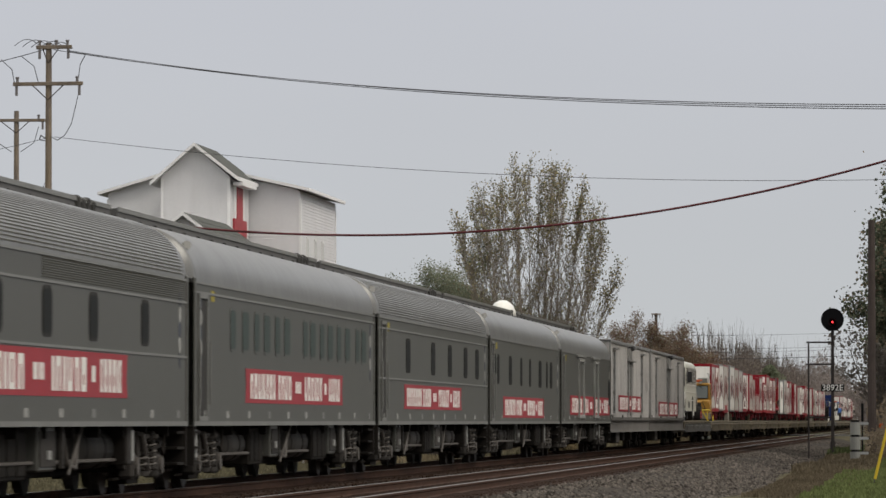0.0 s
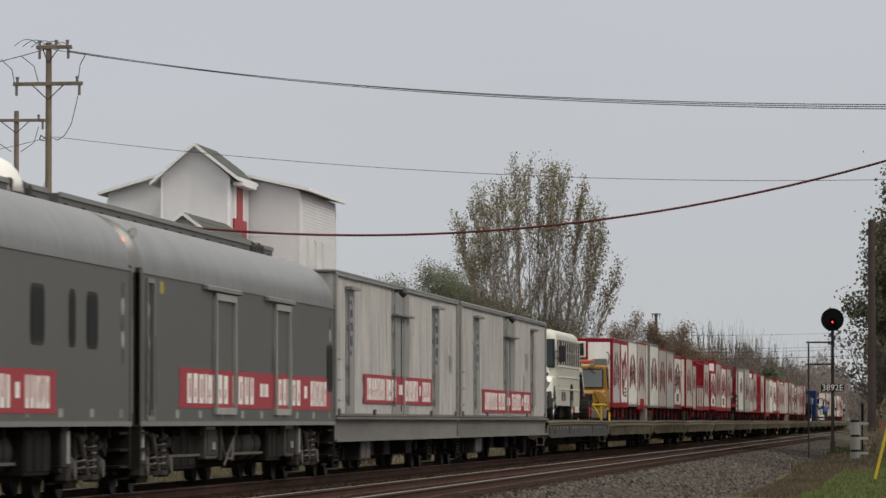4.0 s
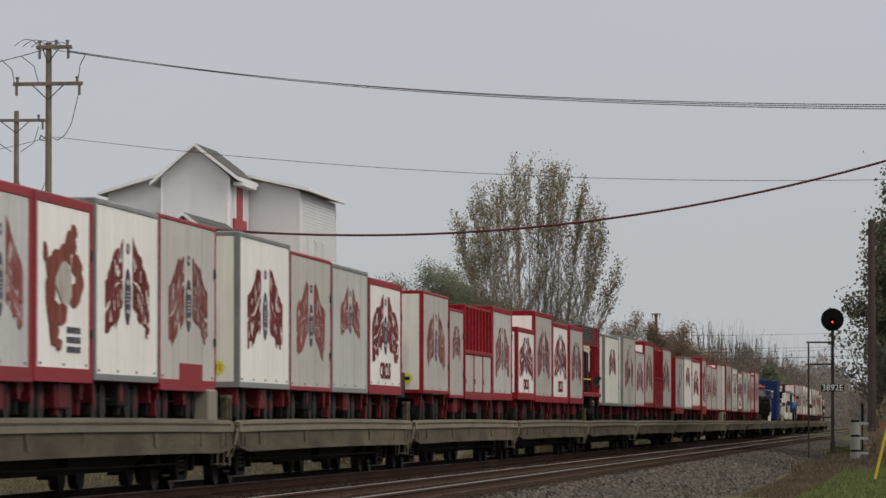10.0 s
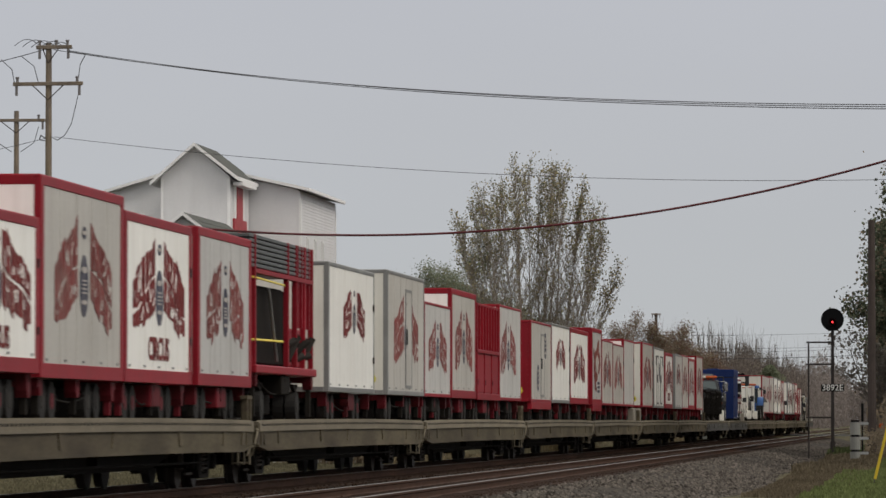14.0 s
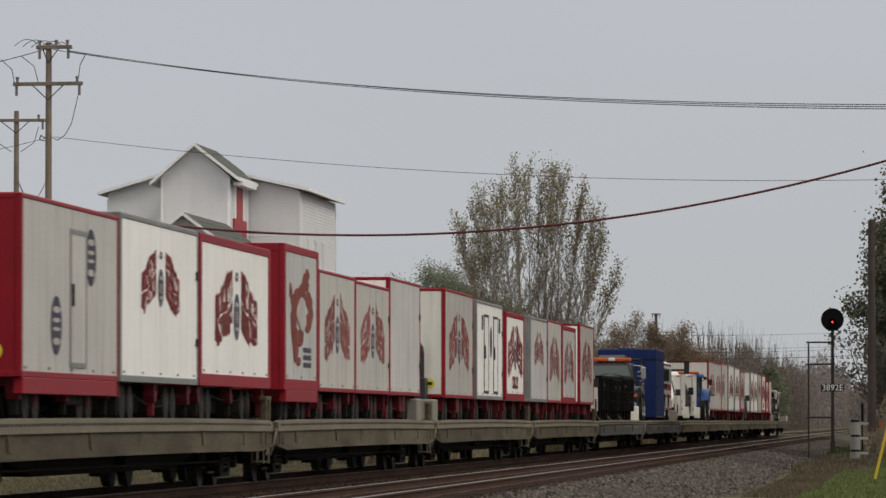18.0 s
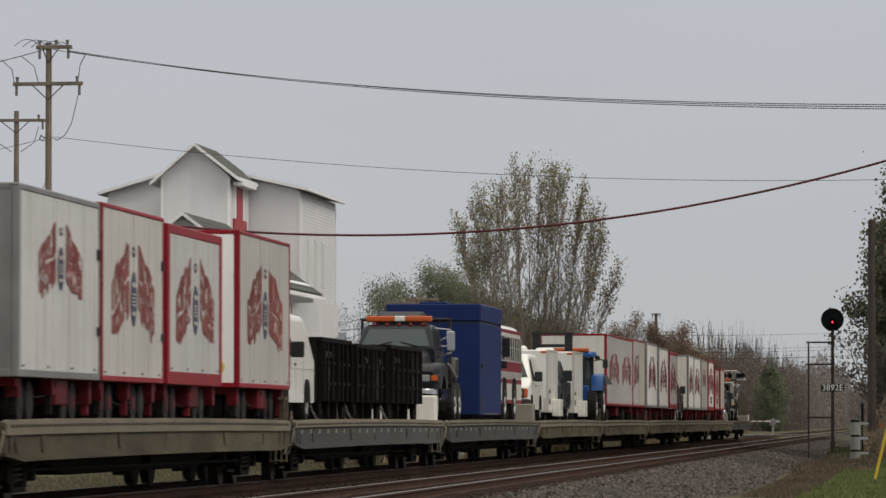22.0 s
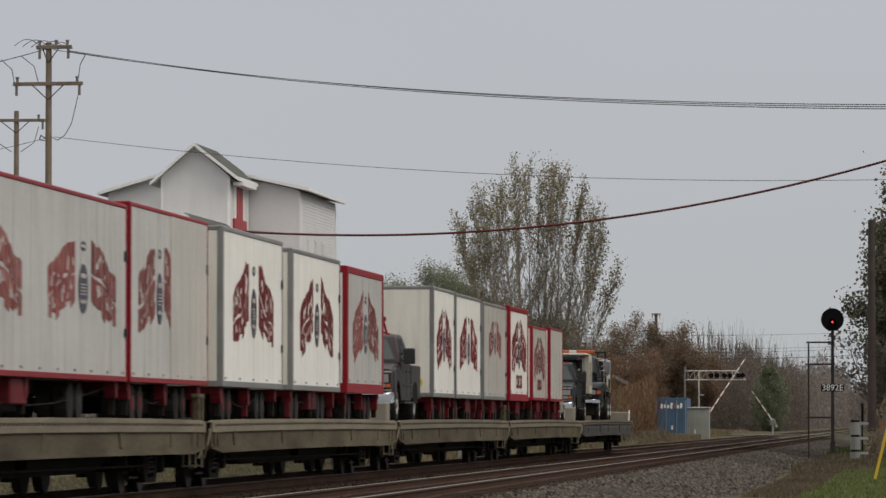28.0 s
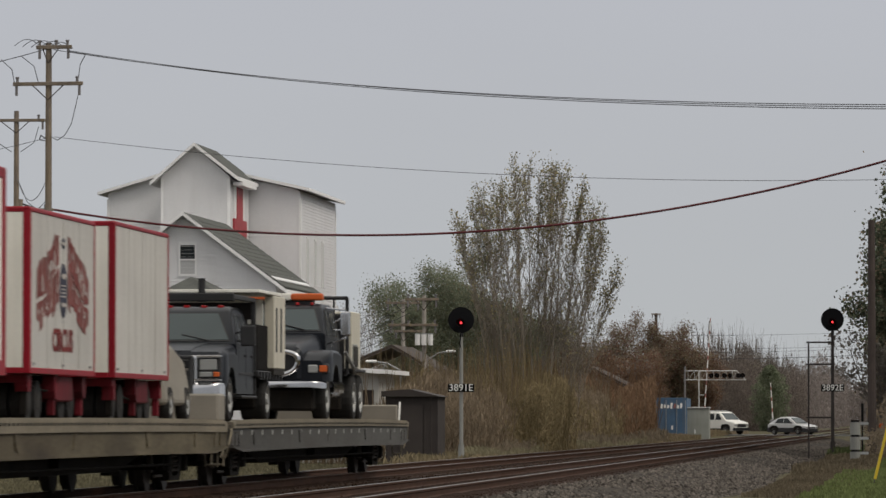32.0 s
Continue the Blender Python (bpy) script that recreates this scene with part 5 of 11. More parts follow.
# ---- silver box cars ----
def box_car(u, L, doors, banner):
    t = thing("box_car", "silver-grey ribbed box car with side doors and red banner", "rail car", group="silver box cars")
    hw = 1.50
    part("body", B(-hw, hw - 0.03, 0.2, L - 0.2, 1.18, 3.99, bev=0.02), M_BOXCAR, t)
    part("roof", B(-hw - 0.02, hw + 0.02, 0.15, L - 0.15, 3.98, 4.04, bev=0.015), M_GREYFRAME, t)
    bm = bmesh.new()
    n = int(L / 0.24)
    for i in range(n):
        y = 0.35 + (L - 0.7) * i / n
        if any(a - 0.15 < y < b + 0.15 for a, b in doors):
            continue
        prism(bm, [(hw - 0.032, y), (hw - 0.018, y + 0.03), (hw - 0.018, y + 0.15), (hw - 0.032, y + 0.18)], 'z', 1.25, 3.94)
    tagged(part("side_ribs", bm, M_BOXCAR, t), "upright ribbed side sheet", kind="stuff")
    for y in (0.2, L / 2, L - 0.42):
        part("side_post", B(hw - 0.05, hw + 0.025, y, y + 0.22, 1.2, 3.99, bev=0.01), M_BOXDOOR, t)
    for a, b in doors:
        d = part("door", B(hw - 0.05, hw - 0.002, a, b, 1.24, 3.60 if b - a < 1.6 else 3.94, bev=0.01), M_BOXDOOR, t, "dull grey side door")
        part("door_hood", B(hw - 0.02, hw + 0.12, a - 0.1, b + 0.1, 3.70 if b - a < 1.6 else 3.36, 3.76 if b - a < 1.6 else 3.40), M_GREYFRAME, d)
        bm = bmesh.new()
        tubes(bm, [(hw + 0.035, a + 0.06, 1.4), (hw + 0.035, a + 0.06, 3.6)], 0.022)
        for z in (1.5, 2.1, 2.9):
            box(bm, hw - 0.01, hw + 0.06, a, a + 0.18, z, z + 0.1)
        part("latch_rod", bm, M_GREYFRAME, d)
        if b - a < 1.6:
            yc, w = (a + b) / 2, (b - a) * 0.26
            oval = lambda k: [(yc + w * k * math.cos(q), 2.95 + 0.56 * k * math.sin(q)) for q in [math.tau * i / 20 for i in range(20)]]
            mark = part("marking", P(oval(1.0), 'x', hw - 0.02, hw + 0.001), M_ART_BLUE, d, "faded blue oval emblem")
            part("marking_field", P(oval(0.86), 'x', hw - 0.02, hw + 0.004), M_BOXDOOR, mark)
            for z0, z1, k in ((2.58, 2.80, 0.42), (2.88, 3.06, 0.62), (3.14, 3.32, 0.40)):
                part("marking_bar", B(hw - 0.01, hw + 0.007, yc - w * k, yc + w * k, z0, z1, bev=0.02), M_ART_BLUE, mark)
        else:
            part("door_seam", B(hw - 0.005, hw + 0.01, (a + b) / 2 - 0.04, (a + b) / 2 + 0.04, 1.3, 3.34), M_UNDER, d)
    lettering(t, *banner, hw + 0.002)
    # bent patches, bottom rust strip, lifting lugs and a roof-edge angle
    rg = random.Random(int(u))
    for k in range(6):
        y = rg.uniform(1.0, L - 2.0)
        z = rg.uniform(1.3, 3.4)
        part("patch_plate", B(hw - 0.02, hw - 0.012, y, y + rg.uniform(0.3, 0.9), z, z + rg.uniform(0.25, 0.6), bev=0.004), M_BOXDOOR if k % 2 else M_BOXCAR, t)
    part("sill_rust_strip", B(hw - 0.03, hw + 0.004, 0.25, L - 0.25, 1.19, 1.25, bev=0.006), M_GIRDER, t)
    part("roof_angle", B(hw - 0.03, hw + 0.03, 0.2, L - 0.2, 3.92, 3.98, bev=0.008), M_GREYFRAME, t)
    for y in (0.6, L * 0.27, L * 0.73, L - 0.9):
        part("lug", B(hw, hw + 0.05, y, y + 0.16, 1.22, 1.34, bev=0.01), M_GIRDER, t)
    bx = part("equipment_box", B(0.7, 1.36, 5.6, 7.4, 0.28, 0.70, bev=0.02), M_EQUIP, t)
    for k in range(2):
        part("box_lid", B(1.36, 1.375, 5.68 + k * 0.86, 6.46 + k * 0.86, 0.33, 0.66, bev=0.006), M_SPRING, bx)
    bm = bmesh.new()
    prism(bm, [(1.34, 0.69), (1.56, 0.69), (1.56, 0.735), (1.46, 0.735), (1.46, 1.13), (1.56, 1.13), (1.56, 1.18), (1.34, 1.18), (1.34, 1.13), (1.40, 1.13), (1.40, 0.735), (1.34, 0.735)], 'y', 0.0, L)
    part("side_girder", bm, M_GIRDER, t, "grimy grey steel side girder")
    bm = bmesh.new()
    box(bm, -1.46, -1.40, 0.0, L, 0.72, 1.16)
    part("side_girder", bm, M_GIRDER, t)
    bm = bmesh.new()
    box(bm, -0.4, 0.4, 0.3, L - 0.3, 0.55, 1.12)
    for k in range(12):
        box(bm, -1.4, 1.4, 0.8 + k * (L - 1.6) / 11, 0.9 + k * (L - 1.6) / 11, 0.8, 1.15)
    for y in (7.5, 10.5, 15.0):
        box(bm, 0.7, 1.3, y, y + 1.2, 0.38, 1.0)
    part("underframe", bm, M_UNDER, t)
    for y0, s in ((0.0, -1), (L, 1)):
        part("coupler", B(-0.15, 0.15, min(y0, y0 + s * 0.4), max(y0, y0 + s * 0.4), 0.7, 0.95), M_UNDER, t)
        bm = bmesh.new()
        for z in (1.5, 1.9, 2.3):
            tubes(bm, [(hw + 0.06, y0 - s * 0.3, z), (hw + 0.06, y0 - s * 0.75, z)], 0.016)
        part("grab_iron", bm, M_GREYFRAME, t)
    truck(t, 3.4)
    truck(t, L - 3.4)
    bm = bmesh.new()
    box(bm, hw - 0.02, hw + 0.18, doors[1][0] + 0.3, doors[1][0] + 0.5, 3.86, 3.93)
    cyl(bm, (hw + 0.14, doors[1][0] + 0.4, 3.90), (hw + 0.24, doors[1][0] + 0.4, 3.80), 0.09, seg=10)
    part("door_lamp", bm, M_BLACK, t)
    rides(t, u)


box_car(177.9, 25.3, ((2.1, 3.5), (10.5, 13.9), (19.1, 20.7)), (5.0, 18.9, 1.46, 2.06))
box_car(203.5, 27.4, ((4.0, 5.5), (12.8, 16.2), (21.8, 23.0)), (6.2, 21.7, 1.32, 1.92))


# ---- vehicles and machines on the flat cars ----
class Shell:
    """Width of a vehicle body at each height: upright below the belt, leaning in above it."""

    def __init__(self, w, belt, top, lean):
        self.w, self.belt, self.top, self.lean = w, belt, top, lean

    def x(self, z):
        k = max(0.0, (z - self.belt) / (self.top - self.belt))
        return self.w / 2 - self.lean * k

    def body(self, prof, bev=0.05, seg=2):
        bm = bmesh.new()
        vs = prism(bm, prof, 'x', -1, 1)
        for v in vs:
            v.co.x = math.copysign(self.x(v.co.z), v.co.x)
        bmesh.ops.bevel(bm, geom=bm.edges[:], offset=bev, segments=seg, affect='EDGES', profile=0.5)
        return bm

    def side(self, pts, s=1, out=0.008, deep=0.03):
        bm = bmesh.new()
        vs = prism(bm, pts, 'x', 0, 1)
        for v in vs:
            v.co.x = s * (self.x(v.co.z) + (out if v.co.x > 0.5 else -deep))
        bmesh.ops.recalc_face_normals(bm, faces=bm.faces[:])
        return bm

    def across(self, y0, z0, y1, z1, inset=0.10, out=0.055, inset_top=None):
        """A pane across the front or back between two heights."""
        it = inset if inset_top is None else inset_top
        n = Vector((0, -(z1 - z0), y1 - y0)).normalized() * out
        if n.y > 0 and y0 < 0.5:
            n = -n
        bm = bmesh.new()
        a = [(-self.x(z0) + inset, y0, z0), (self.x(z0) - inset, y0, z0), (self.x(z1) - it, y1, z1), (-self.x(z1) + it, y1, z1)]
        lo = [bm.verts.new(p) for p in a]
        hi = [bm.verts.new((p[0], p[1] + n.y, p[2] + n.z)) for p in a]
        bm.faces.new(lo)
        bm.faces.new(hi)
        for i in range(4):
            bm.faces.new((lo[i], lo[(i + 1) % 4], hi[(i + 1) % 4], hi[i]))
        bmesh.ops.recalc_face_normals(bm, faces=bm.faces[:])
        return bm


def loft(secs, belt=9.0, seg=4, sharp=38):
    """A smooth body through upright sections (y, x left, x right, z low, z high, shoulder radius, lean above the belt)."""
    bm = bmesh.new()
    rings = []
    for y, xl, xr, z0, z1, r, tin in secs:
        def half(x, sgn):
            zs = z1 - r
            zb = min(belt, zs)
            k = max(0.0, (zs - zb) / max(1e-6, z1 - zb))
            cx = x - sgn * (tin * k + r)
            return [(x, z0), (x, zb), (x - sgn * tin * k, zs)] + [(cx + sgn * r * math.cos(a), zs + r * math.sin(a)) for a in [math.pi / 2 * i / seg for i in range(1, seg + 1)]]
        pts = half(xr, 1) + half(xl, -1)[::-1]
        rings.append([bm.verts.new((x, y, z)) for x, z in pts])
    for a, b in zip(rings, rings[1:]):
        for i in range(len(a)):
            j = (i + 1) % len(a)
            bm.faces.new((a[i], a[j], b[j], b[i]))
    bm.faces.new(rings[0])
    bm.faces.new(rings[-1])
    bmesh.ops.remove_doubles(bm, verts=bm.verts[:], dist=0.0005)
    bmesh.ops.recalc_face_normals(bm, faces=bm.faces[:])
    for e in bm.edges:
        e.smooth = len(e.link_faces) == 2 and e.calc_face_angle(3.0) < math.radians(sharp)
    return bm


def fender(t, s, y0, y1, yw, rw, xi, xo, ztop, material, zlow=0.55, nose=0.16):
    """A rounded wing over a front wheel, open below in an arch."""
    n, secs = 14, []
    for i in range(n + 1):
        y = y0 + (y1 - y0) * i / n
        d = rw * rw - (y - yw) ** 2
        zb = max(zlow, rw * 0.86 + math.sqrt(d)) if d > 0 else zlow
        k = (y - y0) / (y1 - y0)
        zt = ztop - nose * max(0.0, 1 - k / 0.34) ** 2 - 0.06 * max(0.0, (k - 0.7) / 0.3)
        zb = min(zb, zt - 0.10)
        tuck = 0.16 * max(0.0, 1 - k / 0.22) ** 2
        a, b = (xi, xo - tuck) if s > 0 else (-(xo - tuck), -xi)
        secs.append((y, a, b, zb, zt, 0.085, 0.0))
    part("fender", loft(secs), material, t, smooth=True)


def outline_panel(name, pts, y0, y1, material, parent, label="", bev=0.0):
    """A flat outline in x and z that stands across the vehicle between two depths."""
    bm = P(pts, 'y', y0, y1)
    if bev:
        bmesh.ops.bevel(bm, geom=bm.edges[:], offset=bev, segments=2, affect='EDGES')
    return part(name, bm, material, parent, label)


def road_wheel(t, x, y, r, w=0.26, rim=None, seg=22):
    s = 1 if x > 0 else -1
    bm = bmesh.new()
    prof = ((0.0, 0.60), (0.0, 0.90), (0.04, 0.975), (0.09, 1.0), (w - 0.09, 1.0), (w - 0.04, 0.975), (w, 0.90), (w, 0.60))
    rings = [[bm.verts.new((x - s * d, y + r * f * math.cos(a), r + r * f * math.sin(a))) for a in [k * math.tau / seg for k in range(seg)]] for d, f in prof]
    for a, b in zip(rings, rings[1:]):
        for k in range(seg):
            bm.faces.new((a[k], a[(k + 1) % seg], b[(k + 1) % seg], b[k]))
    bm.faces.new(rings[-1])
    bmesh.ops.recalc_face_normals(bm, faces=bm.faces[:])
    o = part("wheel", bm, M_TYRE, t)
    bm = bmesh.new()
    cyl(bm, (x - s * 0.10, y, r), (x - s * 0.055, y, r), r * 0.60, r * 0.60, seg=18)
    cyl(bm, (x - s * 0.06, y, r), (x + s * 0.012, y, r), r * 0.30, r * 0.24, seg=12)
    for k in range(8):
        a = k * math.tau / 8
        cyl(bm, (x - s * 0.056, y + r * 0.38 * math.cos(a), r + r * 0.38 * math.sin(a)), (x - s * 0.035, y + r * 0.38 * math.cos(a), r + r * 0.38 * math.sin(a)), 0.022, seg=6)
    part("rim", bm, rim or M_RIM, o)
    bm = bmesh.new()
    ro = [[bm.verts.new((x - s * d, y + r * f * math.cos(a), r + r * f * math.sin(a))) for a in [k * math.tau / seg for k in range(seg)]] for d, f in ((0.06, 0.56), (-0.004, 0.60), (-0.004, 0.63))]
    for a, b in zip(ro, ro[1:]):
        for k in range(seg):
            bm.faces.new((a[k], a[(k + 1) % seg], b[(k + 1) % seg], b[k]))
    part("rim_lip", bm, rim or M_RIM, o)
    return o


def arch(t, x, y, r, z):
    s = 1 if x > 0 else -1
    pts = [(y + (r + 0.10) * math.copysign(abs(math.cos(a)) ** 0.6, math.cos(a)), z + (r + 0.07) * abs(math.sin(a)) ** 0.6) for a in [i * math.pi / 14 for i in range(15)]]
    bm = bmesh.new()
    prism(bm, pts, 'x', *sorted((x - s * 0.2, x + s * 0.004)))
    # Flush dark plate; the shade inside the arch is its colour
    part("wheel_arch", bm, M_UNDER, t)


def mirror(t, x, y, z, w=0.16, h=0.34, chrome=False):
    bm = B(x + 0.06, x + 0.06 + w, y - 0.06, y + 0.05, z, z + h, bev=0.035, seg=3)
    o = part("mirror", bm, M_CHROME if chrome else M_BLACK, t, "chrome mirror" if chrome else "")
    bm = bmesh.new()
    for f in (0.25, 0.75):
        tubes(bm, [(x - 0.10, y + 0.10, z + h * (f * 0.6 + 0.1)), (x + 0.10, y, z + h * f)], 0.016)
    part("mirror_arm", bm, M_CHROME if chrome else M_BLACK, o)


def school_bus(u, hood, L, label, stripes=False):
    t = thing("bus", label, "bus", group="vehicles on flat cars")
    top, w0, w1 = (2.92, 1.81, 2.56) if hood else (2.70, 1.70, 2.36)
    belt = w1 - 0.1
    sh = Shell(2.42, belt, top, 0.02)
    yb = 2.35 if hood else 0.0
    hw = 1.21
    body = []
    for dy, dz, pull in ((0.0, 0.42, 0.05), (0.03, 0.26, 0.03), (0.10, 0.15, 0.01), (0.26, 0.06, 0.0), (0.60, 0.0, 0.0)):
        body.append((yb + dy, -hw + pull, hw - pull, 0.50 if dy > 0.05 or not hood else 0.95, top - dz, 0.30, 0.02))
    for dy, dz in ((0.6, 0.0), (0.25, 0.06), (0.08, 0.20), (0.0, 0.42)):
        body.append((L - dy, -hw, hw, 0.50, top - dz, 0.30, 0.02))
    part("body", loft(body, belt, 6), M_CARWHITE if stripes else M_BUSCREAM, t, smooth=True)
    # rounded front cap, dark glazing that wraps the front, and its centre post
    part("windshield_surround", B(-hw + 0.05, hw - 0.05, yb - 0.035, yb + 0.05, w0 - 0.12, w1 + 0.04, bev=0.03, seg=3), M_BLACK, t)
    for x0, x1 in ((-hw + 0.12, -0.03), (0.03, hw - 0.12)):
        part("windshield", B(x0, x1, yb - 0.042, yb, w0 - 0.04, w1 - 0.02, bev=0.003), M_WINDSHIELD, t, "dark windshield")
    bm = bmesh.new()
    tubes(bm, [(0.55, yb - 0.06, w0 - 0.10), (0.15, yb - 0.065, w0 + 0.16)], 0.014)
    part("wiper", bm, M_BLACK, t)
    if hood:
        part("hood", loft([(0.34, -0.60, 0.60, 0.92, 1.22, 0.12, 0.0), (0.42, -0.70, 0.70, 0.92, 1.36, 0.16, 0.02), (0.70, -0.78, 0.78, 0.95, 1.50, 0.18, 0.04), (1.2, -0.86, 0.86, 0.95, 1.62, 0.20, 0.05),
                           (2.0, -0.96, 0.96, 0.95, 1.74, 0.20, 0.05), (yb + 0.1, -1.02, 1.02, 0.95, 1.80, 0.18, 0.05)], 1.2, 5), M_CARWHITE, t, smooth=True)
        for s in (-1, 1):
            fender(t, s, 0.34, 2.42, 1.60, 0.60, 0.58, 1.21, 1.42, M_CARWHITE, 0.72, 0.30)
            lamp = [(s * 0.66, 1.02), (s * 1.06, 1.06), (s * 1.13, 1.20), (s * 1.02, 1.23), (s * 0.74, 1.16)]
            h = outline_panel("headlamp", lamp, 0.33, 0.62, M_LAMP, t, "clear angular headlamp")
            outline_panel("lamp_bezel", [(s * 0.64, 1.00), (s * 1.08, 1.04), (s * 1.16, 1.21), (s * 1.03, 1.25), (s * 0.72, 1.18)], 0.345, 0.62, M_GREYBOX, h)
            for xl in (0.80, 0.97):
                part("reflector", C((s * xl, 0.318, 1.115), (s * xl, 0.34, 1.115), 0.052, seg=14), M_CHROME, h)
            part("hood_vent", B(min(s * 0.90, s * 1.0), max(s * 0.90, s * 1.0), 1.46, 1.86, 1.42, 1.54, bev=0.03), M_BLACK, t)
        part("bumper", loft([(0.12, -0.98, 0.98, 0.46, 0.88, 0.05, 0), (0.20, -1.14, 1.14, 0.44, 0.92, 0.05, 0), (0.55, -1.20, 1.20, 0.44, 0.94, 0.05, 0)], sharp=50), M_BLACK, t, "deep black bumper", smooth=True)
        g = part("grille", B(-0.54, 0.54, 0.29, 0.42, 0.94, 1.26, bev=0.03), M_BLACK, t)
        for k in range(4):
            part("grille_bar", B(-0.52, 0.52, 0.275, 0.30, 0.98 + k * 0.075, 1.0 + k * 0.075), M_GREYFRAME, g)
        road_wheel(t, 1.17, 1.60, 0.50)
        road_wheel(t, -1.17, 1.60, 0.50)
        part("cowl_step", B(0.9, 1.2, yb + 0.02, yb + 0.9, 0.42, 0.55, bev=0.02), M_BLACK, t)
    n = 9 if hood else 8
    y0 = yb + (1.25 if hood else 0.95)
    step = (L - 0.30 - y0) / n
    part("window_band", sh.side([(y0 - 0.05, w0), (L - 0.22, w0), (L - 0.22, w1), (y0 - 0.05, w1)], out=0.004), M_BLACK, t)
    for i in range(n):
        ya, yc_ = y0 + i * step, y0 + (i + 1) * step
        part("window", sh.side([(ya + 0.05, w0 + 0.03), (yc_ - 0.05, w0 + 0.03), (yc_ - 0.05, w1 - 0.03), (ya + 0.05, w1 - 0.03)], out=0.010), M_GLASS, t)
        part("sash", sh.side([(yc_ - 0.045, w0), (yc_ + 0.045, w0), (yc_ + 0.045, w1), (yc_ - 0.045, w1)], out=0.030), M_AGED, t)
        part("window_bar", sh.side([(ya + 0.05, (w0 + w1) / 2 + 0.02), (yc_ - 0.05, (w0 + w1) / 2 + 0.02), (yc_ - 0.05, (w0 + w1) / 2 + 0.05), (ya + 0.05, (w0 + w1) / 2 + 0.05)], out=0.016), M_GREYFRAME, t)
    part("cab_window", sh.side([(yb + 0.30, w0 - 0.05), (yb + 0.95, w0), (yb + 0.95, w1), (yb + 0.35, w1)]), M_GLASS, t)
    part("cab_window_post", sh.side([(yb + 0.60, w0 - 0.02), (yb + 0.66, w0 - 0.02), (yb + 0.66, w1), (yb + 0.60, w1)], out=0.02), M_AGED, t)
    for a, b in ((1.0, 1.05), (1.39, 1.44), (w0 - 0.09, w0 - 0.04), (w1 + 0.03, w1 + 0.07)) if not stripes else ((1.22, 1.235), (1.255, 1.27), (1.29, 1.305), (1.325, 1.34), (1.36, 1.375), (w0 - 0.03, w0 - 0.01)):
        part("rub_rail", B(1.20, 1.232, yb + (0.9 if hood else 0.1), L - 0.05, a, b, bev=0.008), M_CARWHITE if not stripes else M_AGED, t)
    if stripes:
        for a, b in ((1.39, 1.66), (1.06, 1.18), (2.47, 2.56), (0.50, 0.60)):
            part("stripe", sh.side([(yb + 0.1, a), (L - 0.05, a), (L - 0.05, b), (yb + 0.1, b)], out=0.007), M_STRIPE, t, "maroon stripe")
        part("crossing_mirror", B(1.20, 1.42, -0.05, 0.05, 1.45, 1.66, bev=0.06, seg=3), M_BLACK, t)
    else:
        for k in range(2):
            v = part("vent_grille", B(1.20, 1.224, yb + 2.0 + k * 0.95, yb + 2.8 + k * 0.95, 0.66, 0.94), M_BLACK, t)
            part("vent_frame", B(1.20, 1.230, yb + 1.96 + k * 0.95, yb + 2.0 + k * 0.95, 0.62, 0.98), M_AGED, v)
        for z in (0.62, 0.86, 1.12):
            part("door_hinge", B(1.20, 1.228, yb + 1.0, yb + 1.22, z, z + 0.03), M_AGED, t)
    for yw in ((8.9,) if hood else (1.5, 4.7)):
        arch(t, 1.216, yw, 0.62, 0.54)
        for s in (-1, 1):
            road_wheel(t, s * 1.228, yw, 0.54, 0.4)
    mirror(t, 1.22, yb - 0.02, w0 + 0.06, 0.22, 0.52)
    if hood:
        for i in range(3):
            part("roof_lamp", B(-0.25 + i * 0.2, -0.12 + i * 0.2, yb + 0.30, yb + 0.40, top - 0.05, top + 0.02), M_AMBER, t)
        bm = bmesh.new()
        for k in range(4):
            box(bm, 0.92, 0.98, yb + 0.6 + k * 2.4, yb + 0.75 + k * 2.4, top - 0.10, top - 0.04)
        part("marker_lamp", bm, M_GREYBOX, t)
    part("roof_cap", loft([(yb + 0.9, -0.7, 0.7, top - 0.06, top + 0.02, 0.02, 0), (L - 0.9, -0.7, 0.7, top - 0.06, top + 0.02, 0.02, 0)]), M_CARWHITE, t)
    part("chassis", B(-1.0, 1.0, 0.6, L - 0.3, 0.24, 0.52), M_UNDER, t)
    part("fuel_tank", B(0.4, 1.1, L * 0.42, L * 0.42 + 1.4, 0.08, 0.5, bev=0.05), M_UNDER, t)
    rides(t, u, DECK)


school_bus(236.4, True, 12.6, "white school bus with a rounded hood, barred windows")
school_bus(588.9, False, 7.25, "white bus with maroon stripes and a row of windows", True)


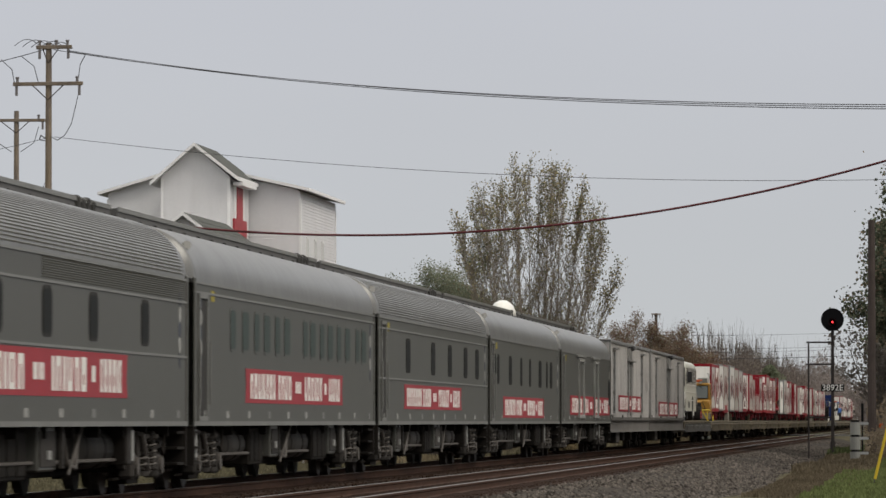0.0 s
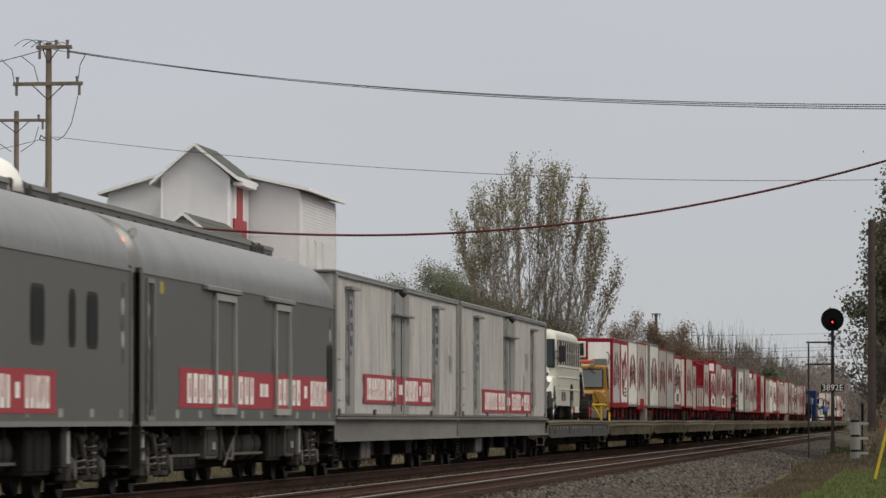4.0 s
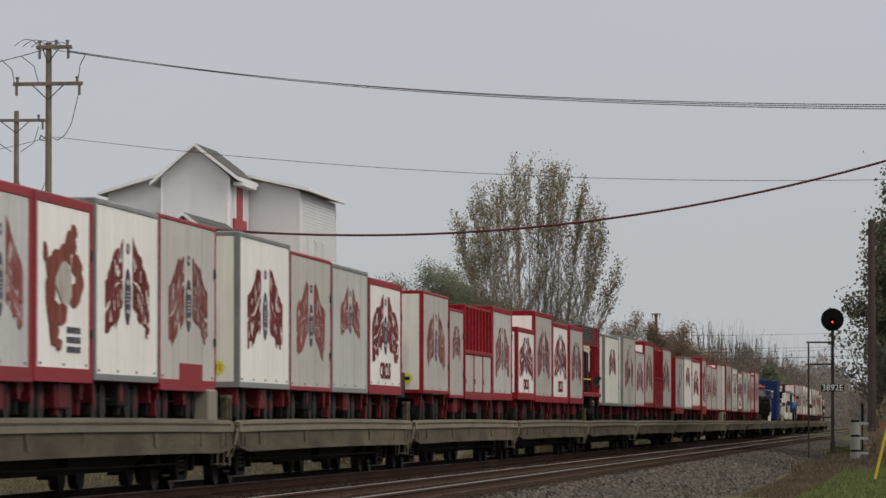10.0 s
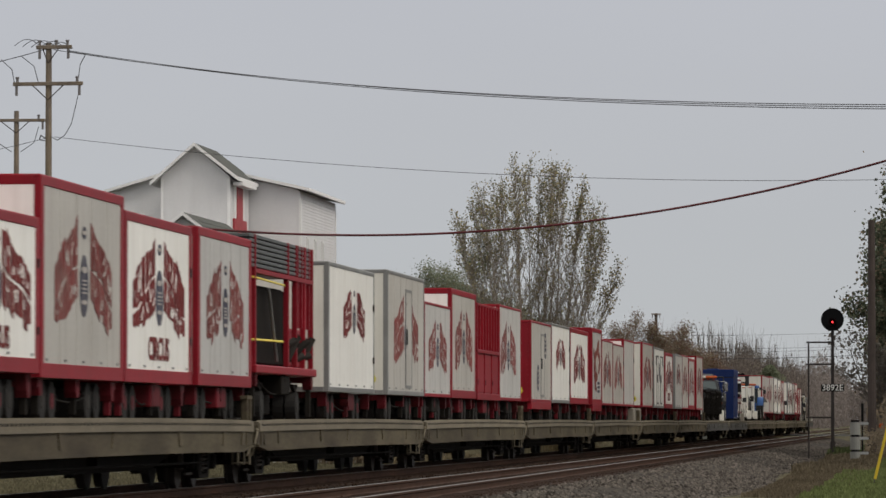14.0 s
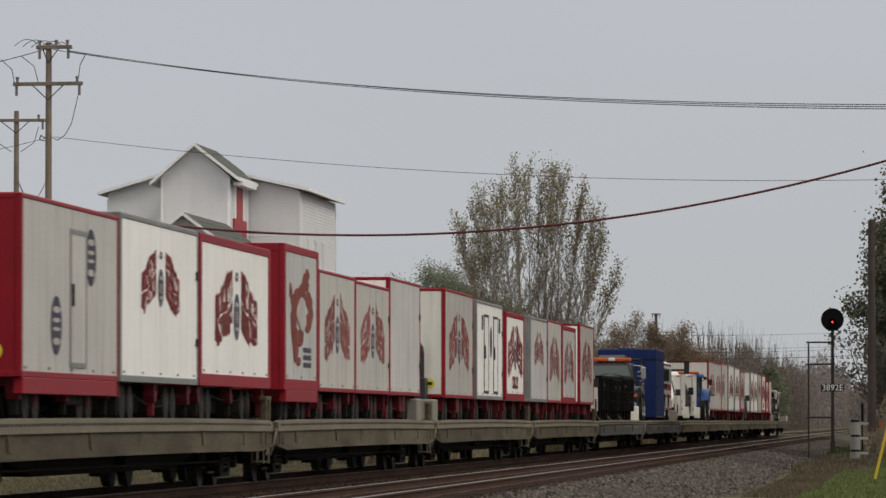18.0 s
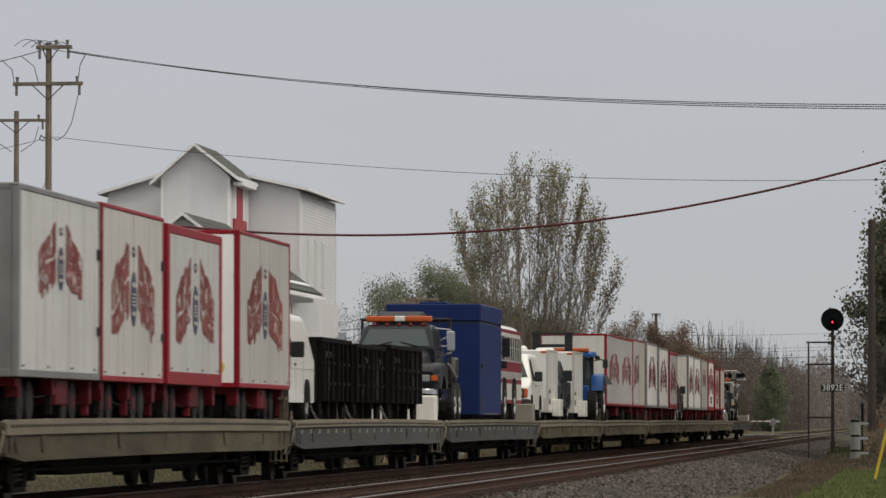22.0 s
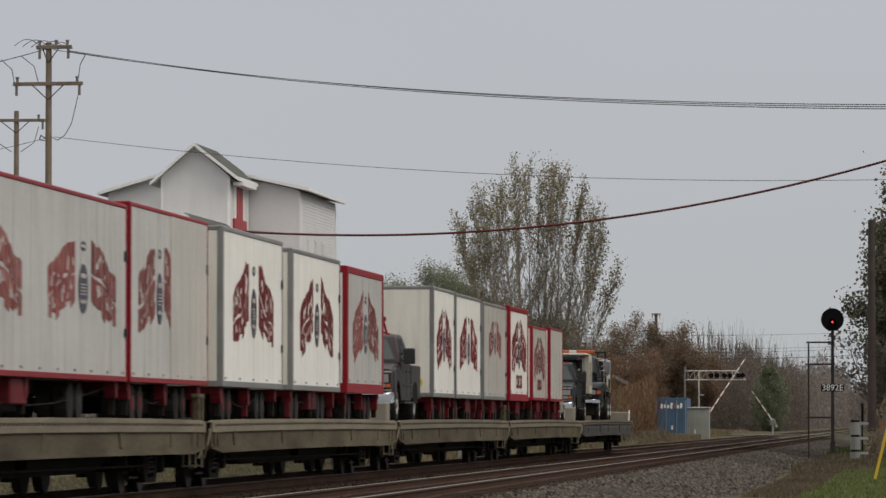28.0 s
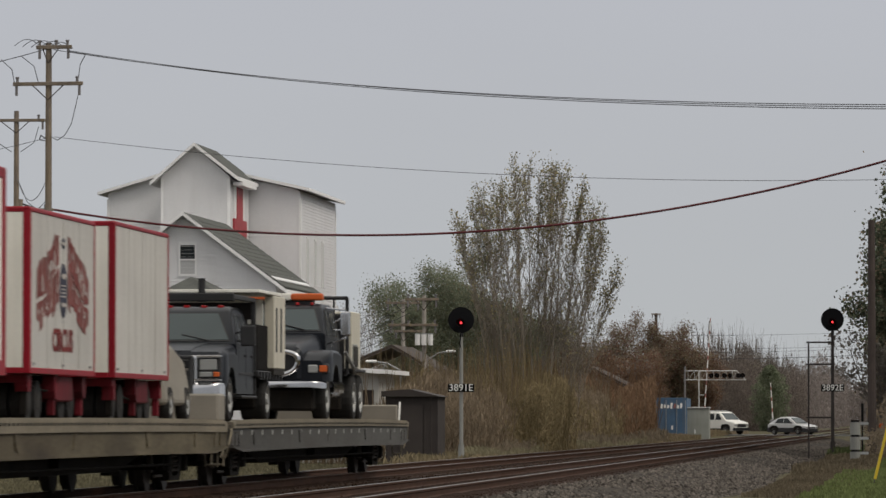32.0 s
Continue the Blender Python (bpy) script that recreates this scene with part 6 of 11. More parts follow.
def tow_tractor(u):
    t = thing("tow_tractor", "yellow industrial tow tractor with a glazed cab", "tractor", group="vehicles on flat cars")
    sh = Shell(1.48, 1.2, 2.0, 0.05)
    part("hood", loft([(0.90, -0.70, 0.60, 0.35, 1.00, 0.06, 0.0), (0.98, -0.74, 0.70, 0.35, 1.07, 0.07, 0.0), (1.7, -0.78, 0.72, 0.35, 1.14, 0.07, 0.0)], sharp=30), M_YELLOW, t, smooth=True)
    part("cab", loft([(1.55, -0.80, 0.74, 0.40, 1.93, 0.07, 0.05), (1.60, -0.80, 0.74, 0.40, 1.99, 0.08, 0.05), (3.15, -0.80, 0.74, 0.40, 1.99, 0.08, 0.05)], 1.2, sharp=30), M_YELLOW, t, smooth=True)
    part("windshield_seal", B(-0.70, 0.62, 1.525, 1.56, 1.17, 1.86, bev=0.05, seg=2), M_BLACK, t)
    part("windshield", B(-0.66, 0.58, 1.515, 1.56, 1.21, 1.82, bev=0.004), M_CABGLASS, t)
    part("side_window_seal", sh.side([(1.80, 1.14), (2.58, 1.14), (2.58, 1.90), (1.80, 1.90)], out=0.006), M_BLACK, t)
    part("side_window", sh.side([(1.86, 1.20), (2.52, 1.20), (2.52, 1.84), (1.86, 1.84)], out=0.012), M_GLASS, t)
    part("door_seam", sh.side([(1.70, 0.5), (1.72, 0.5), (1.72, 1.92), (1.70, 1.92)], out=0.004), M_BLACK, t)
    for x0, x1, z0 in ((-0.42, -0.22, 0.62), (-0.10, 0.27, 0.46)):
        g = part("grille", B(x0, x1, 0.875, 0.96, z0, 0.97, bev=0.02), M_BLACK, t)
        for k in range(4):
            xx = x0 + (x1 - x0) * (k + 0.6) / 4.4
            part("grille_bar", B(xx, xx + 0.025, 0.862, 0.88, z0 + 0.03, 0.80), M_YELLOW, g)
    part("side_wing", P([(0.30, 0.42), (0.72, 0.42), (0.74, 0.86), (0.60, 1.02), (0.34, 1.08), (0.30, 0.96)], 'y', 0.72, 1.55), M_YELLOW, t)
    part("wing_seam", P([(0.34, 0.98), (0.58, 0.52), (0.60, 0.53), (0.36, 1.0)], 'y', 0.712, 0.73), M_BLACK, t)
    part("wing_opening", C((0.47, 0.70, 0.60), (0.47, 0.76, 0.60), 0.085, seg=14), M_BLACK, t)
    part("beacon_bar", B(-0.20, 0.30, 1.62, 1.9, 2.03, 2.17, bev=0.04, seg=2), M_AMBER, t, "orange beacon bar")
    for x in (-0.44, 0.24):
        l_ = part("work_lamp", C((x, 1.46, 2.02), (x, 1.58, 2.02), 0.085, 0.05, seg=14), M_BLACK, t)
        part("lamp_lens", C((x, 1.445, 2.02), (x, 1.462, 2.02), 0.07, seg=14), M_LAMP, l_)
    bm = bmesh.new()
    for a, b in (((-0.30, -0.35, 0.58), (0.78, -0.35, 0.58)), ((-0.30, -0.35, 0.58), (-0.12, -0.3, 0.02)), ((-0.12, -0.35, 0.10), (0.38, -0.33, 0.52)), ((0.38, -0.35, 0.58), (0.70, -0.3, 0.02)), ((0.66, -0.35, 0.52), (0.66, -0.3, 0.02)),
                 ((0.78, -0.35, 0.58), (0.78, 0.5, 0.58)), ((0.95, -0.3, 0.02), (0.95, -0.2, 0.30))):
        tubes(bm, [a, b], 0.032)
    part("push_frame", bm, M_BRIGHTY, t, "bright yellow tubular push frame")
    for y in (1.15, 2.6):
        for s in (-1, 1):
            road_wheel(t, s * 0.74, y, 0.38, 0.28, M_YELLOW)
    part("ballast_block", B(0.1, 0.80, 0.1, 0.3, 0.1, 0.42, bev=0.02), M_PALEBOX, t)
    bm = bmesh.new()
    tubes(bm, [(0.10, 1.50, 1.90), (0.34, 1.505, 1.68)], 0.014)
    part("wiper", bm, M_BLACK, t)
    bm = bmesh.new()
    bmesh.ops.create_cone(bm, cap_ends=False, segments=16, radius1=0.16, radius2=0.16, depth=0.03, matrix=Matrix.Translation((0.26, 2.0, 1.40)) @ Matrix.Rotation(0.9, 4, 'X'))
    part("steering_wheel", bm, M_BLACK, t)
    rides(t, u, DECK, 0.78)


tow_tractor(256.7)


def loader(u):
    t = thing("skid_loader", "red and white skid loader with a raised arm and fat tyres", "loader", group="vehicles on flat cars")
    part("body", loft([(1.0, -0.72, 0.66, 0.30, 1.10, 0.12, 0.0), (1.2, -0.78, 0.72, 0.30, 1.30, 0.12, 0.02), (3.9, -0.78, 0.72, 0.30, 1.36, 0.10, 0.02)], sharp=35), M_MACHRED, t, smooth=True)
    part("rear_grille", B(-0.30, 0.20, 0.97, 1.06, 0.86, 1.12, bev=0.02), M_BLACK, t)
    part("tail_lamp", B(0.38, 0.58, 0.97, 1.06, 0.94, 1.10, bev=0.02), M_REDLENS, t)
    bm = bmesh.new()
    for x, y in ((-0.7, 1.5), (0.52, 1.5), (-0.7, 3.0), (0.52, 3.0)):
        box(bm, x - 0.04, x + 0.04, y - 0.04, y + 0.04, 1.3, 1.86)
    box(bm, -0.8, 0.62, 1.35, 3.1, 1.86, 1.98, bev=0.02)
    part("cab_frame", bm, M_BLACK, t)
    part("cab_window", B(-0.66, 0.50, 1.52, 2.98, 1.36, 1.86), M_GLASS, t)
    part("cab_bar", B(-0.8, 0.55, 1.30, 1.36, 1.46, 1.52), M_CARWHITE, t)
    part("lift_tower", P([(1.25, 0.30), (1.62, 0.30), (1.70, 1.30), (1.52, 1.98), (1.30, 1.98), (1.36, 1.30)], 'x', 0.66, 0.84), M_CARWHITE, t, "white lift arm tower")
    part("lift_arm", P([(1.30, 1.70), (1.30, 1.84), (1.7, 1.76), (2.9, 1.10), (2.9, 0.86), (1.7, 1.52)], 'x', 0.84, 0.94), M_CARWHITE, t, "white lift arm")
    part("arm_joint", B(0.50, 0.92, 1.24, 1.60, 1.86, 2.06, bev=0.04), M_BLACK, t)
    part("ram", C((0.90, 1.5, 1.70), (0.90, 2.0, 0.80), 0.05, seg=10), M_BLACK, t)
    part("bucket", Shell(1.8, 0, 1, 0).body([(4.6, 0.1), (5.1, 0.1), (5.05, 0.75), (4.8, 0.75)], 0.02, 1), M_UNDER, t)
    part("beacon", C((-0.2, 1.5, 1.98), (-0.2, 1.5, 2.12), 0.06, seg=10), M_AMBER, t)
    for y in (2.7, 3.75):
        for s in (-1, 1):
            w = road_wheel(t, s * 1.12, y, 0.385, 0.34, M_REDRIM)
            bm = bmesh.new()
            for k in range(18):
                a = k * math.tau / 18
                m = Matrix.Translation((s * 0.95, y, 0.385)) @ Matrix.Rotation(a, 4, 'X') @ Matrix.Translation((0, 0, 0.385))
                bmesh.ops.create_cube(bm, size=1.0, matrix=m @ Matrix.Diagonal((0.30, 0.05, 0.035, 1)))
            tagged(part("tread", bm, M_TYRE, w), kind="stuff")
    rides(t, u, DECK, 0.1)


loader(251.0)


def van(u, label):
    t = thing("van", label, "van", group="vehicles on flat cars")
    top, L, hw = 2.05, 5.3, 1.01
    sh = Shell(2 * hw, 1.15, top, 0.20)
    part("body", loft([(0.02, -0.90, 0.90, 0.40, 0.98, 0.05, 0), (0.08, -0.97, 0.97, 0.38, 1.06, 0.07, 0), (0.30, -hw, hw, 0.36, 1.13, 0.09, 0), (0.95, -hw, hw, 0.36, 1.26, 0.10, 0.02), (1.10, -hw, hw, 0.36, 1.32, 0.10, 0.04),
                       (1.74, -hw, hw, 0.36, 1.96, 0.12, 0.19), (1.90, -hw, hw, 0.36, 2.02, 0.13, 0.20), (2.3, -hw, hw, 0.36, top, 0.14, 0.20), (4.9, -hw, hw, 0.36, top, 0.14, 0.20), (5.2, -hw, hw, 0.36, 1.98, 0.14, 0.20), (L, -hw, hw, 0.40, 1.80, 0.14, 0.16)], 1.15, 4, 30),
         M_CARWHITE, t, smooth=True)
    part("windshield_seal", sh.across(1.105, 1.335, 1.73, 1.955, 0.10, 0.012, 0.22), M_BLACK, t)
    part("windshield", sh.across(1.125, 1.36, 1.71, 1.935, 0.13, 0.020, 0.25), M_WINDSHIELD, t)
    part("side_window_seal", sh.side([(1.42, 1.22), (2.42, 1.22), (2.42, 1.88), (1.94, 1.88)], out=0.005), M_BLACK, t)
    part("side_window", sh.side([(1.52, 1.26), (2.36, 1.26), (2.36, 1.84), (1.96, 1.84)], out=0.012), M_GLASS, t)
    g = part("grille", B(-0.56, 0.56, -0.015, 0.1, 0.70, 0.98, bev=0.02), M_BLACK, t)
    for k in range(3):
        part("grille_bar", B(-0.54, 0.54, -0.03, -0.01, 0.75 + k * 0.08, 0.775 + k * 0.08), M_GREYBOX, g)
    for s in (-1, 1):
        h = part("headlamp_bezel", B(min(s * 0.56, s * 0.86), max(s * 0.56, s * 0.86), -0.02, 0.1, 0.70, 0.99, bev=0.02), M_BLACK, t)
        part("headlamp", B(min(s * 0.60, s * 0.82), max(s * 0.60, s * 0.82), -0.028, 0.05, 0.76, 0.95, bev=0.02), M_LAMP, h)
        part("indicator", B(min(s * 0.83, s * 0.965), max(s * 0.83, s * 0.965), -0.015, 0.20, 0.71, 0.99, bev=0.03), M_AMBER, t, "amber indicator")
        for y in (0.95, 4.2):
            road_wheel(t, s * 1.0, y, 0.36, 0.24)
    for y in (0.95, 4.2):
        arch(t, hw + 0.002, y, 0.38, 0.36)
    part("bumper", loft([(-0.10, -0.90, 0.90, 0.42, 0.64, 0.05, 0), (-0.02, -1.0, 1.0, 0.40, 0.67, 0.05, 0), (0.35, -1.02, 1.02, 0.40, 0.67, 0.05, 0)], sharp=50), M_EQUIP, t, "dark grey bumper", smooth=True)
    mirror(t, 0.98, 1.66, 1.20, 0.24, 0.30)
    for y in (1.36, 2.46, 3.62):
        part("door_seam", B(hw - 0.01, hw + 0.003, y, y + 0.014, 0.5, 1.16), M_GREYBOX, t)
    part("belt_crease", B(hw - 0.01, hw + 0.008, 1.2, L - 0.15, 1.00, 1.02, bev=0.004), M_CARWHITE, t)
    part("door_handle", B(hw, hw + 0.03, 2.24, 2.40, 1.06, 1.10, bev=0.008), M_BLACK, t)
    bm = bmesh.new()
    tubes(bm, [(0.5, 1.10, 1.37), (0.1, 1.20, 1.50)], 0.012)
    part("wiper", bm, M_BLACK, t)
    for y in (2.2, 4.4):
        part("roof_rib", B(-0.7, 0.7, y, y + 0.06, top - 0.01, top + 0.015, bev=0.006), M_CARWHITE, t)
    part("chassis", B(-0.8, 0.8, 0.3, L - 0.2, 0.20, 0.40), M_UNDER, t)
    rides(t, u, DECK)


van(544.2, "white panel van behind the last wagon")
van(601.4, "white panel van with black bumper and amber indicators")


def pickup(u, paint, word, L=5.7, dx=0.0, bull=False, body="bed"):
    t = thing("pickup_truck", word, "truck", group="vehicles on flat cars")
    top, hw, belt = 2.0, 1.02, 1.28
    sh = Shell(2 * hw, belt, top, 0.20)
    part("hood", loft([(0.05, -0.93, 0.93, 0.60, 1.10, 0.06, 0), (0.12, -0.97, 0.97, 0.60, 1.18, 0.08, 0), (0.45, -0.99, 0.99, 0.95, 1.25, 0.11, 0), (1.0, -1.0, 1.0, 0.95, 1.30, 0.12, 0), (1.75, -1.01, 1.01, 0.60, 1.34, 0.12, 0)], sharp=32), paint, t, smooth=True)
    part("hood_bulge", loft([(0.15, -0.46, 0.46, 1.10, 1.20, 0.04, 0), (0.5, -0.50, 0.50, 1.10, 1.285, 0.04, 0), (1.65, -0.56, 0.56, 1.10, 1.365, 0.04, 0)]), paint, t, smooth=True)
    part("cab", loft([(1.62, -hw, hw, 0.48, 1.34, 0.06, 0.0), (2.18, -hw, hw, 0.48, 1.90, 0.08, 0.17), (2.34, -hw, hw, 0.48, 1.975, 0.10, 0.20), (2.6, -hw, hw, 0.48, top, 0.10, 0.20), (3.5, -hw, hw, 0.48, top, 0.10, 0.20), (3.66, -hw, hw, 0.48, 1.93, 0.10, 0.19), (3.74, -hw, hw, 0.48, 1.5, 0.06, 0.06)], belt, 4, 30), paint, t, smooth=True)
    part("windshield_seal", sh.across(1.66, 1.375, 2.16, 1.875, 0.09, 0.010, 0.20), M_BLACK, t)
    part("windshield", sh.across(1.69, 1.40, 2.14, 1.86, 0.12, 0.018, 0.23), M_WINDSHIELD, t)
    for k, pts in enumerate((((1.95, 1.34), (2.75, 1.34), (2.75, 1.88), (2.36, 1.88)), ((2.85, 1.34), (3.52, 1.34), (3.46, 1.88), (2.85, 1.88)))):
        part("window_seal", sh.side(list(pts), out=0.004), M_BLACK, t)
        cy, cz = sum(p[0] for p in pts) / 4, sum(p[1] for p in pts) / 4
        part("side_window", sh.side([(cy + (y - cy) * 0.90, cz + (z - cz) * 0.88) for y, z in pts], out=0.010), M_GLASS, t)
    g = part("grille", B(-0.58, 0.58, -0.03, 0.12, 0.66, 1.12, bev=0.05, seg=3), M_CHROME, t, "chrome grille")
    for x0, x1 in ((-0.50, -0.03), (0.03, 0.50)):
        for k in range(2):
            part("grille_slot", B(x0, x1, -0.045, 0.0, 0.72 + k * 0.18, 0.86 + k * 0.18, bev=0.01), M_BLACK, g)
    part("bumper", loft([(-0.20, -0.86, 0.86, 0.42, 0.62, 0.05, 0), (-0.12, -0.98, 0.98, 0.40, 0.66, 0.05, 0), (0.30, -1.01, 1.01, 0.42, 0.66, 0.05, 0)], sharp=50), M_CHROME, t, "chrome bumper", smooth=True)
    part("bumper_slot", B(-0.45, 0.45, -0.212, -0.19, 0.46, 0.54, bev=0.01), M_BLACK, t)
    for s in (-1, 1):
        h = part("headlamp_frame", B(min(s * 0.58, s * 0.97), max(s * 0.58, s * 0.97), 0.0, 0.20, 0.72, 1.10, bev=0.03), M_BLACK, t)
        for z in (0.70, 1.10):
            part("lamp_strip", B(min(s * 0.56, s * 0.98), max(s * 0.56, s * 0.98), -0.02, 0.16, z - 0.018, z + 0.018, bev=0.006), M_CHROME, h)
        part("headlamp", B(min(s * 0.61, s * 0.92), max(s * 0.61, s * 0.92), -0.012, 0.1, 0.86, 1.06, bev=0.02), M_LAMP, h)
        part("side_lamp", B(min(s * 0.61, s * 0.84), max(s * 0.61, s * 0.84), -0.012, 0.1, 0.75, 0.84, bev=0.015), M_LAMP, h)
        part("indicator", B(min(s * 0.85, s * 0.955), max(s * 0.85, s * 0.955), -0.010, 0.14, 0.75, 0.84, bev=0.015), M_AMBER, h)
        fender(t, s, 0.14, 1.80, 0.95, 0.50, 0.60, 1.035, 1.22, paint, 0.56, 0.10)
        for y in (0.95, L - 1.25):
            road_wheel(t, s * 1.0, y, 0.40, 0.26 if y < 2 else 0.45)
    for i in range(5):
        part("roof_lamp", B(-0.62 + i * 0.30, -0.52 + i * 0.30, 2.40, 2.52, top - 0.03, top + 0.02, bev=0.01), M_REDLENS, t)
    for yy in (1.88, 2.80, 3.62):
        part("door_seam", B(hw - 0.01, hw + 0.004, yy, yy + 0.014, 0.55, 1.28), M_BLACK, t)
    for yy in (2.58, 3.40):
        part("door_handle", B(hw, hw + 0.03, yy, yy + 0.16, 1.12, 1.16, bev=0.008), M_BLACK, t)
    part("running_board", B(0.92, 1.10, 1.75, 3.7, 0.40, 0.45, bev=0.015), M_BLACK, t)
    part("side_moulding", B(hw - 0.01, hw + 0.015, 1.85, 3.7, 0.80, 0.85, bev=0.006), M_BLACK, t)
    mirror(t, 1.0, 1.86, 1.30, 0.26, 0.36)
    bm = bmesh.new()
    tubes(bm, [(0.5, 1.66, 1.40), (0.05, 1.76, 1.50)], 0.012)
    part("wiper", bm, M_BLACK, t)
    if body == "bed":
        for s in (-1, 1):
            a, b = sorted((s * 1.025, s * 0.94))
            part("bed_side", B(a, b, 3.78, L, 0.52, 1.30, bev=0.035, seg=3), paint, t)
        arch(t, 1.026, L - 1.25, 0.42, 0.42)
        part("tailgate", B(-0.94, 0.94, L - 0.07, L, 0.52, 1.28, bev=0.02), paint, t)
        part("bed_floor", B(-0.94, 0.94, 3.78, L - 0.07, 0.56, 0.62), M_BLACK, t)
    else:
        part("flat_bed", B(-1.1, 1.1, 3.80, L, 0.78, 0.90, bev=0.02), M_BLACK, t)
        bm = bmesh.new()
        for k in range(8):
            box(bm, 1.09, 1.13, 3.95 + k * 0.4, 4.05 + k * 0.4, 0.74, 0.88)
        tagged(part("side_plating", bm, M_BLACK, t), kind="stuff")
        for x in (-1.0, 1.0):
            part("rack_post", B(x - 0.04, x + 0.04, 3.86, 3.94, 0.45, 2.16, bev=0.01), M_BLACK, t)
            part("rack_rail", B(x - 0.04, x + 0.04, 1.15, 3.90, 2.10, 2.18, bev=0.01), M_BLACK, t)
        part("rack_front_bar", B(-1.05, 1.05, 1.05, 1.18, 2.06, 2.20, bev=0.015), M_BLACK, t)
        part("rack_panel", B(-1.0, 1.0, 3.88, 3.92, 1.80, 2.10), M_BIN, t)
        for k in range(6):
            part("rack_bar", B(-0.85 + k * 0.34, -0.81 + k * 0.34, 3.88, 3.92, 0.9, 1.80), M_BLACK, t)
        part("rack_strut", B(-0.68, -0.60, 1.06, 1.14, 1.98, 2.10), M_BLACK, t)
        cab_ = part("side_cabinet", B(0.98, 1.16, 5.5, 7.0, 0.95, 2.26, bev=0.015), M_BEIGEBOX, t, "cream tall side cabinet")
        part("cabinet_foot", B(0.96, 1.15, 5.5, 7.0, 0.84, 0.95), M_EQUIP, cab_)
        for k in range(2):
            part("cabinet_slot", B(1.155, 1.168, 5.72 + k * 0.62, 5.90 + k * 0.62, 1.25, 2.05), M_BLACK, cab_)
        part("back_wall", B(-1.0, 0.96, 5.4, 5.48, 0.92, 2.20), M_CREAM, t)
        part("tool_rack", B(0.70, 1.06, 3.95, 5.38, 0.90, 1.72, bev=0.02), M_BIN, t, "dark tool rack")
        part("roof_board", B(-0.95, 1.15, 3.6, 6.6, 2.27, 2.33, bev=0.01), M_CREAM, t)
        for x, y in ((-0.55, 1.6), (0.15, 3.4)):
            part("exhaust", C((x, y, 2.10), (x, y, 2.52), 0.065, seg=12), M_BLACK, t)
    if bull:
        bm = bmesh.new()
        for x in (-0.52, -0.18, 0.20, 0.50):
            tubes(bm, [(x, -0.24, 0.42), (x, -0.20, 1.10)], 0.045)
        tubes(bm, [(-0.95, -0.22, 1.08), (0.52, -0.22, 1.08)], 0.035)
        tubes(bm, [(-0.95, -0.22, 0.72), (0.52, -0.22, 0.72)], 0.03)
        part("push_bar", bm, M_BLACK, t)
    part("chassis", B(-0.5, 0.5, 0.3, L - 0.2, 0.36, 0.56), M_UNDER, t)
    # Dark block added round the axle, fills the open gap below the bumper
    part("front_axle", B(-0.85, 0.85, 0.15, 1.5, 0.22, 0.58, bev=0.04), M_UNDER, t)
    part("rear_axle", B(-0.85, 0.85, L - 1.7, L - 0.4, 0.22, 0.55, bev=0.04), M_UNDER, t)
    rides(t, u, DECK, dx)
    return t


pickup(613.0, M_NAVY, "dark blue pickup truck between white trailers", 5.4)
pickup(687.3, M_MAROON, "dark maroon pickup truck with chrome bumper", 5.9)
pickup(742.6, M_NAVY, "dark blue flatbed truck with black rack and push bar", 7.0, 0.05, True, "rack")


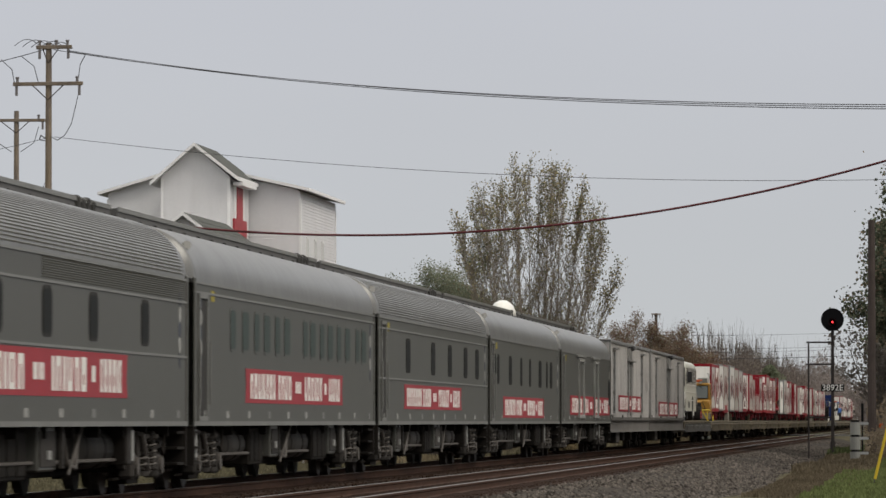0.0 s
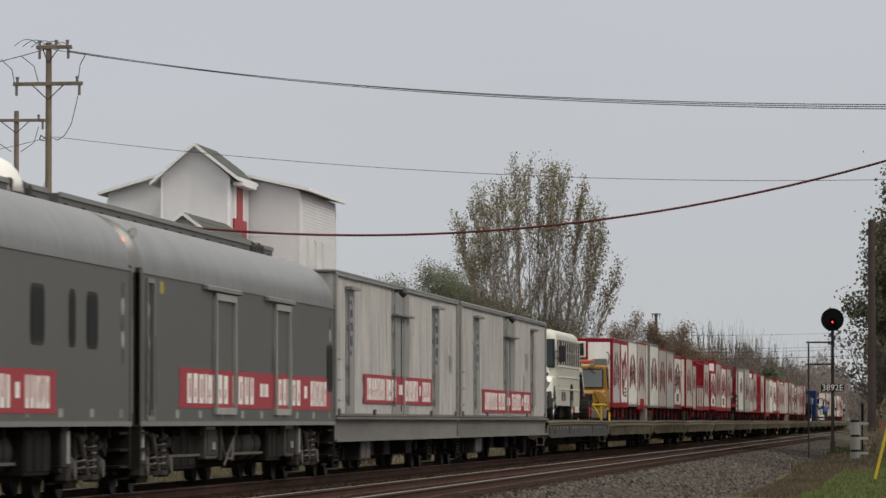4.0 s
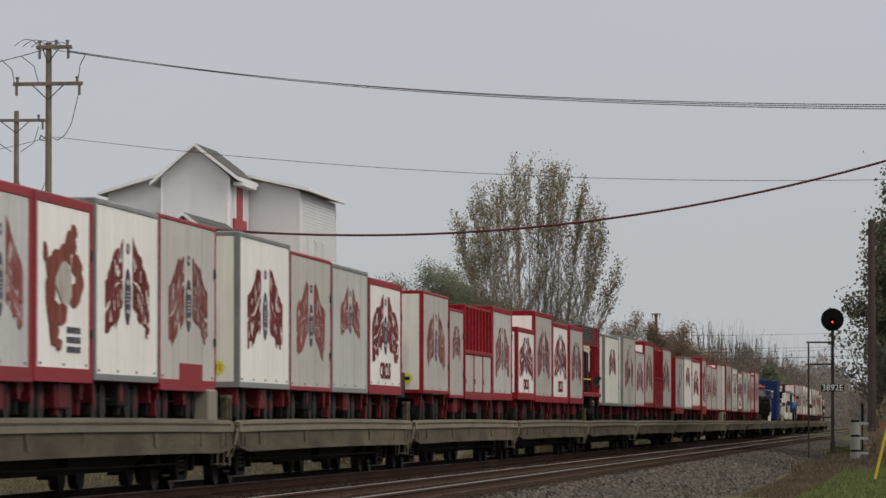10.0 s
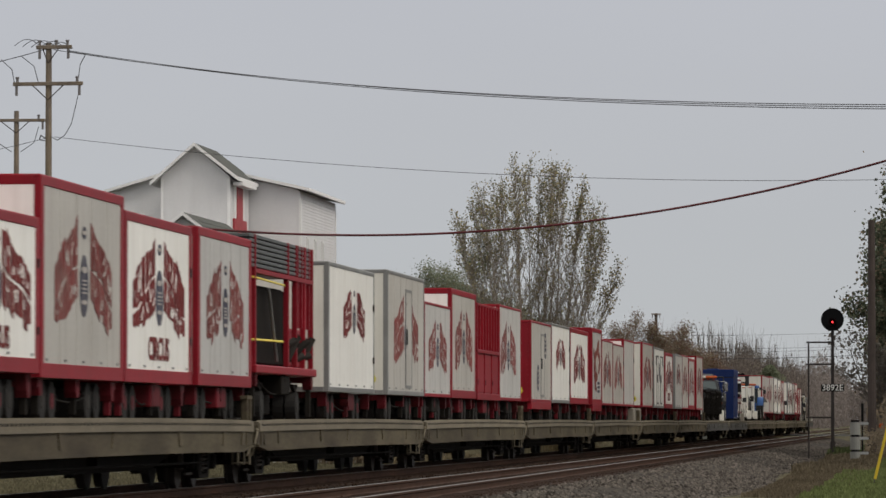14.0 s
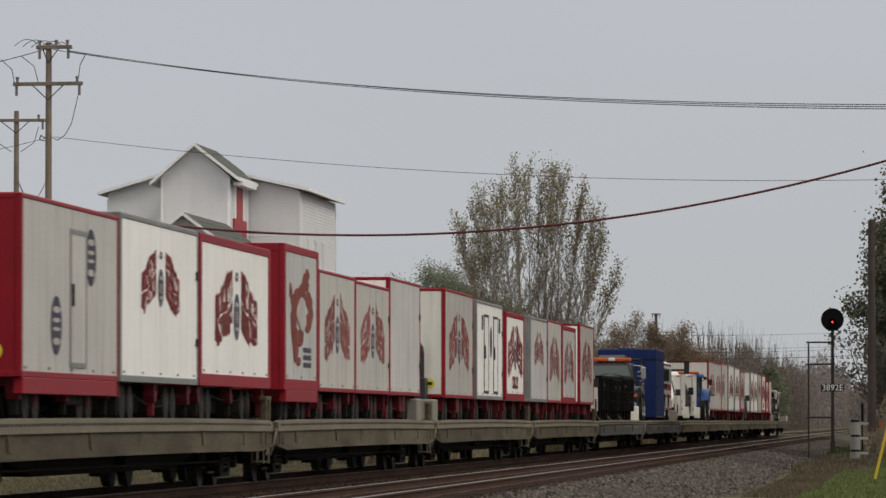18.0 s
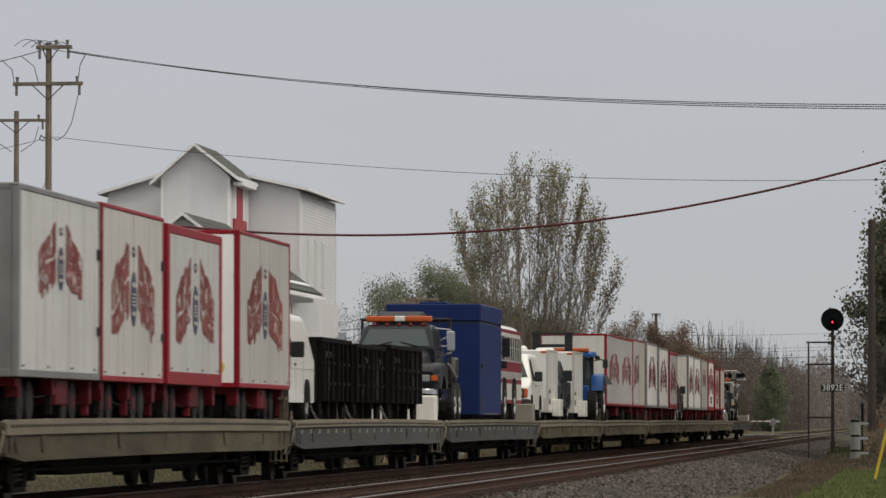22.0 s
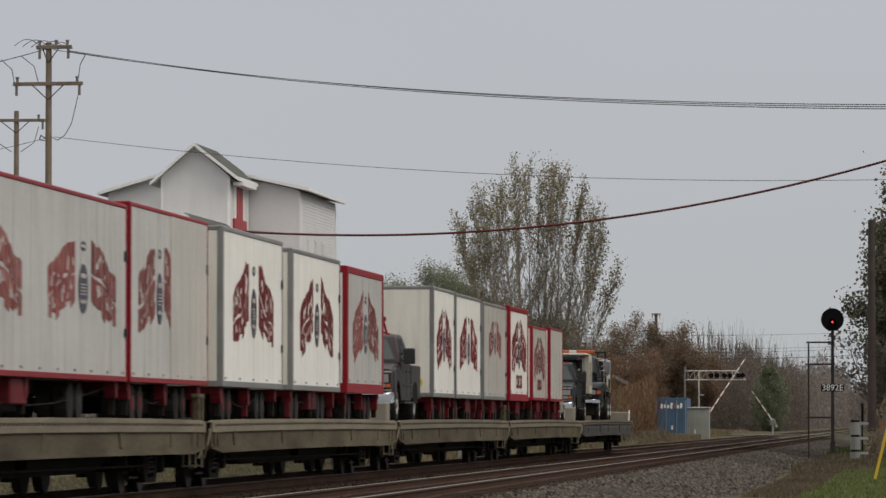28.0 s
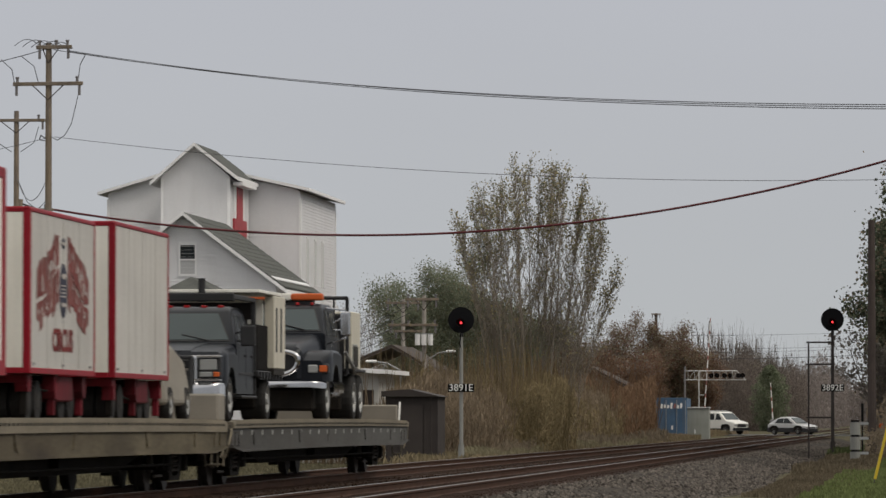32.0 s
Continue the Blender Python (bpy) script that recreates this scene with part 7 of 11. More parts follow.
def work_truck(u, label, rear, dx):
    """A big bonneted work truck with a chrome grille ring and an orange beacon bar."""
    t = thing("work_truck", label, "truck", group="vehicles on flat cars")
    top, hw, belt = 2.42, 0.98, 1.74
    sh = Shell(2 * hw, belt, top, 0.14)
    part("hood", loft([(0.04, -0.64, 0.64, 0.86, 1.40, 0.10, 0.0), (0.12, -0.74, 0.74, 0.86, 1.49, 0.14, 0.03), (0.45, -0.80, 0.80, 1.0, 1.58, 0.18, 0.05), (1.1, -0.86, 0.86, 1.0, 1.68, 0.20, 0.05), (1.7, -0.92, 0.92, 0.9, 1.76, 0.20, 0.05), (2.05, -0.95, 0.95, 0.8, 1.80, 0.18, 0.05)], 1.2, 5, 34), M_NAVY, t, smooth=True)
    part("cab", loft([(1.88, -hw, hw, 0.70, 1.80, 0.06, 0.0), (2.40, -hw, hw, 0.70, 2.32, 0.09, 0.13), (2.54, -hw, hw, 0.70, 2.39, 0.11, 0.14), (2.8, -hw, hw, 0.70, top, 0.11, 0.14), (4.05, -hw, hw, 0.70, top, 0.11, 0.14), (4.24, -hw, hw, 0.70, 2.34, 0.11, 0.13), (4.32, -hw, hw, 0.70, 2.0, 0.06, 0.05)], belt, 4, 30), M_NAVY, t, smooth=True)
    part("windshield_seal", sh.across(1.915, 1.835, 2.39, 2.305, 0.07, 0.010, 0.15), M_BLACK, t)
    part("windshield", sh.across(1.94, 1.86, 2.37, 2.285, 0.10, 0.018, 0.18), M_WINDSHIELD, t)
    for pts in (((2.16, 1.72), (3.02, 1.72), (3.02, 2.30), (2.56, 2.30)), ((3.12, 1.72), (3.95, 1.72), (3.88, 2.30), (3.12, 2.30))):
        part("window_seal", sh.side(list(pts), out=0.004), M_BLACK, t)
        cy, cz = sum(p[0] for p in pts) / 4, sum(p[1] for p in pts) / 4
        part("side_window", sh.side([(cy + (y - cy) * 0.90, cz + (z - cz) * 0.88) for y, z in pts], out=0.010), M_GLASS, t)
    # chrome ring round a barred centre with two dark side lobes
    n = 28
    bm = bmesh.new()
    rings = []
    for wide, high, y in ((0.70, 0.30, 0.10), (0.70, 0.30, -0.05), (0.66, 0.265, -0.08), (0.59, 0.20, -0.05), (0.59, 0.20, 0.05)):
        rings.append([bm.verts.new(((wide + 0.10 * math.sin(a)) * math.copysign(abs(math.cos(a)) ** 0.72, math.cos(a)), y, 1.16 + high * math.copysign(abs(math.sin(a)) ** 0.72, math.sin(a)))) for a in [i * math.tau / n for i in range(n)]])
    for p, q in zip(rings, rings[1:]):
        for i in range(n):
            bm.faces.new((p[i], p[(i + 1) % n], q[(i + 1) % n], q[i]))
    bmesh.ops.recalc_face_normals(bm, faces=bm.faces[:])
    g = part("grille_ring", bm, M_CHROME, t, "wide chrome grille surround", smooth=True)
    part("grille", B(-0.60, 0.60, -0.01, 0.1, 0.98, 1.36, bev=0.02), M_BLACK, g)
    for x in (-0.36, 0.36):
        part("grille_post", B(x - 0.03, x + 0.03, -0.06, 0.02, 0.97, 1.36, bev=0.01), M_CHROME, g)
    for k in range(5):
        part("grille_bar", B(-0.34, 0.34, -0.05, 0.0, 1.0 + k * 0.075, 1.035 + k * 0.075, bev=0.008), M_CHROME, g)
    for s in (-1, 1):
        fender(t, s, 0.10, 2.10, 1.10, 0.62, 0.58, 1.30, 1.44, M_NAVY, 0.80, 0.22)
        h = part("headlamp_frame", B(min(s * 0.82, s * 1.26), max(s * 0.82, s * 1.26), 0.10, 0.36, 0.95, 1.16, bev=0.03), M_BLACK, t)
        part("headlamp", B(min(s * 0.84, s * 1.05), max(s * 0.84, s * 1.05), 0.08, 0.24, 0.97, 1.14, bev=0.025), M_LAMP, h)
        part("indicator", B(min(s * 1.06, s * 1.25), max(s * 1.06, s * 1.25), 0.09, 0.34, 0.97, 1.14, bev=0.03), M_AMBER, h, "amber indicator")
        road_wheel(t, s * 1.12, 1.1, 0.50, 0.28)
        for y in (5.4, 6.6):
            road_wheel(t, s * 1.16, y, 0.50, 0.5)
        part("cab_step", B(min(s * 0.9, s * 1.1), max(s * 0.9, s * 1.1), 2.15, 3.3, 0.52, 0.58, bev=0.01), M_CHROME, t)
        part("exhaust", C((s * 0.80, 4.55, 0.8), (s * 0.80, 4.55, 2.2), 0.06, seg=10), M_CHROME, t)
    part("valance", loft([(0.10, -0.92, 0.92, 0.80, 0.98, 0.03, 0), (0.24, -1.16, 1.16, 0.80, 0.98, 0.03, 0), (0.5, -1.18, 1.18, 0.82, 1.0, 0.03, 0)]), M_NAVY, t)
    part("bumper", loft([(-0.14, -0.92, 0.92, 0.68, 0.80, 0.04, 0), (-0.04, -1.12, 1.12, 0.66, 0.80, 0.04, 0), (0.30, -1.20, 1.20, 0.66, 0.80, 0.04, 0)], sharp=50), M_CHROME, t, "chrome bumper", smooth=True)
    mirror(t, 1.22, 2.02, 1.74, 0.20, 0.50, True)
    mirror(t, -1.50, 2.02, 1.74, 0.20, 0.50, True)
    bm = bmesh.new()
    for s in (-1, 1):
        tubes(bm, [(s * 0.92, 2.45, 2.32), (s * 1.38, 2.05, 2.27), (s * 1.38, 2.05, 1.70), (s * 0.98, 2.2, 1.58)], 0.020)
    part("mirror_bracket", bm, M_CHROME, t)
    for k, (x0, x1, m) in enumerate(((-0.82, -0.12, M_AMBER), (-0.12, 0.16, M_CREAM), (0.16, 0.82, M_AMBER))):
        part("beacon_lens" if k == 1 else "beacon_bar", B(x0, x1, 2.72, 3.02, top + 0.07, top + 0.215, bev=0.045, seg=3), m, t, "pale centre lens" if k == 1 else "orange beacon bar")
    part("beacon_mount", B(-0.60, 0.60, 2.80, 2.94, top - 0.01, top + 0.075), M_BLACK, t)
    rack = part("headache_rack", C((-1.12, 4.5, top + 0.16), (1.12, 4.5, top + 0.16), 0.04, seg=8), M_BLACK, t)
    for x in (-1.12, 1.12):
        part("rack_post", pipe([(x, 4.5, 1.0), (x, 4.5, top + 0.13), (x, 4.47, top + 0.16), (x, 4.3, top + 0.16)], 0.038), M_BLACK, rack)
    for k in range(5):
        part("rack_bar", C((-0.84 + k * 0.42, 4.5, 1.2), (-0.84 + k * 0.42, 4.5, top + 0.16), 0.022, seg=6), M_BLACK, rack)
    for i in range(5):
        part("cab_lamp", B(-0.61 + i * 0.3, -0.54 + i * 0.3, 2.52, 2.62, top - 0.04, top + 0.025, bev=0.015), M_REDLENS, t)
    bm = bmesh.new()
    for s_ in (-1, 1):
        tubes(bm, [(s_ * 0.55, 1.90, 1.87), (s_ * 0.10, 2.02, 1.98)], 0.014)
    part("wiper", bm, M_BLACK, t)
    for yy in (2.02, 3.07, 4.0):
        part("door_seam", B(hw - 0.01, hw + 0.004, yy, yy + 0.014, 0.78, 1.70), M_BLACK, t)
    part("door_handle", B(hw, hw + 0.03, 2.80, 2.96, 1.52, 1.56, bev=0.008), M_CHROME, t)
    part("fuel_tank", C((0.85, 2.5, 0.68), (0.85, 4.2, 0.68), 0.25, seg=16), M_CHROME, t, smooth=False)
    part("chassis", B(-0.5, 0.5, 0.4, 7.0, 0.55, 0.85), M_UNDER, t)
    # Added dark block at axle height, stops the view through under the bumper
    part("front_axle", B(-0.95, 0.95, 0.14, 1.8, 0.22, 0.66, bev=0.04), M_UNDER, t)
    part("rear_axle", B(-0.95, 0.95, 4.8, 6.9, 0.22, 0.72, bev=0.04), M_UNDER, t)
    part("tank_body", loft([(4.65, -1.08, 1.04, 0.95, 2.25 if rear else 1.50, 0.10, 0), (6.9, -1.08, 1.04, 0.95, 2.25 if rear else 1.50, 0.10, 0)]), M_BLACK, t)
    lk = part("side_locker", B(1.04, 1.22, 4.75, 5.6, 1.10, 1.62, bev=0.02), M_GREYBOX, t)
    part("locker_lid", B(1.22, 1.232, 4.80, 5.55, 1.15, 1.57, bev=0.005), M_EQUIP, lk)
    if rear:
        tl = part("tall_locker", B(0.62, 1.20, 4.7, 6.2, 1.10, 2.30, bev=0.02), M_BEIGEBOX, t, "cream tall locker")
        part("locker_opening", B(0.66, 0.86, 4.68, 4.71, 1.55, 2.15, bev=0.02), M_BLACK, tl)
        part("deck_board", B(-1.15, 1.24, 4.60, 6.9, 1.04, 1.10, bev=0.01), M_BLACK, t)
    else:
        part("roof_net", loft([(2.95, -0.5, 0.5, top + 0.10, top + 0.22, 0.08, 0), (3.4, -0.6, 0.6, top + 0.02, top + 0.34, 0.10, 0), (4.2, -0.6, 0.6, top + 0.02, top + 0.26, 0.10, 0)]), M_BLACK, t)
    bm = bmesh.new()
    tubes(bm, [(1.10, 4.3, 1.45), (1.24, 4.5, 1.16), (1.22, 4.9, 1.0), (1.10, 5.2, 1.05)], 0.040)
    part("hose", bm, M_GREYFRAME, t)
    rides(t, u, DECK, dx)


work_truck(574.1, "dark navy work truck with chrome grille and orange beacon bar", False, -0.27)
work_truck(758.1, "dark navy service truck with cream locker and orange beacons", True, -0.30)


def plain_box_thing(name, label, cat, u, x0, x1, L, h, material, z0=0.0, bev=0.03):
    t = thing(name, label, cat)
    part("box", B(x0, x1, 0, L, z0, h, bev=bev), material, t)
    rides(t, u, DECK)
    return t


ob = plain_box_thing("ballast_box", "pale weathered box in front of the truck", "box", 572.1, -1.1, 1.12, 0.62, 0.62, M_CREAM)
ob = plain_box_thing("ballast_box", "stained pale box below the pickup bumper", "box", 686.2, -1.0, 1.0, 0.6, 0.42, M_PALEBOX)
ob = plain_box_thing("ballast_box", "stained pale box at the end of the deck", "box", 741.4, -1.1, 1.16, 0.8, 0.46, M_PALEBOX)
ob = plain_box_thing("ballast_box", "stained tan box between the bus and the van", "box", 600.1, 0.1, 1.22, 0.8, 0.52, M_PALEBOX)
ob = plain_box_thing("end_board", "pale board across the end of the last flat car", "board", 767.0, -1.4, 1.40, 0.16, 0.36, M_PALEBOX)
part("end_rail", C((1.42, 0.0, -0.35), (1.42, 0.35, 0.42), 0.025, seg=6), M_STENCIL, ob)
for u in (286.2, 483.9, 487.6):
    ob = plain_box_thing("chock_box", "pale block standing on the flat car deck", "box", u, 0.75, 1.3, 0.95, 0.52, M_PALEBOX)


def blue_box(u):
    t = thing("blue_container", "tall deep-blue steel box with a lipped lid", "container", group="vehicles on flat cars")
    L = 6.4
    part("body", B(-1.22, 1.22, 0, L, 0.16, 2.58, bev=0.03), M_BLUE, t)
    part("lid", B(-1.24, 1.24, -0.02, L + 0.02, 2.60, 3.06, bev=0.03), M_BLUE, t)
    part("lid_joint", B(-1.21, 1.21, 0.01, L - 0.01, 2.56, 2.62), M_BLACK, t)
    part("latch", B(1.21, 1.27, 0.35, 0.6, 1.4, 1.5), M_BLACK, t)
    part("hatch", B(1.20, 1.235, 0.35, 0.8, 0.3, 0.62, bev=0.01), M_BLACK, t)
    part("roof_hatch", B(-0.4, 0.3, 0.4, 1.6, 3.06, 3.12, bev=0.02), M_BLUE, t)
    bm = bmesh.new()
    for i in range(9):
        box(bm, 1.21, 1.235, 1.0 + i * 0.55, 1.08 + i * 0.55, 0.18, 0.22)
    tagged(part("bottom_lug_row", bm, M_PLATE_PALE, t), kind="stuff")
    part("skid", B(-1.0, 1.0, 0.1, L - 0.1, 0.0, 0.16), M_UNDER, t)
    rides(t, u, DECK, 0.08)


blue_box(582.0)


def dumpster(u, L, h):
    t = thing("steel_bin", "open black steel bin with ribbed sides on a low frame", "bin", group="black steel bins")
    rg = random.Random(int(u))
    bm = bmesh.new()
    for x0, x1, y0, y1 in ((-1.1, -1.05, 0, L), (1.05, 1.1, 0, L), (-1.05, 1.05, 0, 0.05), (-1.05, 1.05, L - 0.05, L)):
        box(bm, x0, x1, y0, y1, 0.40, h)
    box(bm, -1.05, 1.05, 0.05, L - 0.05, 0.40, 0.46)
    part("bin_shell", bm, M_BIN, t)
    part("rim", B(1.04, 1.16, -0.04, L + 0.04, h - 0.06, h + 0.03, bev=0.01), M_BIN, t)
    part("rim", B(-1.16, 1.04, -0.05, 0.05, h - 0.06, h + 0.03, bev=0.01), M_BIN, t)
    part("rim", B(-1.16, -1.04, 0.05, L + 0.04, h - 0.06, h + 0.03, bev=0.01), M_BIN, t)
    for i in range(7):
        y = 0.05 + i * (L - 0.22) / 6
        part("rib", B(1.09, 1.16 + rg.uniform(0, 0.05), y, y + 0.10, 0.40, h - 0.06), M_BIN, t)
    for i in range(4):
        x = -1.02 + i * 0.66
        part("rib", B(x, x + 0.09, -0.09, 0.0, 0.40, h - 0.06), M_BIN, t)
    for z in (0.72, 1.12):
        part("side_band", B(1.09, 1.14, 0, L, z, z + 0.06), M_BIN, t)
        part("end_band", B(-1.05, 1.05, -0.06, 0.0, z, z + 0.06), M_BIN, t)
    for i in range(3):
        x = rg.uniform(-0.8, 0.8)
        part("end_patch", B(x, x + rg.uniform(0.15, 0.35), -0.012, 0.0, 0.5, rg.uniform(0.8, 1.3)), M_EQUIP, t)
    for i in range(5):
        y = rg.uniform(0.2, L - 0.4)
        part("side_patch", B(1.10, 1.106, y, y + rg.uniform(0.3, 0.8), rg.uniform(0.45, 0.8), rg.uniform(0.9, 1.3)), M_EQUIP, t)
    for i in range(2):
        y = rg.uniform(0.3, L - 0.3)
        bm = bmesh.new()
        tubes(bm, [(1.16, y, h - 0.25), (1.20, y, h - 0.28), (1.20, y, h - 0.34), (1.17, y, h - 0.36)], 0.014)
        part("hook", bm, M_SPRING, t)
    bm = bmesh.new()
    for k in range(8):
        a, b = Vector((0.9, -0.12, 0.42)), Vector((1.25, -0.9, 0.02))
        q0, q1 = a.lerp(b, k / 8) - Vector((0, 0, 0.12 * math.sin(math.pi * k / 8))), a.lerp(b, (k + 0.85) / 8) - Vector((0, 0, 0.12 * math.sin(math.pi * (k + 0.85) / 8)))
        tubes(bm, [q0, q1], 0.028 if k % 2 else 0.020)
    part("chain", bm, M_SPRING, t, "slack lashing chain")
    bm = bmesh.new()
    box(bm, -0.9, 0.9, 0.2, L - 0.2, 0.28, 0.40)
    tubes(bm, [(1.0, 0.2, 0.38), (1.05, 0.8, 0.05)], 0.04)
    tubes(bm, [(1.0, L - 0.3, 0.38), (1.05, L - 0.8, 0.05)], 0.04)
    part("low_frame", bm, M_UNDER, t)
    for i in range(4):
        y = 0.3 + i * (L - 0.8) / 3
        part("leg", P([(y, 0.40), (y + 0.26, 0.40), (y + 0.18, 0.04), (y + 0.08, 0.04)], 'x', 0.92, 1.06), M_BIN, t)
    for y in (L * 0.3, L * 0.7):
        for s in (-1, 1):
            road_wheel(t, s * 0.95, y, 0.2, 0.2, M_UNDER)
    rides(t, u, DECK)


dumpster(549.6, 5.0, 1.62)
dumpster(555.4, 5.6, 1.58)
dumpster(562.0, 6.6, 1.66)


def trailer(u, L, h, label):
    t = thing("box_trailer", label, "trailer", group="white box trailers")
    part("body", loft([(0.0, -0.98, 0.98, 0.30, h - 0.03, 0.06, 0), (0.05, -1.04, 1.04, 0.28, h, 0.06, 0), (L, -1.05, 1.05, 0.28, h, 0.06, 0)], sharp=30), M_CARWHITE, t, smooth=True)
    part("nose_guard", B(-1.0, 1.0, -0.015, 0.02, 0.30, 0.74), M_SILVER, t)
    for s in (-1, 1):
        a, b = sorted((s * 0.97, s * 1.055))
        part("corner_trim", B(a, b, -0.008, 0.07, 0.28, h + 0.005, bev=0.01), M_AGED, t)
        a, b = sorted((s * 1.04, s * 1.065))
        part("roof_trim", B(a, b, 0.05, L, h - 0.05, h + 0.012, bev=0.006), M_AGED, t)
        part("base_trim", B(a, b, 0.05, L, 0.28, 0.36, bev=0.006), M_AGED, t)
        road_wheel(t, s * 1.24, L * 0.42 + 0.65, 0.33, 0.2)
        part("marker", B(min(s * 0.80, s * 0.98), max(s * 0.80, s * 0.98), -0.02, 0.03, h - 0.10, h - 0.04, bev=0.01), M_AMBER, t)
    bm = bmesh.new()
    for k in range(1, int(L / 0.8)):
        box(bm, 1.045, 1.054, k * 0.8, k * 0.8 + 0.03, 0.36, h - 0.05)
    tagged(part("panel_seams", bm, M_CARWHITE, t), kind="stuff")
    part("fender", B(1.04, 1.29, L * 0.42 - 0.05, L * 0.42 + 1.25, 0.16, 0.70, bev=0.02), M_CARWHITE, t)
    part("roof_vent", loft([(L * 0.3, -0.34, 0.24, h, h + 0.06, 0.05, 0), (L * 0.3 + 0.2, -0.36, 0.26, h, h + 0.15, 0.08, 0), (L * 0.3 + 0.65, -0.36, 0.26, h, h + 0.10, 0.08, 0)]), M_CARWHITE, t, smooth=True)
    part("side_vent", C((1.05, 0.35, 0.62), (1.075, 0.35, 0.62), 0.09, seg=14), M_BLACK, t)
    bm = bmesh.new()
    for k in range(3):
        box(bm, 1.05, 1.056, 0.28 + k * 0.16, 0.38 + k * 0.16, 0.88, 1.0)
    tagged(part("lettering", bm, M_BLACK, t), kind="stuff")
    part("drawbar", B(-0.08, 0.08, -1.0, 0.0, 0.34, 0.42), M_BLACK, t)
    part("jack", C((0.12, -0.6, 0.0), (0.12, -0.6, 0.75), 0.035, seg=8), M_BLACK, t)
    rides(t, u, DECK)


trailer(608.4, 3.8, 2.24, "white enclosed box trailer with silver nose guard")
trailer(619.6, 4.0, 2.34, "white enclosed box trailer with a roof vent")


def forklift(u):
    t = thing("forklift", "black forklift mast and cage behind a trailer", "forklift", group="vehicles on flat cars")
    bm = bmesh.new()
    for x in (-0.55, 0.55):
        box(bm, x - 0.13, x + 0.13, 0.0, 0.26, 0.1, 3.0)
    box(bm, -0.64, 0.64, 0.0, 0.22, 2.55, 2.66)
    box(bm, -0.72, 0.72, -0.04, 0.16, 2.98, 3.06)
    part("mast", bm, M_BLACK, t)
    part("body", B(-0.6, 0.6, 0.3, 2.0, 0.2, 1.15, bev=0.06), M_BLACK, t)
    bm = bmesh.new()
    for x in (-0.5, 0.5):
        for y in (0.5, 1.7):
            tubes(bm, [(x, y, 1.1), (x, y, 2.1)], 0.04)
    box(bm, -0.55, 0.55, 0.45, 1.75, 2.08, 2.14)
    part("guard", bm, M_BLACK, t)
    for s in (-1, 1):
        road_wheel(t, s * 0.6, 0.5, 0.3, 0.2)
        road_wheel(t, s * 0.6, 1.7, 0.25, 0.2)
    rides(t, u, DECK, -0.02)


forklift(624.0)


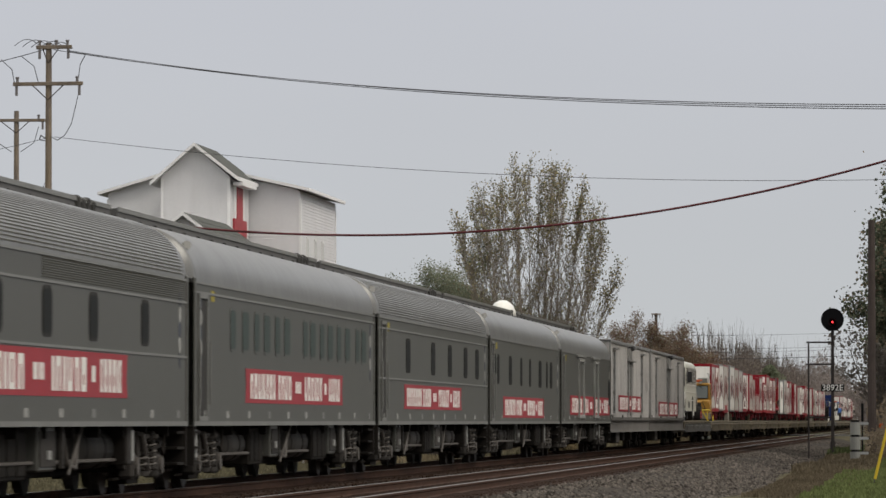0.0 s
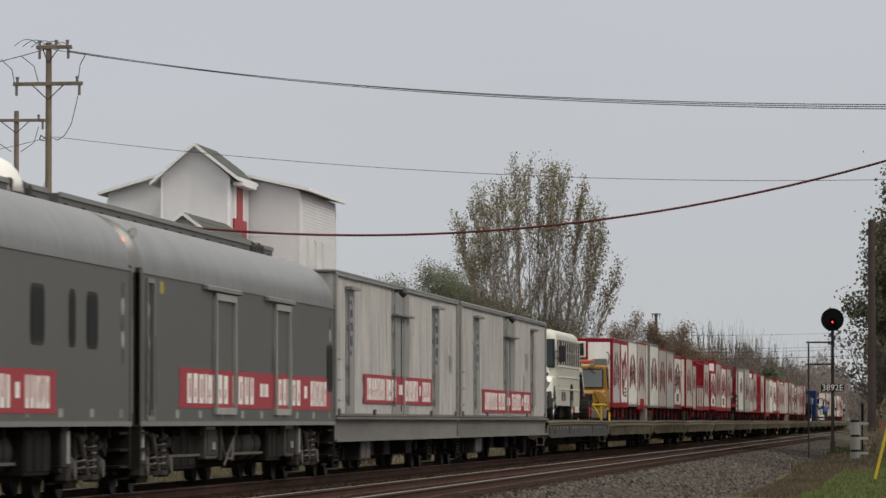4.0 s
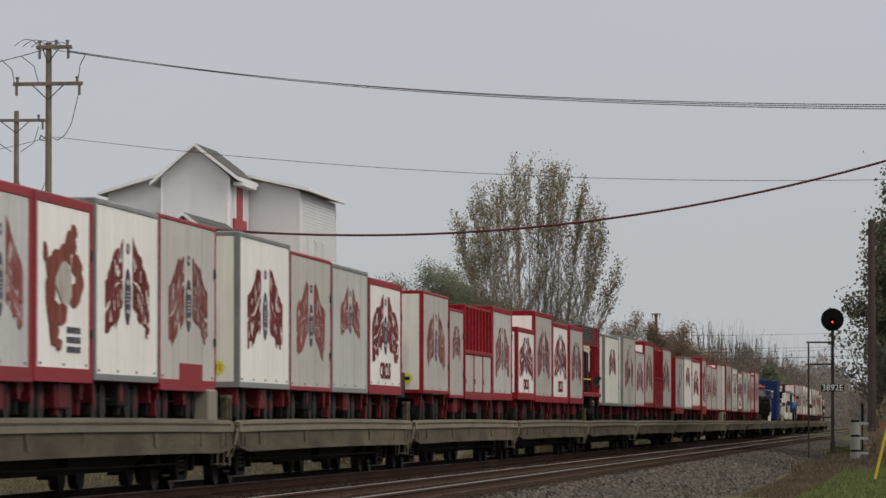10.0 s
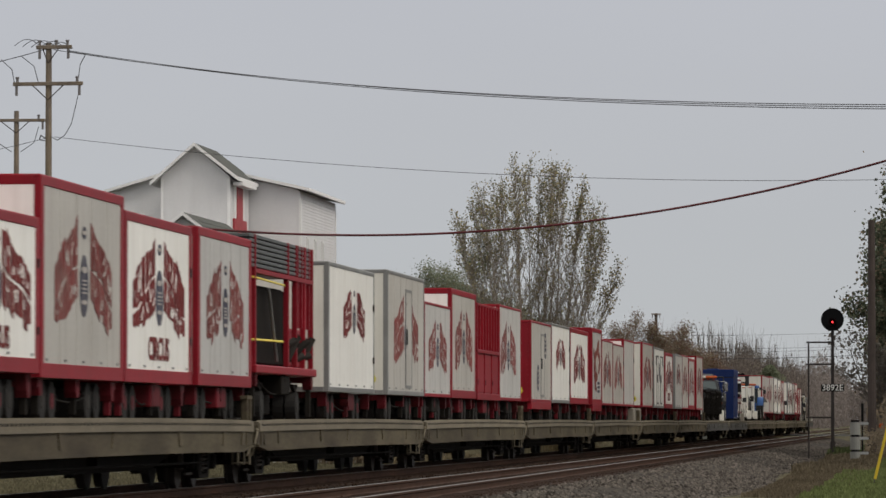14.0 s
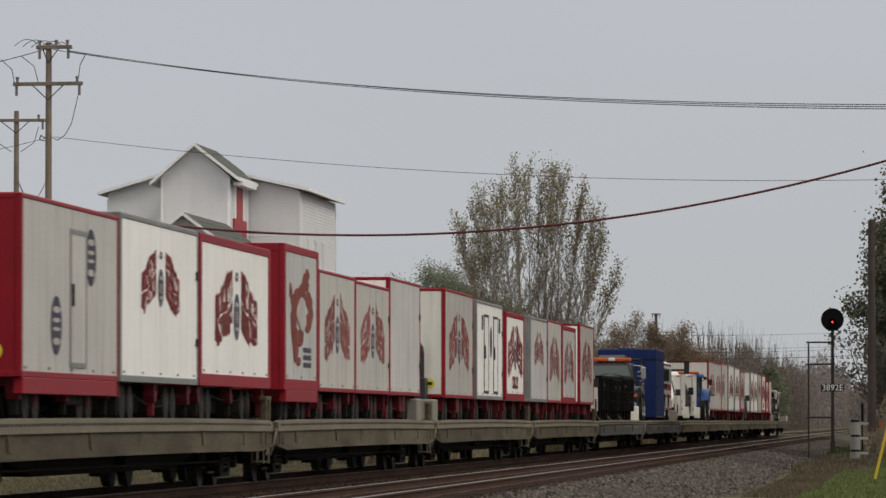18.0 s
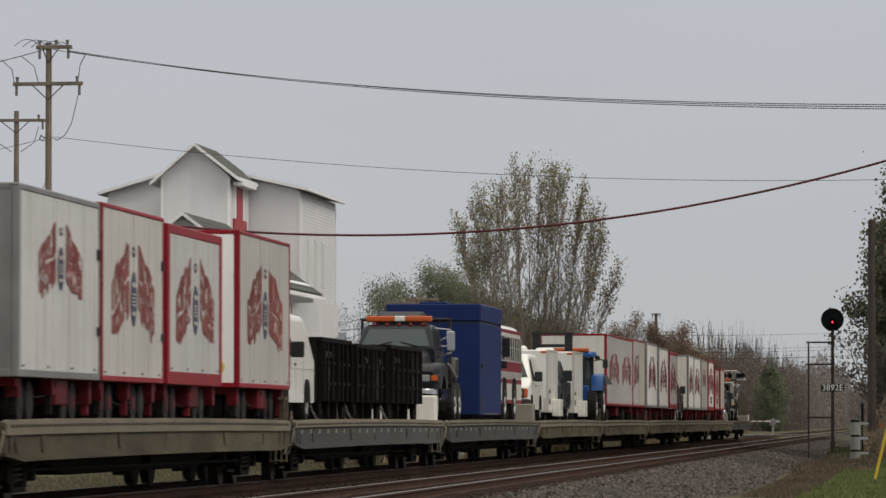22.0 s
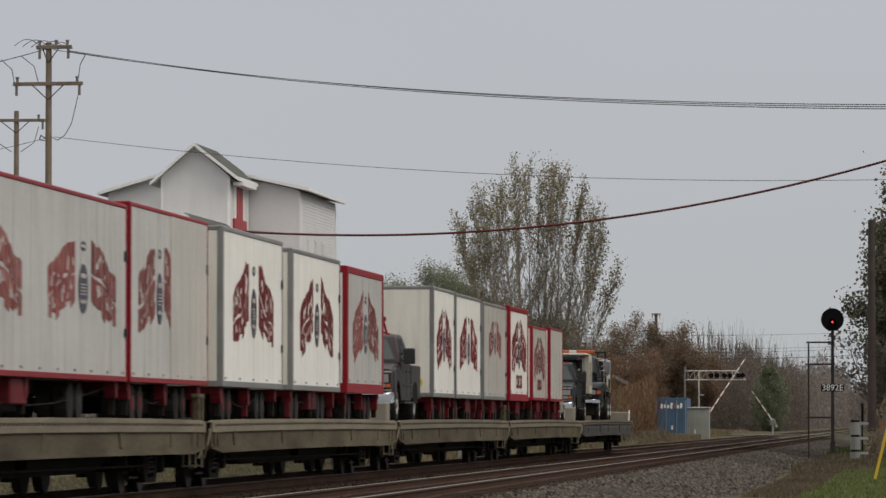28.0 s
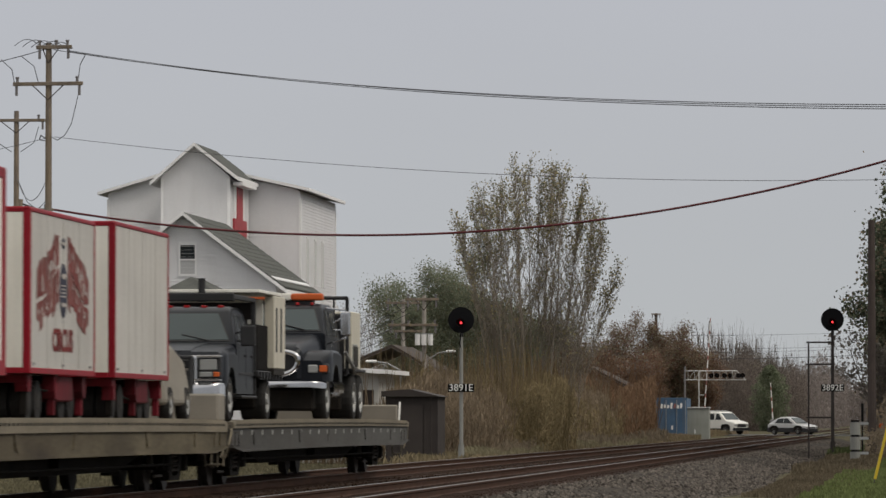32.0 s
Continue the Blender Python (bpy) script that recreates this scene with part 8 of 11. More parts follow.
def farm_tractor(u):
    t = thing("farm_tractor", "blue farm tractor with a glazed cab and large rear wheels", "tractor", group="vehicles on flat cars")
    part("hood", loft([(0.12, -0.30, 0.30, 0.72, 1.20, 0.08, 0), (0.22, -0.36, 0.36, 0.70, 1.30, 0.12, 0.02), (0.9, -0.40, 0.40, 0.70, 1.38, 0.14, 0.04), (1.9, -0.42, 0.42, 0.70, 1.44, 0.14, 0.04)], 0.95, 4), M_TRBLUE, t, smooth=True)
    part("nose_grille", B(-0.24, 0.24, 0.10, 0.2, 0.76, 1.12, bev=0.03), M_BLACK, t)
    for x in (-0.16, 0.16):
        part("headlamp", B(x - 0.07, x + 0.07, 0.09, 0.16, 1.12, 1.20, bev=0.02), M_LAMP, t)
    part("cab_glass", loft([(1.93, -0.62, 0.62, 1.0, 1.50, 0.03, 0), (2.06, -0.63, 0.63, 0.95, 2.24, 0.05, 0.03), (3.26, -0.63, 0.63, 0.95, 2.24, 0.05, 0.03)], 1.2), M_WINDSHIELD, t)
    for x in (-0.64, 0.64):
        for pts in (((1.92, 0.95), (2.0, 0.95), (2.10, 2.28), (2.02, 2.28)), ((2.62, 0.95), (2.70, 0.95), (2.70, 2.28), (2.62, 2.28)), ((3.22, 0.95), (3.30, 0.95), (3.30, 2.28), (3.22, 2.28)), ((1.95, 0.92), (3.28, 0.92), (3.28, 1.02), (1.95, 1.02))):
            part("cab_post", P(list(pts), 'x', x - 0.03, x + 0.03), M_BLACK, t)
    part("dashboard", B(-0.50, 0.50, 1.86, 2.0, 0.95, 1.34, bev=0.05), M_BLACK, t)
    part("cab_roof", loft([(1.68, -0.66, 0.66, 2.26, 2.36, 0.05, 0), (1.85, -0.78, 0.78, 2.25, 2.44, 0.08, 0), (3.3, -0.78, 0.78, 2.25, 2.44, 0.08, 0), (3.5, -0.70, 0.70, 2.27, 2.38, 0.05, 0)]), M_TRBLUE, t, smooth=True)
    part("beacon_bar", B(-0.72, 0.60, 1.74, 1.98, 2.43, 2.56, bev=0.04, seg=2), M_AMBER, t, "orange beacon bar")
    for s in (-1, 1):
        bm = bmesh.new()
        pts = [(3.05 + 0.90 * math.cos(a), 0.80 + 0.88 * math.sin(a)) for a in [i * math.pi / 12 + 0.2 for i in range(11)]]
        pts += [(3.05 + 0.82 * math.cos(a), 0.80 + 0.80 * math.sin(a)) for a in [i * math.pi / 12 + 0.2 for i in reversed(range(11))]]
        prism(bm, pts, 'x', *sorted((s * 0.60, s * 1.06)))
        part("fender", bm, M_TRBLUE, t)
        for y, r, w in ((3.05, 0.78, 0.42), (0.75, 0.52, 0.32)):
            wl_ = road_wheel(t, s * (1.05 if y > 2 else 0.95), y, r, w, M_RIM)
            bm = bmesh.new()
            for k in range(20):
                a = k * math.tau / 20
                for q in (-1, 1):
                    m = Matrix.Translation((s * (1.05 if y > 2 else 0.95) - s * w * (0.5 + 0.22 * q), y, r)) @ Matrix.Rotation(a + 0.08 * q, 4, 'X') @ Matrix.Translation((0, 0, r)) @ Matrix.Rotation(0.5 * q, 4, 'Z')
                    bmesh.ops.create_cube(bm, size=1.0, matrix=m @ Matrix.Diagonal((w * 0.5, 0.05, 0.05, 1)))
            tagged(part("tread", bm, M_TYRE, wl_), kind="stuff")
        part("cab_step", B(min(s * 0.55, s * 0.95), max(s * 0.55, s * 0.95), 1.7, 2.1, 0.36, 0.42), M_BLACK, t)
    bm = bmesh.new()
    tubes(bm, [(0.70, 1.95, 2.10), (1.00, 1.85, 2.16), (1.18, 1.85, 2.12)], 0.02)
    part("mirror_arm", bm, M_BLACK, t)
    part("mirror", B(1.08, 1.26, 1.80, 1.88, 1.86, 2.16, bev=0.03), M_BLACK, t)
    part("cab_lamp", B(0.80, 0.98, 1.78, 1.86, 2.16, 2.30, bev=0.03), M_BLACK, t)
    part("warning_sign", P([(0.86, 1.30), (1.30, 1.30), (1.08, 1.66)], 'y', 3.95, 3.99), M_GREYBOX, t, "grey triangular warning sign")
    part("loader_frame", B(0.42, 0.62, 1.3, 1.6, 0.30, 1.25, bev=0.03), M_TRBLUE, t, "pale blue loader bracket")
    part("exhaust", C((0.46, 1.7, 1.3), (0.46, 1.7, 2.2), 0.035, seg=8), M_BLACK, t)
    part("chassis", B(-0.35, 0.35, 0.2, 3.4, 0.45, 0.9, bev=0.04), M_UNDER, t)
    part("front_axle", C((-0.7, 0.75, 0.52), (0.7, 0.75, 0.52), 0.08, seg=10), M_UNDER, t)
    rides(t, u, DECK, 0.45)


farm_tractor(624.9)

# pale utility cart behind the last wagon, and the warning frame by the pickup
t = thing("utility_cart", "small pale utility cart beside the last wagon", "cart", group="vehicles on flat cars")
part("cart_body", Shell(1.7, 0.6, 1.3, 0.25).body([(0.0, 0.25), (2.9, 0.25), (2.9, 1.0), (2.0, 1.25), (0.9, 1.25), (0.05, 0.8)], 0.10, 3), M_PALEBOX, t)
part("cart_window", B(-0.6, 0.6, 0.42, 0.46, 0.85, 1.15), M_GLASS, t)
for s in (-1, 1):
    for y in (0.6, 2.4):
        road_wheel(t, s * 0.84, y, 0.28, 0.18)
rides(t, 736.4, DECK, 0.2)
t = thing("folded_stand", "small dark red folded stand leaning on a wagon front", "stand")
bm = bmesh.new()
tubes(bm, [(-0.13, 0, 1.95), (0.0, 0, 2.40), (0.13, 0, 1.95)], 0.028)
tubes(bm, [(-0.10, 0, 2.10), (0.10, 0, 2.10)], 0.025)
box(bm, -0.07, 0.07, -0.03, 0.03, 2.37, 2.47)
tubes(bm, [(-0.13, 0, 0), (-0.13, 0, 1.95)], 0.02)
tubes(bm, [(0.13, 0, 0), (0.13, 0, 1.95)], 0.02)
part("stand_frame", bm, M_RED, t)
rides(t, 693.7, DECK, 0.08)


# ---- buildings beyond the tracks ----
M_SIDING = mat("white_clapboard", (0.66, 0.655, 0.66), 0.5, var=0.05, scale=0.5, fine=9, bump=0.03, dirt_amt=0.22, dirt=(0.46, 0.45, 0.44), streak=(1.2, 1.2, 0.2))
M_TRIM = mat("white_trim", (0.74, 0.735, 0.73), 0.5, var=0.05, bump=0.02)
M_SHINGLE = mat("grey_green_shingles", (0.086, 0.089, 0.083), 0.9, spec=0.1, var=0.32, scale=1.6, fine=9, bump=0.5, dirt_amt=0.4, dirt=(0.075, 0.08, 0.07), streak=(1, 1, 1))
# Eave boards with their shade put into this grey; lower panes share it
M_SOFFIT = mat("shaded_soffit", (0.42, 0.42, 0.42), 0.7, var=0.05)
M_DOORRED = mat("faded_red_door", (0.32, 0.035, 0.045), 0.5, var=0.15)
M_SHED = mat("dark_brown_shed", (0.038, 0.031, 0.028), 0.75, var=0.2, bump=0.1)
M_BEIGE = mat("pale_beige_wall", (0.50, 0.49, 0.46), 0.6, var=0.08, bump=0.05)
M_TANHOUSE = mat("tan_house_wall", (0.22, 0.17, 0.09), 0.7, var=0.12, bump=0.05)
M_BROWNROOF = mat("brown_roof", (0.060, 0.048, 0.041), 0.9, var=0.25, bump=0.3)


def clad(t, name, axis, at, lo, hi, z0, z1, course=0.15, step=0.031):
    """Lapped boards over a wall: axis 'y' faces the camera (-y), axis 'x' faces the track (+x). lo and hi give the wall's ends at a height."""
    bm = bmesh.new()
    n = int((z1 - z0) / course)
    for i in range(n):
        a, b = z0 + i * course, z0 + (i + 1) * course
        l0, h0, l1, h1 = lo(a), hi(a), lo(b), hi(b)
        if h0 - l0 < 0.05:
            continue
        if h1 - l1 < 0.02:
            l1 = h1 = (l0 + h0) / 2
        if axis == 'y':
            p = [(l0, at - step, a), (h0, at - step, a), (h1, at, b), (l1, at, b), (l0, at, a), (h0, at, a)]
        else:
            p = [(at + step, l0, a), (at + step, h0, a), (at, h1, b), (at, l1, b), (at, l0, a), (at, h0, a)]
        v = [bm.verts.new(q) for q in p]
        bm.faces.new((v[0], v[1], v[2], v[3]))
        bm.faces.new((v[4], v[5], v[1], v[0]))
    bmesh.ops.recalc_face_normals(bm, faces=bm.faces[:])
    return part(name, bm, M_SIDING, t, "lapped white clapboards")


def gable_roof(t, xl, xr, xc, ze_l, ze_r, zr, y0, y1, over=0.35, thick=0.14, material=None, trim=None):
    """Two roof slopes over a gable that faces -y, with white rake boards."""
    for a, b, za, zb in ((xl, xc, ze_l, zr), (xr, xc, ze_r, zr)):
        sl = (zb - za) / (b - a)
        ox = a - over * (1 if b > a else -1)
        oz = za - sl * over * (1 if b > a else -1)
        bm = bmesh.new()
        prism(bm, [(ox, oz), (b, zb), (b, zb + thick), (ox, oz + thick)], 'y', y0 - over, y1 + over)
        part("roof_slope", bm, material or M_SHINGLE, t)
        bm = bmesh.new()
        prism(bm, [(ox, oz - 0.01), (b, zb - 0.01), (b, zb + thick + 0.01), (ox, oz + thick + 0.01)], 'y', y0 - over - 0.05, y0 - over)
        part("rake_board", bm, trim or M_TRIM, t)
        bm = bmesh.new()
        s_ = -1 if b > a else 1
        box(bm, min(ox, ox + s_ * 0.05), max(ox, ox + s_ * 0.05), y0 - over, y1 + over, oz - 0.02, oz + thick + 0.005)
        part("eave_board", bm, trim or M_TRIM, t)
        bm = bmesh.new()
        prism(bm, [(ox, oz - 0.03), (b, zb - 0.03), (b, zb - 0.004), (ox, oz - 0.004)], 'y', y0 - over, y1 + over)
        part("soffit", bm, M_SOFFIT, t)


def sash_window(t, x, y, z0, z1, w, face='y'):
    f = new("window")
    f.parent = t
    bm = bmesh.new()
    if face == 'y':
        for a in ((x - w / 2 - 0.08, x + w / 2 + 0.08, z0 - 0.1, z0), (x - w / 2 - 0.08, x + w / 2 + 0.08, z1, z1 + 0.1), (x - w / 2 - 0.08, x - w / 2, z0, z1), (x + w / 2, x + w / 2 + 0.08, z0, z1), (x - w / 2, x + w / 2, (z0 + z1) / 2 - 0.03, (z0 + z1) / 2 + 0.03)):
            box(bm, a[0], a[1], y - 0.06, y + 0.02, a[2], a[3])
        part("window_frame", bm, M_TRIM, f)
        part("pane", B(x - w / 2, x + w / 2, y - 0.03, y - 0.015, (z0 + z1) / 2, z1), M_GLASS, f)
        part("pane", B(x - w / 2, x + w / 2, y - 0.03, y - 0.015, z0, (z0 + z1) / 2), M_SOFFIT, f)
    else:
        for a in ((y - w / 2 - 0.08, y + w / 2 + 0.08, z0 - 0.1, z0), (y - w / 2 - 0.08, y + w / 2 + 0.08, z1, z1 + 0.1), (y - w / 2 - 0.08, y - w / 2, z0, z1), (y + w / 2, y + w / 2 + 0.08, z0, z1)):
            box(bm, x - 0.02, x + 0.08, a[0], a[1], a[2], a[3])
        part("window_frame", bm, M_TRIM, f)
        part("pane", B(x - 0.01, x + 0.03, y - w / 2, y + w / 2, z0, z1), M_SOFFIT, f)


GZ = -0.7
mill = thing("grain_elevator", "tall white clapboard elevator building with a raised gable tower", "building")
# wide low-pitched block behind
WX0, WX1, WY0, WY1 = -39.45, -30.15, 236.2, 250.2
WC = -35.2
part("wall", B(WX0 + 0.03, WX1 - 0.03, WY0 + 0.03, WY1, GZ, 11.55), M_SIDING, mill)
clad(mill, "siding", 'y', WY0, lambda z: WX0 if z < 12.05 else WC - (13.3 - z) / 0.285, lambda z: WX1 if z < 12.15 else WC + (13.3 - z) / 0.225, 0.5, 13.2)
clad(mill, "siding", 'x', WX1, lambda z: WY0, lambda z: WY1, 0.5, 12.15)
bm = bmesh.new()
prism(bm, [(WX0, 11.4), (WX1, 11.4), (WX1, 12.12), (WC, 13.25), (WX0, 12.05)], 'y', WY0 + 0.03, WY1)
part("gable_wall", bm, M_SIDING, mill)
gable_roof(mill, WX0, WX1, WC, 12.10, 12.22, 13.35, WY0, WY1, 0.42, 0.12)
for x in (WX0, WX1):
    part("corner_board", B(x - 0.07, x + 0.05, WY0 - 0.05, WY0 + 0.06, GZ, 11.75), M_TRIM, mill)
part("corner_board", B(WX1 - 0.04, WX1 + 0.05, WY1 - 0.1, WY1 + 0.02, GZ, 11.7), M_TRIM, mill)
for y in (238.6, 241.6, 244.6):
    sash_window(mill, WX1, y, 6.6, 9.9, 0.55, 'x')
sash_window(mill, -38.2, WY0, 9.15, 9.65, 0.75)
# tower
TX0, TX1, TY0, TY1 = -35.85, -32.65, 229.6, 236.1
TC = -34.25
part("tower_wall", B(TX0 + 0.03, TX1 - 0.03, TY0 + 0.03, TY1, GZ, 12.35), M_SIDING, mill)
clad(mill, "siding", 'y', TY0, lambda z: TX0 if z < 12.5 else TC - (13.9 - z) / 0.86, lambda z: TX1 if z < 12.5 else TC + (13.9 - z) / 0.86, 0.5, 13.85)
bm = bmesh.new()
prism(bm, [(TX0 + 0.02, 12.3), (TX1 - 0.02, 12.3), (TX1 - 0.02, 12.45), (TC, 13.85), (TX0 + 0.02, 12.45)], 'y', TY0 + 0.03, TY1)
part("tower_gable", bm, M_SIDING, mill)
clad(mill, "siding", 'x', TX1, lambda z: TY0, lambda z: TY1, 0.5, 12.3)
gable_roof(mill, TX0, TX1, TC, 12.52, 12.68, 13.93, TY0, TY1, 0.45, 0.14)
part("red_door", B(TX1 + 0.02, TX1 + 0.09, 231.7, 233.6, 10.4, 12.1), M_DOORRED, mill, "faded red loading door")
part("red_panel", B(TX1 + 0.02, TX1 + 0.11, 230.6, 234.8, 9.75, 10.6), M_DOORRED, mill)
part("hoist_hood", B(TX1 + 0.1, TX1 + 0.55, 230.2, 235.0, 12.12, 12.28), M_TRIM, mill)
part("door_trim", B(TX1 + 0.0, TX1 + 0.06, 231.0, 231.6, 10.3, 12.2), M_TRIM, mill)
part("door_trim", B(TX1 + 0.0, TX1 + 0.06, 233.7, 234.4, 10.3, 12.2), M_TRIM, mill)
part("corner_board", B(TX0 - 0.02, TX0 + 0.1, TY0 - 0.04, TY0 + 0.04, GZ, 12.4), M_TRIM, mill)
part("corner_board", B(TX1 - 0.1, TX1 + 0.04, TY0 - 0.04, TY0 + 0.04, GZ, 12.4), M_TRIM, mill)

house = thing("mill_annex", "white clapboard annex with a steep gable before the elevator", "building")
HX0, HX1, HY0, HY1 = -35.36, -28.05, 211.6, 224.0
HC = -32.05
part("wall", B(HX0 + 0.03, HX1 - 0.03, HY0 + 0.03, 229.0, GZ, 7.23), M_SIDING, house)
bm = bmesh.new()
prism(bm, [(HX0, 7.18), (HX1, 7.18), (HC, 9.90)], 'y', HY0 + 0.03, HY1)
part("gable_wall", bm, M_SIDING, house)
clad(house, "siding", 'y', HY0, lambda z: HX0 if z < 7.3 else HC - (9.94 - z) / 0.80, lambda z: HX1 if z < 6.95 else HC + (9.94 - z) / 0.745, 0.5, 9.88)
gable_roof(house, HX0, HX1, HC, 7.30, 6.96, 9.94, HY0, HY1, 0.5, 0.14)
for i in range(13):
    k = (i + 0.5) / 13.5
    xa, za = HC + (HX1 + 0.45 - HC) * k, 10.08 + (6.83 - 10.08) * k
    bm = bmesh.new()
    prism(bm, [(xa - 0.02, za + 0.005), (xa + 0.30, za - 0.24), (xa + 0.30, za - 0.205), (xa - 0.02, za + 0.012)], 'y', HY0 - 0.45, HY1 + 0.45)
    part("shingle_course", bm, M_SHINGLE, house)
part("lower_wall", B(HX1, HX1 + 1.2, HY0 + 5.2, HY1, GZ, 6.3), M_SIDING, house)
bm = bmesh.new()
prism(bm, [(HX0 - 1.2, 8.0), (HX0 + 2.2, 8.85), (HX0 + 2.2, 8.98), (HX0 - 1.2, 8.13)], 'y', 225.2, 228.2)
part("side_roof", bm, M_TRIM, house)
sash_window(house, -31.89, HY0, 7.42, 8.66, 0.63)

hip = thing("pump_house", "small building with a grey-green shingled hip roof", "building")
part("wall", B(-33.0, -28.2, 203.4, 210.0, GZ, 5.6), M_SIDING, hip)
bm = bmesh.new()
b0 = [bm.verts.new(p) for p in ((-33.6, 202.8, 5.5), (-27.7, 202.8, 5.5), (-27.7, 210.6, 5.5), (-33.6, 210.6, 5.5))]
r0 = [bm.verts.new(p) for p in ((-30.75, 204.9, 7.1), (-30.75, 208.4, 7.1))]
bm.faces.new(b0)
bm.faces.new((b0[0], b0[1], r0[0]))
bm.faces.new((b0[1], b0[2], r0[1], r0[0]))
bm.faces.new((b0[2], b0[3], r0[1]))
bm.faces.new((b0[3], b0[0], r0[0], r0[1]))
bmesh.ops.recalc_face_normals(bm, faces=bm.faces[:])
part("hip_roof", bm, M_SHINGLE, hip)
bm = bmesh.new()
for i in range(11):
    z = 5.62 + i * 0.135
    k = (7.1 - z) / 1.6
    x0, x1, y0 = -30.75 - 2.85 * k, -30.75 + 3.05 * k, 204.9 - 2.1 * k
    prism(bm, [(y0 - 0.03, z - 0.02), (y0 + 0.12, z - 0.02), (y0 + 0.12, z + 0.05)], 'x', x0, x1)
part("shingle_courses", bm, M_SHINGLE, hip)

shed = thing("dark_shed", "small dark brown metal shed beside the signal", "shed")
part("shed_wall", B(-20.5, -18.55, 186.0, 189.0, GZ, 2.05, bev=0.02), M_SHED, shed)
bm = bmesh.new()
prism(bm, [(-20.65, 2.02), (-18.40, 2.02), (-19.6, 2.30), (-20.65, 2.22)], 'y', 185.8, 189.2)
part("shed_roof", bm, M_SHED, shed)
part("shed_door", B(-20.0, -19.1, 185.96, 186.0, GZ, 1.7), M_SHED, shed)
for i in range(9):
    part("panel_rib", B(-20.45 + i * 0.235, -20.41 + i * 0.235, 185.97, 186.0, GZ, 2.0), M_SHED, shed)

office = thing("white_office", "small white building with a flat projecting roof", "building")
part("wall", B(-27.5, -23.0, 206.0, 212.0, GZ, 3.2), M_BEIGE, office)
bm = bmesh.new()
prism(bm, [(-28.2, 3.35), (-22.4, 3.05), (-22.4, 3.22), (-28.2, 3.62)], 'y', 205.2, 212.6)
part("roof", bm, M_TRIM, office)
part("door", B(-23.9, -23.2, 205.95, 206.0, GZ, 2.4), M_SHED, office)

tan = thing("tan_house", "low tan house with a brown roof among the trees", "house")
part("wall", B(-26.5, -19.6, 332, 342, GZ, 3.0), M_TANHOUSE, tan)
gable_roof(tan, -26.5, -19.6, -23.0, 3.0, 3.0, 4.7, 332, 342, 0.5, 0.15, M_BROWNROOF, M_BROWNROOF)
sash_window(tan, -20.8, 332, 1.6, 2.8, 0.9)
tan2 = thing("tan_house", "low brown-roofed house half hidden by brush", "house")
part("wall", B(-33.5, -25.0, 262, 272, GZ, 3.0), M_TANHOUSE, tan2)
gable_roof(tan2, -33.5, -25.0, -28.5, 3.0, 3.0, 5.0, 262, 272, 0.5, 0.15, M_BROWNROOF, M_BROWNROOF)


# ---- poles, wires, signals ----
M_POLE = mat("weathered_wood_pole", (0.17, 0.14, 0.115), 0.85, var=0.3, scale=2.0, fine=14, bump=0.3, dirt_amt=0.5, dirt=(0.27, 0.20, 0.10), streak=(4, 4, 0.3))
M_DARKPOLE = mat("dark_creosote_pole", (0.058, 0.045, 0.040), 0.85, var=0.3, bump=0.3)
M_WIRE = mat("wire_grey", (0.045, 0.045, 0.05), 0.6, var=0.1, bump=0.0)
M_REDCABLE = mat("rust_red_cable", (0.085, 0.017, 0.020), 0.7, var=0.25, scale=1.0, bump=0.1)
M_INSUL = mat("insulator_grey", (0.16, 0.15, 0.15), 0.4, var=0.1)
M_GALV = mat("galvanised_steel", (0.36, 0.37, 0.37), 0.45, metal=0.5, var=0.15, scale=2.0, bump=0.05)
M_SIGBLACK = mat("signal_black", (0.006, 0.006, 0.007), 0.8, var=0.2, bump=0.05, spec=0.1)
M_SIGPOLE = mat("signal_mast_grey", (0.22, 0.22, 0.205), 0.6, var=0.15, bump=0.05)
M_SIGDARK = mat("dark_grey_mast_paint", (0.040, 0.035, 0.034), 0.75, var=0.25, bump=0.06, spec=0.1)
M_PLATE = mat("black_number_plate", (0.006, 0.006, 0.006), 0.8, var=0.1, bump=0.0, spec=0.1)
M_WHITETXT = mat("white_characters", (0.75, 0.75, 0.73), 0.5, var=0.05, bump=0.0)


def utility_pole(x, y, top, r, arms, label, material=None, rz=0.0):
    t = thing("utility_pole", label, "pole", x, y, GZ, rz, group="utility poles")
    h = top - GZ
    part("shaft", C((0, 0, 0), (0.0, 0, h), r * 1.15, r * 0.85, seg=12), material or M_POLE, t, smooth=False)
    for z, a, b, pins in arms:
        zz = z - GZ
        c = part("crossarm", B(a, b, -0.16, -0.04, zz - 0.06, zz + 0.07, bev=0.01), M_POLE, t)
        bm = bmesh.new()
        tubes(bm, [(0, -0.1, zz - 0.55), (b * 0.45, -0.1, zz - 0.04)], 0.02)
        tubes(bm, [(0, -0.1, zz - 0.55), (a * 0.45, -0.1, zz - 0.04)], 0.02)
        part("arm_brace", bm, M_DARKPOLE, c)
        for p in pins:
            bm = bmesh.new()
            cyl(bm, (p, -0.1, zz + 0.07), (p, -0.1, zz + 0.20), 0.05, seg=8)
            cyl(bm, (p, -0.1, zz + 0.20), (p, -0.1, zz + 0.25), 0.07, seg=8)
            part("insulator", bm, M_INSUL, c)
        for q in (b - 0.12, a + 0.12):
            part("cutout", C((q, -0.1, zz - 0.06), (q, -0.1, zz - 0.40), 0.05, seg=8), M_INSUL, c)
    return t


